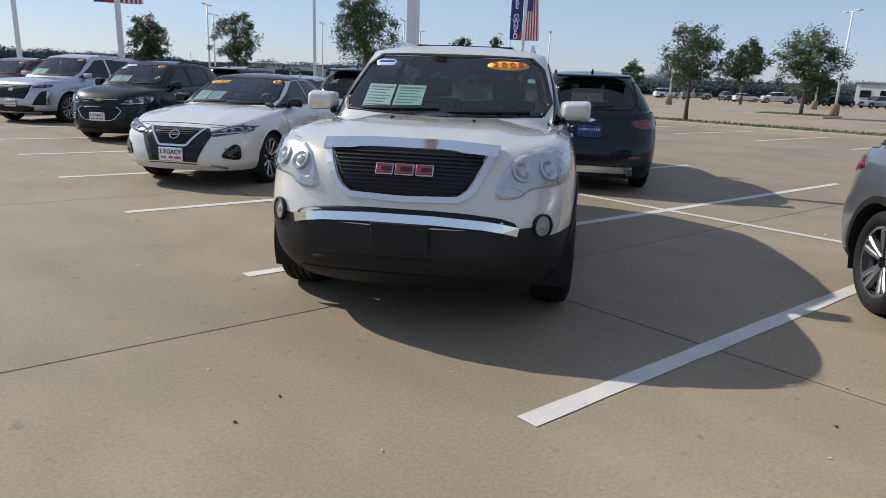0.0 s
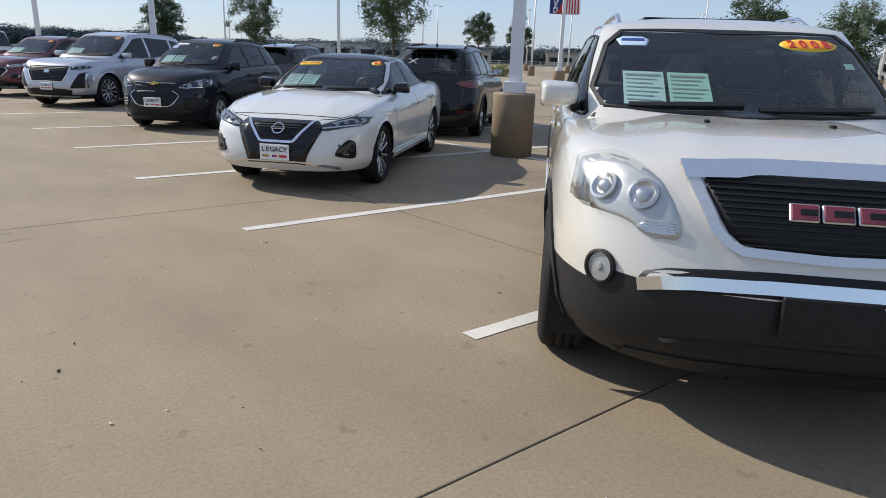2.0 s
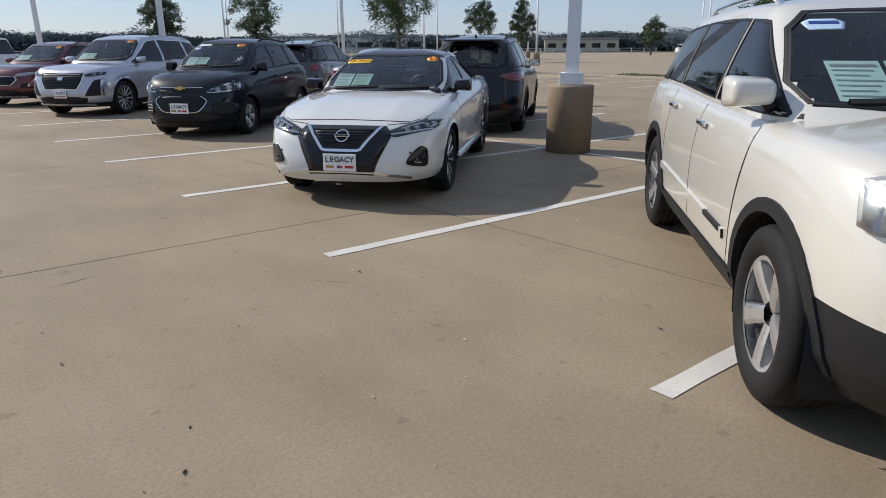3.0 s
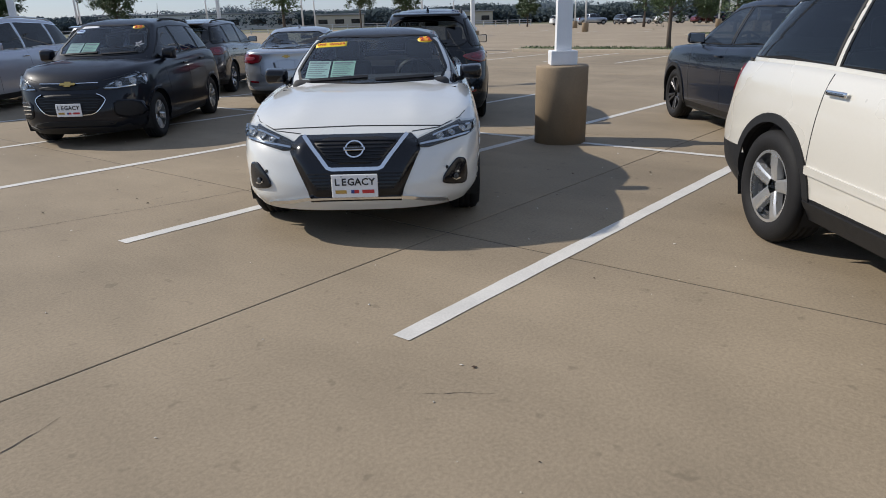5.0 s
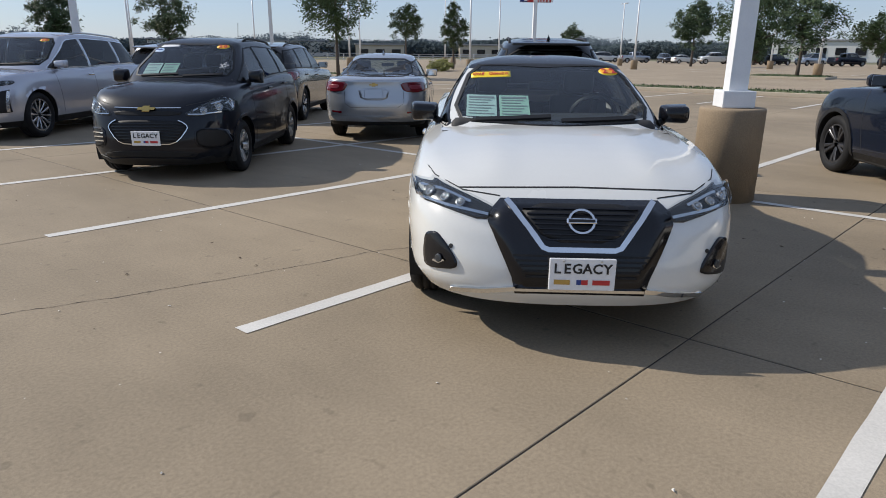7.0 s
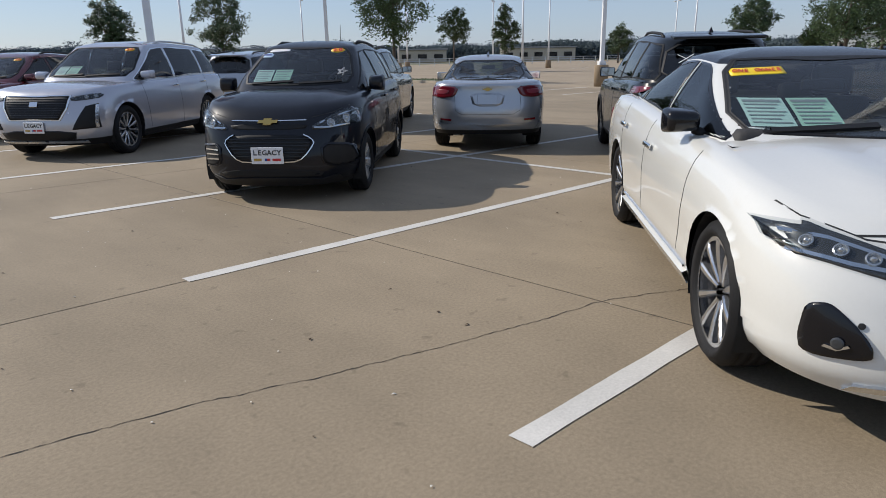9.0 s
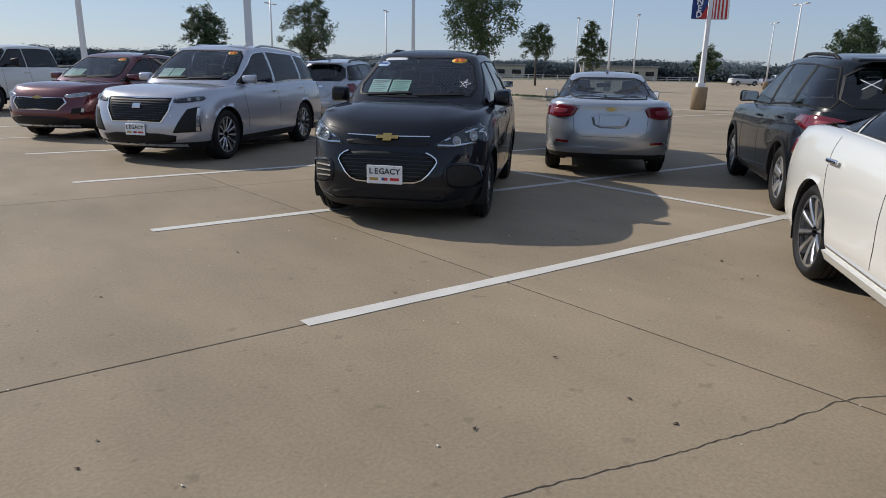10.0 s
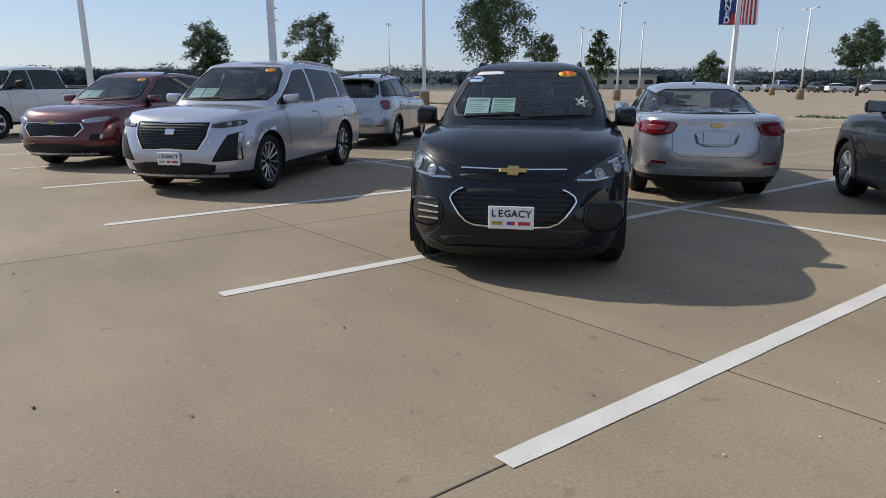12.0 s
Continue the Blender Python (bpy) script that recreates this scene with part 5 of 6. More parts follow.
def front_row_car(m, name, label, paint, spec, ws, grille, head, plate_z, wheels_trim, sticker="20", clad=0.33, corner=None, bright=None, mirror_mat=None, chrome_line=False, badge=None):
    """A car that faces the walk, with its own grille and lamps."""
    c = Car(name, label, m, spec, paint, "cars in the front row")
    g = spec["cabin"]
    front_glass(c, *ws)
    span = g["xf0"] - 0.28 - g["xr0"]
    x1, x2 = g["xf0"] - 0.28 - span * 0.36, g["xf0"] - 0.28 - span * 0.68
    c.side_glass([x1, x2], drop=0.055, trim_mat=CHROME if chrome_line else None)
    rear_glass(c, ws[0] + 0.02, ws[1] * 0.86, ws[2] - 0.08, ws[3] * 0.9)
    c.finish(lambda x: clad, PLASTIC)
    gr = c.decal("grille", grille, 0, PLASTIC, 0.006, 0.02, 0, low=True)
    zlo, zhi = min(p[1] for p in grille), max(p[1] for p in grille)
    half = max(p[0] for p in grille)
    rows = max(3, int((zhi - zlo) / 0.032))
    for k in range(1, rows):
        z = zlo + (zhi - zlo) * k / rows
        # the grille narrows towards the bottom
        lo_half = max(p[0] for p in grille if p[1] < zlo + 0.06)
        h = (lo_half + (half - lo_half) * min(1, (z - zlo) / (zhi - zlo) * 1.3)) - 0.03
        c.ribbon("grille_slat", [(-h, z), (h, z)], 0, 0.005 if bright else 0.009, bright or GLOSS_BLACK, 0.012, gr, low=True)
    c.decal("grille_surround", [(u * 1.04, (z - (zlo + zhi) / 2) * 1.08 + (zlo + zhi) / 2) for u, z in grille], 0, CHROME, 0.012, 0.02, 0, hole=0.024, low=True, parent=gr)
    if badge == "shield":
        c.mark("badge", 0, (zlo + zhi) / 2 + 0.05, 0, block(0.13, 0.085, 0.012, 0.006, 1), CHROME, 0.022, gr)
    if badge == "bowtie":
        c.mark("badge", 0, zhi + 0.005, 0, bowtie(0.2, 0.07), BADGE_GOLD, 0.022, gr)

    def lamps(sg, flip):
        cu, cz = sum(p[0] for p in head) / len(head), sum(p[1] for p in head) / len(head)
        lamp_unit(c, flip(head), 0, DARK_LAMP if chrome_line else REFLECTOR, LENS, [(sg * cu, cz, 0.028), (sg * (cu + 0.09), cz + 0.012, 0.028)], "slim swept headlight")
        if corner:
            pod = c.decal("corner_intake", flip(corner), 0, PLASTIC, 0.004, 0.02, 0, low=True)
            uo = max(p[0] for p in corner) - 0.035
            z0, z1 = min(p[1] for p in corner) + 0.03, max(p[1] for p in corner) - 0.02
            c.ribbon("running_light", flip([(uo, z0), (uo + 0.01, z1)]), 0, 0.03, REFLECTOR, 0.014, pod, low=True)

    c.both(lamps)
    c.decal("lower_intake", [(-0.62, 0.45), (0.62, 0.45), (0.56, 0.30), (-0.56, 0.30)], 0, PLASTIC, 0.006, 0.01, 1, low=True)
    c.ribbon("front_lip", [(-0.7, 0.275), (0.7, 0.275)], 0, 0.03, SILVER_ALLOY, 0.014, low=True)
    if plate_z:
        c.plate(0.0, plate_z, lift=0.06)
    xs = [(g["xf0"] - 0.30, 0.10), (x1 + 0.02, 0.03), (x2 + 0.02, 0.0)]
    c.doors(xs, True, CHROME if chrome_line else None)
    if wheels_trim:
        c.arch_trim(wheels_trim, 0.035, 0.008)
    c.mirrors(g["xf0"] - 0.46, float(c.edge(g["xf0"] - 0.46)) + 0.11, mirror_mat or paint, size=(0.13, 0.24, 0.16))
    c.rails(g["xf1"] - 0.4, g["xr1"] + 0.3, g["w1"] - 0.06, STEEL if chrome_line else PLASTIC, 0.035)
    z0, wb_, z1, wt_ = ws
    c.wipers(z0 + 0.012, wb_ * 0.9)
    c.papers([(-0.60, -0.39, z0 + 0.04, z0 + 0.19), (-0.37, -0.16, z0 + 0.04, z0 + 0.19)])
    c.oval(wt_ * 0.72, z1 - 0.05, 0.165, 0.05, sticker, 0.085)
    for sg in (1, -1):
        c.decal("tail_light", [(sg * 0.6, 1.0), (sg * 0.84, 1.02), (sg * 0.86, 0.85), (sg * 0.62, 0.85)], 180, RED_LENS, 0.012, 0.02, 1, low=True)
    return c


def back_row_car(m, name, label, paint, spec, rw, tail, plate_z, clad=0.34, clad_mat=None, arch=None, words="", skid=None, mirror_mat=None, bump_z=0.5, scribble=None, badge=True, sedan=False, pillars=None, group="cars in the back row"):
    """A car seen from behind: rear glass, tail lamps, hatch gap, bumper and exhaust."""
    c = Car(name, label, m, spec, paint, group)
    g = spec["cabin"]
    front_glass(c, float(c.edge(g["xf0"] - 0.2)) + 0.07, g["w0"] * 0.87, spec["H"] - 0.10, g["w1"] * 0.95)
    span = g["xf0"] - 0.28 - g["xr0"]
    xs = pillars or [g["xf0"] - 0.28 - span * 0.36, g["xf0"] - 0.28 - span * 0.68]
    c.side_glass(xs, drop=0.055, back_x=g["xr0"] + (0.45 if sedan else 0.16))
    rear_glass(c, *rw, REAR_GLASS if sedan else None)
    c.finish(lambda x: clad, clad_mat or PLASTIC)

    def lamps(sg, flip):
        t = c.decal("tail_light", flip(tail), 180, RED_LENS, 0.014, 0.02, 1, low=True, label="red tail light")
        cu, cz = sum(p[0] for p in tail) / len(tail), sum(p[1] for p in tail) / len(tail)
        c.decal("lamp_inner", flip([(cu + (u - cu) * 0.45, cz + (z - cz) * 0.4) for u, z in tail]), 180, BADGE_RED, 0.018, 0.006, 1, low=True, parent=t)
        c.ribbon("reflector", flip([(0.55, bump_z), (0.72, bump_z + 0.01)]), 180, 0.03, RED_LENS, 0.010, low=True)

    c.both(lamps)
    wz = rw[0] - 0.03
    bw = min(p[0] for p in tail) + 0.06
    c.ribbon("hatch_gap", [(-bw - 0.02, wz), (-bw, bump_z + 0.14), (-bw + 0.1, bump_z + 0.08), (bw - 0.1, bump_z + 0.08), (bw, bump_z + 0.14), (bw + 0.02, wz)], 180, 0.005, GAP, 0.002, low=True)
    c.decal("plate_recess", [(-0.27, plate_z + 0.095), (0.27, plate_z + 0.095), (0.22, plate_z - 0.10), (-0.22, plate_z - 0.10)], 180, paint, 0.006, 0.01, 1, low=True)
    if words:
        c.plate(0, plate_z, 180, words, 0.31, 0.155, INK_BLUE, 0.05, False)
    else:
        c.mark("plate_bracket", 0, plate_z, 180, block(0.31, 0.15, 0.01, 0.004, 1), paint, 0.014)
    if badge:
        c.mark("badge", 0, plate_z + 0.15, 180, bowtie(0.15, 0.055), BADGE_GOLD if sedan else CHROME, 0.014)
    c.ribbon("bumper_crease", [(-0.8, bump_z - 0.06), (0, bump_z - 0.075), (0.8, bump_z - 0.06)], 180, 0.018, paint, 0.010, low=True)
    if skid:
        c.ribbon("skid_plate", [(-0.62, 0.345), (0.62, 0.345)], 180, 0.09, skid, 0.016, low=True)
        for sg in (1, -1):
            part("exhaust_tip", *moved(lathe([(0.045, -0.06), (0.05, 0.05), (0.042, 0.05), (0.038, -0.05)], 20, "x"), pose(c.xr + 0.02, sg * 0.58, 0.325)), CHROME, c.root, smooth=True)
    c.doors([(g["xf0"] - 0.30, 0.10), (xs[0] + 0.02, 0.03), (xs[1] + 0.02, 0.0)], True)
    if arch:
        c.arch_trim(arch, 0.05, 0.012)
    c.mirrors(g["xf0"] - 0.46, float(c.edge(g["xf0"] - 0.46)) + 0.11, mirror_mat or paint, size=(0.13, 0.24, 0.16))
    if not sedan:
        c.rails(g["xf1"] - 0.4, g["xr1"] + 0.3, g["w1"] - 0.06, PLASTIC, 0.035)
        spoiler = block(0.2, 2 * g["w1"] - 0.16, 0.03, 0.01, 2)
        zr = float(curve_at(g["roof"], g["xr1"])) - 0.03
        part("roof_spoiler", *moved(spoiler, pose(g["xr1"] - 0.06, 0, zr, 0, -8, 0)), paint, c.root, smooth=True)
        c.ribbon("rear_wiper", [(0.02, rw[0] + 0.03), (0.30, rw[0] + 0.05)], 180, 0.014, PLASTIC, 0.014, skirt=0.0)
    c.antenna(g["xr1"] + 0.35)
    if scribble == "cross":
        u, z = -rw[1] * 0.55, (rw[0] + rw[2]) / 2 + 0.03
        c.ribbon("chalk_mark", [(u - 0.08, z - 0.045), (u + 0.09, z + 0.05)], 180, 0.006, WHITE_INK, 0.006, skirt=-0.003)
        c.ribbon("chalk_mark", [(u - 0.08, z + 0.045), (u + 0.08, z - 0.04)], 180, 0.006, WHITE_INK, 0.006, skirt=-0.003)
    if scribble == "star":
        u, z = -rw[1] * 0.78, rw[2] - 0.10
        c.ribbon("chalk_star", [(u + 0.055 * math.sin(4 * math.pi * k / 5), z + 0.045 * math.cos(4 * math.pi * k / 5)) for k in range(6)], 180, 0.008, WHITE_INK, 0.006, skirt=-0.003)
    return c


big_white_suv(pose(2.07, 2.595, 0, 0, 0, 218.9))
white_sedan(pose(2.825, 8.05, 0, 0, 0, 217.3))
black_crossover(pose(3.38, 13.93, 0, 0, 0, 219.4))

lux = suv_spec(5.05, 1.964, 1.785, 2.863, 0.92, 1.12, 1.02, R=0.385, rim=0.275, tw=0.24, gc=0.22, spokes=(12, "thin"), alloy=GUNMETAL, rake=0.86, w1=0.66)
front_row_car(pose(3.08, 19.52, 0, 0, 0, 217.0), "silver_luxury_suv", "pale silver luxury SUV with dark mesh grille", PAINT_LILAC, lux, (1.19, 0.78, 1.685, 0.64),
              [(-0.52, 0.945), (0.52, 0.945), (0.50, 0.78), (0.40, 0.615), (-0.40, 0.615), (-0.50, 0.78)],
              [(0.53, 0.935), (0.86, 0.985), (0.90, 0.945), (0.86, 0.905), (0.56, 0.875)], 0.50, None, corner=[(0.74, 0.80), (0.87, 0.84), (0.885, 0.48), (0.56, 0.46), (0.60, 0.54)], bright=DARK_ALLOY, chrome_line=True, badge="shield")
red = suv_spec(4.65, 1.843, 1.66, 2.725, 0.92, 1.06, 0.97, R=0.345, rim=0.22, gc=0.22, rake=0.85, w1=0.60)
front_row_car(pose(2.4, 23.6, 0, 0, 0, 218.5), "dark_red_suv", "dark red SUV with black split grille", PAINT_RED, red, (1.13, 0.70, 1.56, 0.57),
              [(-0.50, 0.78), (0.50, 0.78), (0.55, 0.70), (0.42, 0.57), (-0.42, 0.57), (-0.55, 0.70)],
              [(0.50, 0.835), (0.82, 0.90), (0.86, 0.86), (0.80, 0.81), (0.56, 0.785)], 0.0, None, clad=0.40, corner=[(0.66, 0.60), (0.80, 0.62), (0.82, 0.52), (0.64, 0.50)], badge="bowtie")

blazer = suv_spec(4.86, 1.948, 1.70, 2.863, 0.93, 1.10, 1.0, R=0.37, rim=0.255, gc=0.22, spokes=(5, "twin"), alloy=DARK_ALLOY, tail_rake=0.42, w1=0.60)
back_row_car(pose(7.55, 5.15, 0, 0, 0, 37.5), "dark_navy_suv", "glossy dark navy SUV seen from behind", PAINT_NAVY, blazer, (1.16, 0.66, 1.52, 0.54),
             [(0.55, 1.02), (0.90, 1.05), (0.93, 0.93), (0.72, 0.90), (0.57, 0.95)], 0.86, words="CERTIFIED", arch=PLASTIC, skid=STEEL, scribble="star", bump_z=0.52)
kona = suv_spec(4.55, 1.85, 1.69, 2.70, 0.88, 1.07, 0.98, R=0.355, rim=0.23, spokes=(5, "wide"), tail_rake=0.36, w1=0.58)
back_row_car(pose(7.44, 10.95, 0, 0, 0, 36.0), "black_suv", "black SUV with white chalk cross on rear glass", PAINT_CHARCOAL, kona, (1.15, 0.64, 1.52, 0.53),
             [(0.50, 1.02), (0.85, 1.08), (0.90, 0.98), (0.84, 0.90), (0.60, 0.95)], 0.84, arch=PLASTIC, scribble="cross", badge=False)
cruze = suv_spec(4.66, 1.795, 1.46, 2.70, 0.90, 0.98, 0.88, R=0.33, rim=0.215, tw=0.215, gc=0.275, rake=0.95, w1=0.55, cowl=0.42)
cruze.update(rear_row=2.2, rear_top=-0.02, edge=[(-2.41, 1.02), (-2.1, 1.05), (-1.4, 1.04), (0.0, 0.985), (0.9, 0.955), (1.4, 0.92), (1.95, 0.84), (2.25, 0.74)], side=SIDE_SEDAN,
             tail=[(0, 0.12), (0.2, 0.02), (0.45, 0.0), (0.7, 0.03), (0.88, 0.05), (1, 0.05)])
cruze["cabin"].update(xf0=1.05, xf1=0.05, xr1=-0.95, xr0=-2.02, w0=0.78, w1=0.55, rear=(7, 2.6), roof=[(-2.1, 1.14), (-1.5, 1.30), (-0.95, 1.41), (-0.35, 1.46), (0.05, 1.435)], arch=0.05)
back_row_car(pose(7.84, 14.74, 0, 0, 0, 39.0), "silver_sedan", "silver sedan seen from behind with red tail lights", PAINT_SILVER, cruze, (1.085, 0.62, 1.36, 0.53),
             [(0.43, 0.985), (0.74, 1.005), (0.885, 0.975), (0.885, 0.855), (0.70, 0.825), (0.50, 0.845)], 0.80, clad=0.33, sedan=True, bump_z=0.50, pillars=[-0.25, -1.1])
dark = suv_spec(4.60, 1.85, 1.66, 2.72, 0.90, 1.06, 0.97, R=0.355, rim=0.235, spokes=(5, "twin"), alloy=GUNMETAL, w1=0.60)
back_row_car(pose(8.1, 18.6, 0, 0, 0, 38.0), "bronze_suv", "dark bronze SUV with roof rails", PAINT_BROWN, dark, (1.13, 0.66, 1.50, 0.54),
             [(0.62, 1.05), (0.86, 1.07), (0.90, 0.90), (0.70, 0.88)], 0.84)
small = suv_spec(4.26, 1.776, 1.65, 2.555, 0.86, 1.08, 0.96, R=0.335, rim=0.215, tw=0.21, w1=0.55)
back_row_car(pose(8.25, 23.4, 0, 0, 0, 38.0), "silver_crossover", "small silver crossover seen from behind", PAINT_SILVER, small, (1.13, 0.60, 1.50, 0.50),
             [(0.60, 1.06), (0.80, 1.08), (0.84, 0.88), (0.70, 0.86)], 0.84, arch=PLASTIC)
grey = suv_spec(4.55, 1.85, 1.66, 2.69, 0.88, 1.06, 0.97, R=0.36, rim=0.25, gc=0.22, spokes=(5, "twin"), alloy=GUNMETAL, tail_rake=0.40, w1=0.58)
side_car = back_row_car(pose(2.56, -2.07, 0, 0, 0, 217.5), "steel_grey_crossover", "steel grey crossover with black wheel arches", PAINT_STEEL, grey, (1.12, 0.62, 1.48, 0.52),
                        [(0.48, 1.02), (0.84, 1.06), (0.90, 0.95), (0.80, 0.90), (0.58, 0.95)], 0.84, arch=PLASTIC, badge=False, group="cars in the front row")
for yaw, sg in ((-90, 1), (90, -1)):
    side_car.decal("tail_light", [(sg * (side_car.xr + 0.10), 1.02), (sg * (side_car.xr + 0.42), 1.05), (sg * (side_car.xr + 0.36), 0.93), (sg * (side_car.xr + 0.14), 0.86)], yaw, RED_LENS, 0.014, 0.02, 1, low=True)


# ---- poles, flags ----
def light_pole(x, y, height=9.0, banner=False, turn=0.0, name="light_pole", square=True, base_h=0.957, base_r=0.325, heads=2, w=0.185, label=""):
    root = thing(name, label or "white square light pole on a round concrete base", "light pole", pose(x, y, 0, 0, 0, turn), "light poles on the lot")
    part("concrete_base", *lathe([(0.0, -0.05), (base_r, -0.05), (base_r, base_h - 0.05), (base_r, base_h - 0.02), (base_r - 0.006, base_h - 0.006), (base_r - 0.02, base_h), (base_r - 0.05, base_h), (0.0, base_h)], 72), BASE_CONC, root, smooth=True)
    if square:
        part("base_cover", *block(w * 1.75, w * 1.75, 0.17, 0.012, 2, (0, 0, base_h + 0.087)), POLE_WHITE, root)
        vs, fs = [], []
        for z, k in ((base_h + 0.16, 1.0), (height, 0.7)):
            for sx, sy in ((-1, -1), (1, -1), (1, 1), (-1, 1)):
                vs.append((sx * w / 2 * k, sy * w / 2 * k, z))
        fs = [(0, 1, 5, 4), (1, 2, 6, 5), (2, 3, 7, 6), (3, 0, 4, 7), (4, 5, 6, 7)]
        part("mast", vs, fs, POLE_WHITE, root)
    else:
        part("mast", *tube([(0, 0, base_h - 0.02), (0, 0, height * 0.5), (0, 0, height)], [w / 2, w / 2 * 0.85, w / 2 * 0.65], 10), POLE_WHITE, root, smooth=True)
    for i in range(heads):
        a = math.pi * 2 * i / max(heads, 1)
        part("arm", *moved(block(0.5, 0.06, 0.06, 0.01, 1, (0.3, 0, height - 0.02)), Matrix.Rotation(a, 4, "Z")), POLE_WHITE, root)
        part("lamp_head", *moved(block(0.62, 0.34, 0.09, 0.03, 2, (0.8, 0, height)), Matrix.Rotation(a, 4, "Z")), POLE_GREY, root)
    if banner:
        flags(root, 3.80 if x > 10 else 3.68)
    return root


def flags(root, z0):
    """A vertical word banner and a striped flag, hung either side of the mast from two rods."""
    z1 = z0 + 2.5
    for z in (z0 + 0.02, z1):
        part("banner_rod", *tube([(-0.78, 0, z), (0.75, 0, z)], 0.015, 6), STEEL, root)

    def cloth(x0, x1, bulge, sway):
        n, k = 10, 16
        vs = []
        for j in range(k + 1):
            f = j / k
            for i in range(n + 1):
                g = i / n
                vs.append((x0 + (x1 - x0) * g + sway * (1 - f) * g, bulge * math.sin(math.pi * g) + 0.03 * math.sin(6 * f + 3 * g), z0 + 0.03 + (z1 - z0 - 0.04) * f))
        fs = [(j * (n + 1) + i, j * (n + 1) + i + 1, (j + 1) * (n + 1) + i + 1, (j + 1) * (n + 1) + i) for j in range(k) for i in range(n)]
        return vs, fs, n, k

    vs, fs, n, k = cloth(-0.76, -0.10, 0.05, 0.0)
    ban = part("banner", vs, fs, INK_BLUE, root, "blue vertical banner with white letters", True)
    corner = [(-0.42, -0.03, z0 + 0.035), (-0.10, -0.03, z0 + 0.035), (-0.10, -0.03, z0 + 0.62)]
    part("banner_corner", corner, [(0, 1, 2)], INK_RED, ban)
    for i, ch in enumerate("PRE OWNED"):
        if ch != " ":
            part("banner_letter", *moved(lettering(ch, 0.36, 0.004), pose(-0.46, -0.06, z1 - 0.22 - 0.262 * i, 90, 0, 0)), WHITE_INK, ban)
    vs, fs, n, k = cloth(0.10, 0.70, 0.10, 0.16)
    flag = part("flag", vs, fs, WHITE_INK, root, "red and white striped flag", True)
    for s in range(0, n, 2):
        sub = [f for q, f in enumerate(fs) if q % n == s]
        used = sorted({i for f in sub for i in f})
        back = {i: j for j, i in enumerate(used)}
        part("flag_stripe", [(vs[i][0], vs[i][1] - 0.004, vs[i][2]) for i in used], [tuple(back[i] for i in f) for f in sub], INK_RED, flag)
    part("flag_canton", [(x, -0.03 - 0.06 * (x > 0.3), z) for x, z in ((0.1, z1 - 0.95), (0.42, z1 - 0.95), (0.42, z1 - 0.02), (0.1, z1 - 0.02))], [(0, 1, 2, 3)], INK_BLUE, flag)


light_pole(5.41, 7.31, 9.5, turn=35, heads=2)
light_pole(5.79, 24.16, 9.5, True, -28, heads=2)
light_pole(5.6, 40.6, 9.5, False, 35, heads=2)
light_pole(26.4, 23.05, 9.5, True, -42, label="white pole with a blue banner and a striped flag")
light_pole(24.3, 41.2, 9.5, False, 35)
for x, y in ((26.8, 65.5), (32.0, 76.0), (45.0, 73.0), (47.3, 59.3), (66.0, 53.0), (64.1, 34.6), (57.5, 16.4), (81.5, 25.9), (65.6, 61.2), (48.3, 43.8), (85.0, 46.0), (58.5, 69.6), (69.5, 63.0), (5.1, 66.8), (2.3, 57.0)):
    light_pole(x, y, 8.0, name="street_lamp", square=False, base_h=0.9, base_r=0.34, w=0.20, turn=20 + (x * 13) % 40, label="tall white car park lamp on a concrete base")


# ---- trees ----
def crown_mesh(name, seed, clumps, leaves, rx, rz, base, leaf, mat, lopsided=0.25, spiky=0.0):
    """Clumps of small folded leaves around branch ends, with gaps and an uneven outline."""
    rng = random.Random(seed)
    vs, fs, ends = [], [], []
    for _ in range(clumps):
        while True:
            p = Vector((rng.uniform(-1, 1), rng.uniform(-1, 1), rng.uniform(-1, 1)))
            if 0.15 < p.length < 1:
                break
        taper = 1.0 - 0.35 * max(0, p.z) - 0.15 * max(0, -p.z) - spiky * max(0, p.z)
        lump = 1 + lopsided * noise.noise(p * 1.9 + Vector((seed * 3.1, 0, 0)))
        c = Vector((p.x * rx * taper * lump, p.y * rx * taper * lump, base + rz * (p.z * lump + 1)))
        ends.append(c)
        cr = rng.uniform(0.16, 0.34) * rx * 0.75
        for _ in range(leaves):
            d = Vector((rng.gauss(0, 0.5), rng.gauss(0, 0.5), rng.gauss(0, 0.42))) * cr
            q = c + d
            a, b = rng.uniform(0, 6.28), rng.uniform(-0.9, 0.9)
            u = Vector((math.cos(a) * math.cos(b), math.sin(a) * math.cos(b), math.sin(b))) * leaf * rng.uniform(0.7, 1.4)
            w = u.orthogonal().normalized() * leaf * rng.uniform(0.3, 0.55)
            k = len(vs)
            vs += [q - u, q + w + Vector((0, 0, 0.2 * leaf)), q + u, q - w + Vector((0, 0, 0.2 * leaf))]
            fs += [(k, k + 1, k + 2), (k, k + 2, k + 3)]
    me = bpy.data.meshes.new(name)
    me.from_pydata([tuple(v) for v in vs], [], fs)
    me.materials.append(mat)
    return me, ends


SHRUB = leaf_material("shrub_leaves", (0.17, 0.17, 0.03))


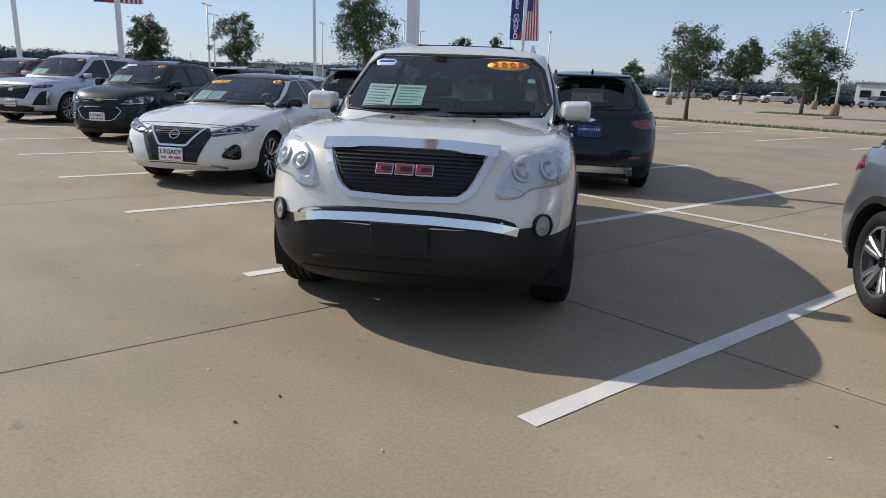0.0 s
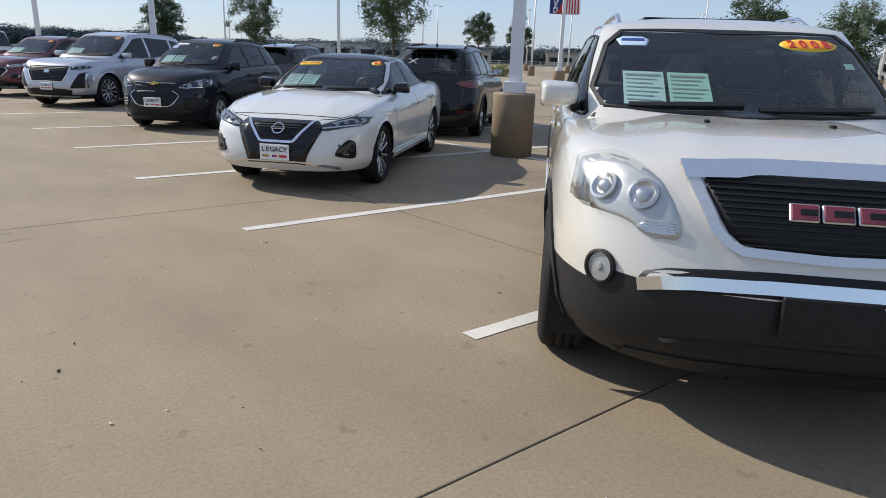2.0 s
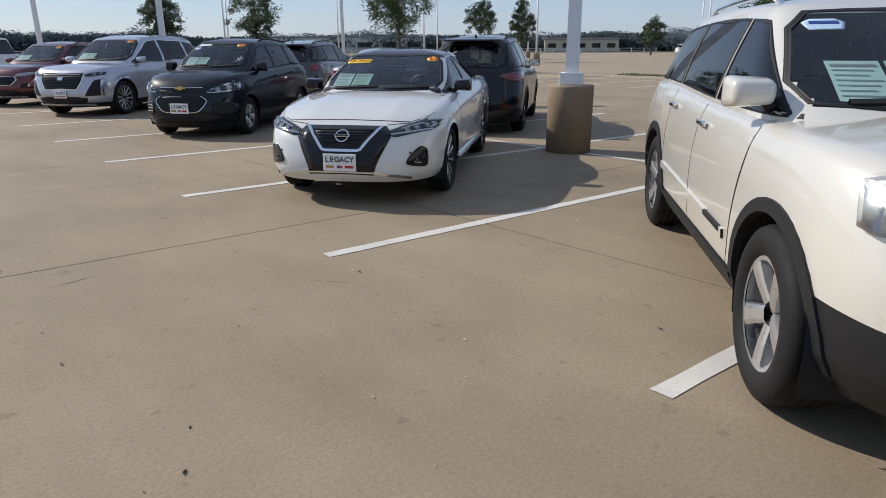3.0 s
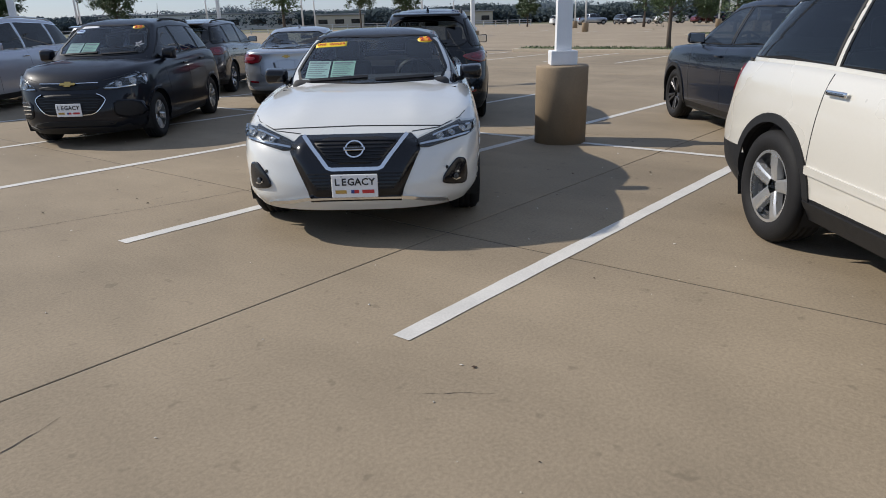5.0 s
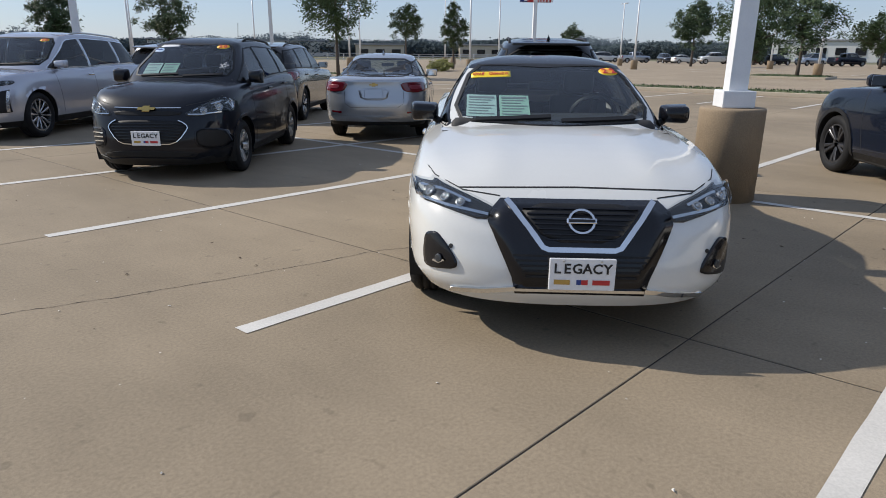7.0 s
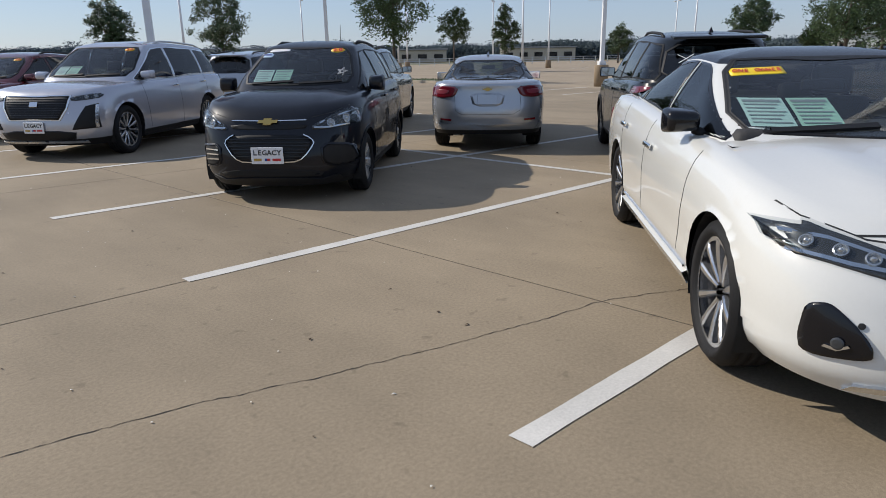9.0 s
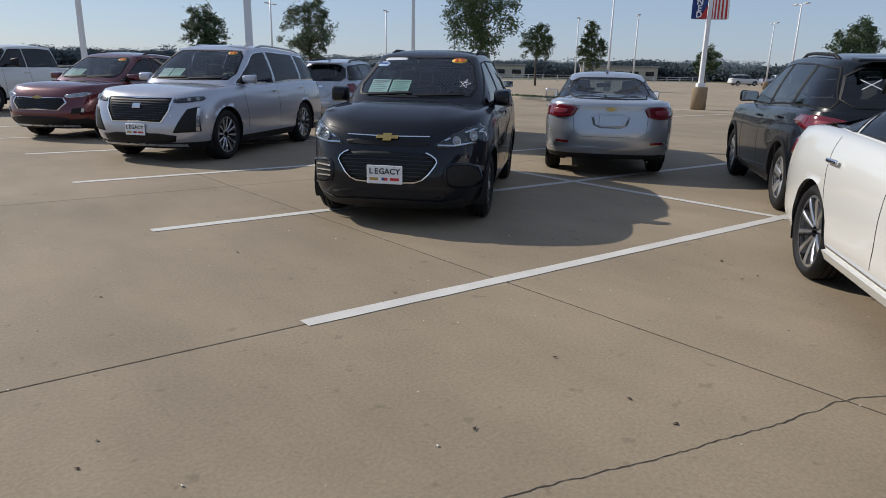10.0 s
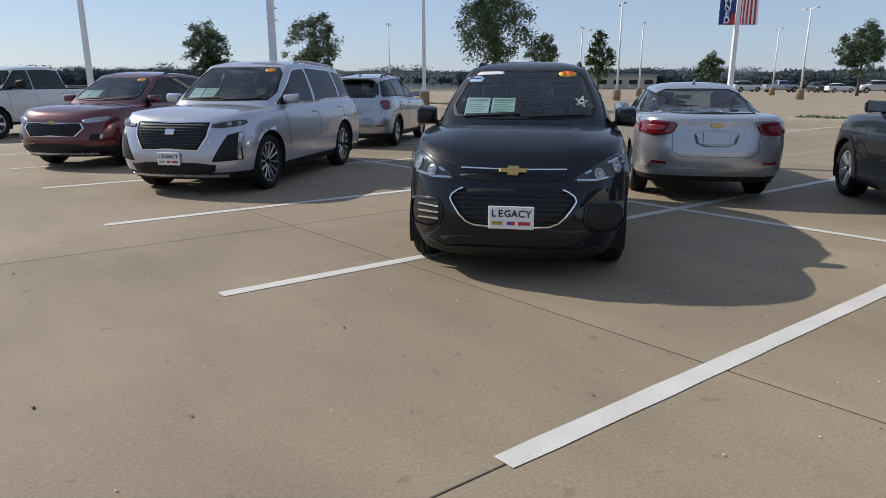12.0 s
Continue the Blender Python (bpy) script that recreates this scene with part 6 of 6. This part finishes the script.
def tree(x, y, h, width, base, seed, clumps=90, leaves=55, leaf=0.07, mat=None, trunk=0.09, spiky=0.0, name="tree", label="young leafy street tree", lean=0.0):
    root = thing(name, label, "tree", pose(x, y, 0, 0, 0, seed * 47 % 360), "lot trees")
    me, ends = crown_mesh("crown", seed, int(clumps * 1.25), int(leaves * 1.3), width / 2, (h - base) / 2, base, leaf, mat or LEAF, 0.45, spiky)
    linked("crown", me, root)
    rng = random.Random(seed + 99)
    pts = [(0, 0, -0.05), (0.03, 0.02, base * 0.5), (0.05 + lean, 0.0, base), (0.02 + lean, 0.05, base + (h - base) * 0.45), (lean, 0, h * 0.92)]
    part("trunk", *tube(pts, [trunk * 1.25, trunk, trunk * 0.85, trunk * 0.5, trunk * 0.12], 9), BARK, root, smooth=True)
    for e in rng.sample(ends, min(22, len(ends))):
        z = max(base * 0.85, min(h * 0.75, e.z - 0.45 * math.hypot(e.x, e.y)))
        s = Vector((lean + 0.03, 0.02, z))
        part("limb", *tube([s, s.lerp(e, 0.5) + Vector((0, 0, 0.06)), e], [trunk * 0.32, trunk * 0.2, trunk * 0.06], 5), BARK, root, smooth=True)
    return root


tree(26.6, 13.1, 4.3, 3.0, 1.45, 1, 110, 60, 0.055, label="small dense oak tree in a grass strip")
tree(25.2, 36.0, 7.3, 4.4, 2.1, 2, 120, 55, 0.085, LEAF_B, 0.10, label="tall open-crowned young tree")
tree(58.0, 61.0, 7.2, 4.2, 2.6, 3, 70, 45, 0.12, LEAF, 0.11)
tree(49.3, 46.6, 6.0, 2.9, 1.7, 4, 80, 45, 0.10, LEAF, 0.10, 0.3)
tree(104.0, 64.5, 6.3, 4.0, 1.4, 5, 70, 40, 0.16, LEAF, 0.14)
tree(88.5, 37.5, 8.6, 5.4, 2.4, 6, 110, 50, 0.15, LEAF, 0.16, 0.1)
tree(49.3, 16.1, 6.3, 4.6, 1.7, 7, 110, 55, 0.10, LEAF_B, 0.12, 0.2)
tree(22.6, 70.5, 7.0, 3.9, 1.8, 8, 110, 50, 0.13, LEAF, 0.14, 0.1)
tree(25.1, 55.5, 6.6, 4.1, 2.3, 9, 85, 50, 0.11, LEAF, 0.12)
tree(112.0, 36.0, 5.2, 5.2, 1.2, 10, 80, 45, 0.17, LEAF, 0.14)
tree(96.0, 17.0, 6.8, 6.5, 1.6, 11, 110, 45, 0.16, LEAF, 0.16)


def shrub(x, y, r, h, seed):
    root = thing("shrub", "low yellow-green flowering shrub on a lot island", "shrub", pose(x, y, 0), "island shrubs")
    me, ends = crown_mesh("foliage", seed, 40, 45, r, h / 2, 0.0, 0.07, SHRUB, 0.4)
    linked("foliage", me, root)
    for e in ends[:7]:
        part("stem", *tube([(0, 0, 0), (e.x * 0.5, e.y * 0.5, e.z * 0.6), e], [0.025, 0.018, 0.008], 5), BARK, root)


for i, (x, y) in enumerate(((40.5, 41.2), (41.9, 42.0), (43.3, 43.0))):
    shrub(x, y, 1.0, 0.85, 60 + i)


# ---- grass strip with kerb ----
def island(x0, x1, y0, y1, name="grass_strip"):
    root = thing(name, "strip of dry grass edged by a low concrete kerb", "grass strip", kind="structure")
    w, h = 0.15, 0.13
    for a, b, c, d in ((x0, x0 + w, y0, y1), (x1 - w, x1, y0, y1), (x0 + w, x1 - w, y0, y0 + w), (x0 + w, x1 - w, y1 - w, y1)):
        part("kerb", *block(b - a, d - c, h + 0.03, 0.025, 2, ((a + b) / 2, (c + d) / 2, h / 2 - 0.015)), KERB, root)
    nx, ny = 6, max(8, int((y1 - y0) / 0.8))
    rng = random.Random(int(x0 * 10))
    vs = [(x0 + w + (x1 - x0 - 2 * w) * i / nx, y0 + w + (y1 - y0 - 2 * w) * j / ny, h - 0.02 + 0.05 * math.sin(math.pi * i / nx) + rng.uniform(-0.01, 0.01)) for j in range(ny + 1) for i in range(nx + 1)]
    fs = [(j * (nx + 1) + i, j * (nx + 1) + i + 1, (j + 1) * (nx + 1) + i + 1, (j + 1) * (nx + 1) + i) for j in range(ny) for i in range(nx)]
    part("turf", vs, fs, GRASS, root, smooth=True)
    bv, bf = [], []
    for _ in range(int((y1 - y0) * (x1 - x0) * 60)):
        x, y, a = rng.uniform(x0 + w, x1 - w), rng.uniform(y0 + w, y1 - w), rng.uniform(0, 6.28)
        t, k = rng.uniform(0.05, 0.12), len(bv)
        dx, dy = math.cos(a) * 0.025, math.sin(a) * 0.025
        bv += [(x - dx, y - dy, h), (x + dx, y + dy, h), (x + rng.uniform(-0.04, 0.04), y + rng.uniform(-0.04, 0.04), h + t)]
        bf.append((k, k + 1, k + 2))
    tagged(part("grass_blades", bv, bf, LEAF_B, root), kind="stuff")
    return root


island(25.9, 27.7, -30, 20.4)
island(25.9, 27.7, 31.5, 60)
island(47.5, 51.5, 14.0, 19.0, "tree_island")


# ---- far cars, pickup, fence, woods, buildings ----
def plain_car(m, paint, spec, label, name, group="cars at the far edge of the lot"):
    c = Car(name, label, m, spec, paint, group)
    g = spec["cabin"]
    b = float(c.edge(0))
    front_glass(c, b + 0.08, g["w0"] * 0.86, spec["H"] - 0.11, g["w1"] * 0.93)
    span = g["xf0"] - 0.28 - g["xr0"]
    c.side_glass([g["xf0"] - 0.28 - span * 0.45], drop=0.06)
    rear_glass(c, b + 0.1, g["w0"] * 0.75, spec["H"] - 0.14, g["w1"] * 0.9)
    c.finish(lambda x: 0.34, PLASTIC)
    part("cabin_tub", *block(g["xf0"] - g["xr0"] - 0.5, 2 * g["w0"] - 0.12, 0.5, 0.05, 1, ((g["xf0"] + g["xr0"]) / 2, 0, b - 0.2)), CABIN, c.root)
    for sg in (1, -1):
        c.decal("headlight", [(sg * 0.5, b - 0.2), (sg * 0.8, b - 0.15), (sg * 0.82, b - 0.28), (sg * 0.52, b - 0.3)], 0, REFLECTOR, 0.01, 0.02, 0, low=True)
        c.decal("tail_light", [(sg * 0.62, b - 0.05), (sg * 0.84, b - 0.02), (sg * 0.86, b - 0.2), (sg * 0.66, b - 0.22)], 180, RED_LENS, 0.01, 0.02, 0, low=True)
    c.decal("grille", [(-0.42, b - 0.2), (0.42, b - 0.2), (0.36, b - 0.42), (-0.36, b - 0.42)], 0, PLASTIC, 0.008, 0.02, 0, low=True)
    return c


def pickup(m, paint, label, name="pickup_truck", far=True, group="cars at the far edge of the lot"):
    """A crew-cab pickup: high nose, four doors, open bed."""
    s = suv_spec(5.9, 2.0, 1.93, 3.75, 0.95, 1.22, 1.16, R=0.41, rim=0.25, tw=0.27, gc=0.34, far=far, rake=0.62, tail_rake=0.1, w1=0.70, cowl=0.30, alloy=SILVER_ALLOY)
    g = s["cabin"]
    g.update(xr0=-0.95, xr1=-0.85, w0=0.90, w1=0.72, roof=[(-1.0, 1.88), (-0.3, 1.93), (0.9, 1.90)], rear=(14, 4.0))
    s.update(edge=[(-3.08, 1.27), (-2, 1.27), (-1, 1.26), (0.0, 1.25), (1.5, 1.24), (2.3, 1.20), (2.825, 1.12)], rear=(24, 6), front=(14, 3.2), crown=0.03)
    c = Car(name, label, m, s, paint, group)
    front_glass(c, 1.33, 0.78, 1.80, 0.66)
    c.side_glass([0.45], drop=0.06, back_x=-0.80)
    rear_glass(c, 1.36, 0.6, 1.78, 0.58)
    c.finish(lambda x: 0.42, PLASTIC)
    part("cabin_tub", *block(g["xf0"] - g["xr0"] - 0.4, 1.66, 0.5, 0.05, 1, ((g["xf0"] + g["xr0"]) / 2, 0, 1.0)), CABIN, c.root)
    part("bed_opening", *block(1.85, 1.56, 0.02, 0.008, 1, (-2.02, 0, 1.30)), PLASTIC, c.root)
    c.doors([(1.42, 0.05), (0.43, 0.0), (-0.72, 0.0)], True)
    c.mirrors(1.12, 1.42, PLASTIC, size=(0.14, 0.24, 0.26), reach=1.24)
    c.ribbon("bed_gap", [(1.0, 1.22), (1.0, 0.55)], 90, 0.02, GAP, 0.002)
    c.ribbon("bed_gap", [(-1.0, 1.22), (-1.0, 0.55)], -90, 0.02, GAP, 0.002)
    for sg in (1, -1):
        c.decal("headlight", [(sg * 0.55, 1.05), (sg * 0.90, 1.05), (sg * 0.90, 0.86), (sg * 0.6, 0.9)], 0, REFLECTOR, 0.01, 0.02, 0, low=True)
        c.decal("tail_light", [(sg * 0.80, 1.2), (sg * 0.96, 1.2), (sg * 0.96, 0.86), (sg * 0.82, 0.86)], 180, RED_LENS, 0.01, 0.02, 0, low=True)
    c.decal("grille", [(-0.5, 1.07), (0.5, 1.07), (0.46, 0.78), (-0.46, 0.78)], 0, PLASTIC, 0.01, 0.02, 0, low=True)
    c.decal("front_bumper", [(-0.92, 0.68), (0.92, 0.68), (0.88, 0.5), (-0.88, 0.5)], 0, CHROME, 0.02, 0.02, 0, low=True)
    return c


FAR_SUV = suv_spec(5.2, 2.0, 1.9, 3.0, 0.95, 1.15, 1.05, R=0.39, far=True, w1=0.70)
FAR_CAR = suv_spec(4.6, 1.82, 1.48, 2.7, 0.92, 0.99, 0.88, R=0.33, far=True, rake=0.9, tail_rake=0.85, w1=0.56)
FAR_MID = suv_spec(4.6, 1.85, 1.68, 2.7, 0.9, 1.06, 0.97, R=0.35, far=True, w1=0.60)
pickup(pose(1.75, 32.3, 0, 0, 0, 218.5), PAINT_WHITE, "white crew-cab pickup standing beyond the front row", far=False, group="parked pickups")
plain_car(pose(116, 63.5, 0, 0, 0, -38), PAINT_WHITE, FAR_SUV, "large white SUV parked at the lot's far edge", "parked_suv")
pickup(pose(115.5, 57.5, 0, 0, 0, -40), PAINT_SILVER, "grey pickup parked at the lot's far edge", group="parked pickups")
plain_car(pose(116, 52.0, 0, 0, 0, -140), PAINT_BROWN, FAR_MID, "dark parked SUV at the lot's far edge", "parked_car")
plain_car(pose(116, 48.6, 0, 0, 0, -40), PAINT_WHITE, FAR_CAR, "white parked sedan at the lot's far edge", "parked_car")
pickup(pose(116.5, 43.5, 0, 0, 0, 130), PAINT_WHITE, "white pickup parked at the lot's far edge", group="parked pickups")
plain_car(pose(116, 37.5, 0, 0, 0, -40), PAINT_RED, FAR_CAR, "red parked car at the lot's far edge", "parked_car")
plain_car(pose(116, 33.5, 0, 0, 0, -30), PAINT_CHARCOAL, FAR_MID, "dark parked SUV at the lot's far edge", "parked_car")
plain_car(pose(116, 28.8, 0, 0, 0, 150), PAINT_SILVER, FAR_SUV, "silver parked SUV at the lot's far edge", "parked_car")
pickup(pose(115, 23.5, 0, 0, 0, -35), PAINT_NAVY, "dark pickup parked at the lot's far edge", group="parked pickups")
plain_car(pose(115, 17.5, 0, 0, 0, -30), PAINT_CHARCOAL, FAR_SUV, "dark parked SUV at the lot's far edge", "parked_car")


def fence(x0, y0, x1, y1, n):
    root = thing("rail_fence", "pale steel rail fence along the far edge", "fence", kind="structure")
    a, b = Vector((x0, y0, 0)), Vector((x1, y1, 0))
    post = bpy.data.meshes.new("post")
    v, f = block(0.12, 0.12, 1.25, 0.01, 1, (0, 0, 0.6))
    post.from_pydata(v, [], f)
    post.materials.append(STEEL)
    for i in range(n + 1):
        linked("post", post, root, "", Matrix.Translation(a.lerp(b, i / n)))
    for z in (0.35, 0.75, 1.15):
        part("rail", *tube([a + Vector((0, 0, z)), b + Vector((0, 0, z))], 0.045, 6), STEEL, root)


fence(14.0, 101.0, 70.0, 98.0, 20)
fence(70.0, 98.0, 122.0, 74.0, 20)


def woods(name, r0, r1, a0, a1, count, height, mat, seed, label):
    """A far belt of trees: many leafy clumps with an uneven skyline."""
    rng = random.Random(seed)
    vs, fs = [], []
    for _ in range(count):
        a, r = radians(rng.uniform(a0, a1)), rng.uniform(r0, r1)
        cx, cy = r * math.cos(a), r * math.sin(a)
        h = height * (0.55 + 0.45 * (noise.noise(Vector((a * 9, seed, 0))) + 0.6 * noise.noise(Vector((a * 40, seed, 3))) + 1)) * rng.uniform(0.75, 1.1)
        for _ in range(110):
            f = rng.random()
            p = Vector((cx + rng.gauss(0, 2.2), cy + rng.gauss(0, 2.2), h * math.sqrt(f) * (1 - 0.12 * rng.random())))
            s = rng.uniform(0.28, 0.55)
            u = Vector((rng.gauss(0, 1), rng.gauss(0, 1), rng.gauss(0, 0.7))).normalized() * s
            w = u.orthogonal().normalized() * s * 0.7
            k = len(vs)
            vs += [p - u, p + w, p + u, p - w]
            fs.append((k, k + 1, k + 2, k + 3))
    n = int((a1 - a0) * 3)
    k = len(vs)
    for i in range(n + 1):
        a = radians(a0 + (a1 - a0) * i / n)
        h = height * (0.42 + 0.35 * (noise.noise(Vector((a * 9, seed, 0))) + 0.6 * noise.noise(Vector((a * 40, seed, 3))) + 0.4))
        for z in (-0.5, max(0.8, h)):
            vs.append(Vector((r1 * math.cos(a), r1 * math.sin(a), z)))
    fs += [(k + 2 * i, k + 2 * i + 2, k + 2 * i + 3, k + 2 * i + 1) for i in range(n)]
    tagged(part(name, vs, fs, mat), label, "woods", kind="stuff")


# no haze in the air here; both belts carry it in their leaf colour
woods("far_woods", 215, 260, -12, 112, 2300, 4.9, WOODS_HAZY, 4, "dense dark belt of trees along the horizon, leaf colour tinted for haze")
woods("far_woods_beyond", 330, 420, -12, 112, 1500, 8.0, WOODS_B_HAZY, 8, "farther belt of trees on the horizon, leaf colour paled for haze")


def building(x, y, w, d, h, turn, mat, label, bays=5):
    root = thing("building", label, "building", pose(x, y, 0, 0, 0, turn), "low buildings on the horizon")
    part("wall", *block(w, d, h, 0.05, 1, (0, 0, h / 2)), mat, root)
    part("roof", *block(w + 0.8, d + 0.8, 0.4, 0.05, 1, (0, 0, h + 0.2)), ROOF_GREY, root)
    for i in range(bays):
        win = part("window", *block(w / bays * 0.55, 0.12, h * 0.35, 0.02, 1, (-w / 2 + w * (i + 0.5) / bays, -d / 2 - 0.03, h * 0.5)), GLOSS_BLACK, root)
        part("sill", *block(w / bays * 0.6, 0.2, 0.1, 0, 1, (-w / 2 + w * (i + 0.5) / bays, -d / 2 - 0.08, h * 0.3)), mat, win)


building(170, 128, 22, 10, 3.6, -50, WALL_TAN, "low tan building beyond the lot")
building(140, 148, 14, 9, 3.4, -45, WALL_TAN, "low tan building beyond the lot", 3)
building(196, 36, 34, 14, 5.0, -80, WALL_WHITE, "long pale metal building on the horizon", 8)
building(120, 186, 55, 14, 4.4, -33, WALL_WHITE, "long pale building behind trees", 7)


# ---- small litter on the concrete ----
def litter(name, count, mat, seed, size, label, flat=0.3):
    rng = random.Random(seed)
    vs, fs = [], []
    for _ in range(count):
        x, y, a = rng.uniform(-2.6, 6.0), rng.uniform(-2.0, 16.0), rng.uniform(0, 6.28)
        s = size * rng.uniform(0.4, 1.5)
        k = len(vs)
        for i in range(5):
            b = a + i * 1.2566
            r = s * rng.uniform(0.5, 1.0) * (1.0 if i % 2 else 0.55)
            vs.append((x + r * math.cos(b), y + r * math.sin(b), 0.003 + rng.uniform(0, s * flat)))
        vs.append((x, y, 0.004 + s * flat))
        fs += [(k + i, k + (i + 1) % 5, k + 5) for i in range(5)]
    tagged(part(name, vs, fs, mat), label, "litter", kind="stuff")


litter("leaf_bits", 110, DEBRIS, 21, 0.016, "dark dry leaf bits scattered on the concrete")
litter("pale_chips", 320, CHIP, 22, 0.010, "pale stone chips scattered on the concrete", 0.4)


# ---- concrete slabs ----
slab = slab_mesh()
for i in range(-3, 5):
    for j in range(-6, 11):
        x, y = 1.53 + SLAB * i, 1.735 + SLAB_Y * j
        linked("slab", slab, pavement, "", Matrix.Translation((x, y + SLOPE * x, 0)))
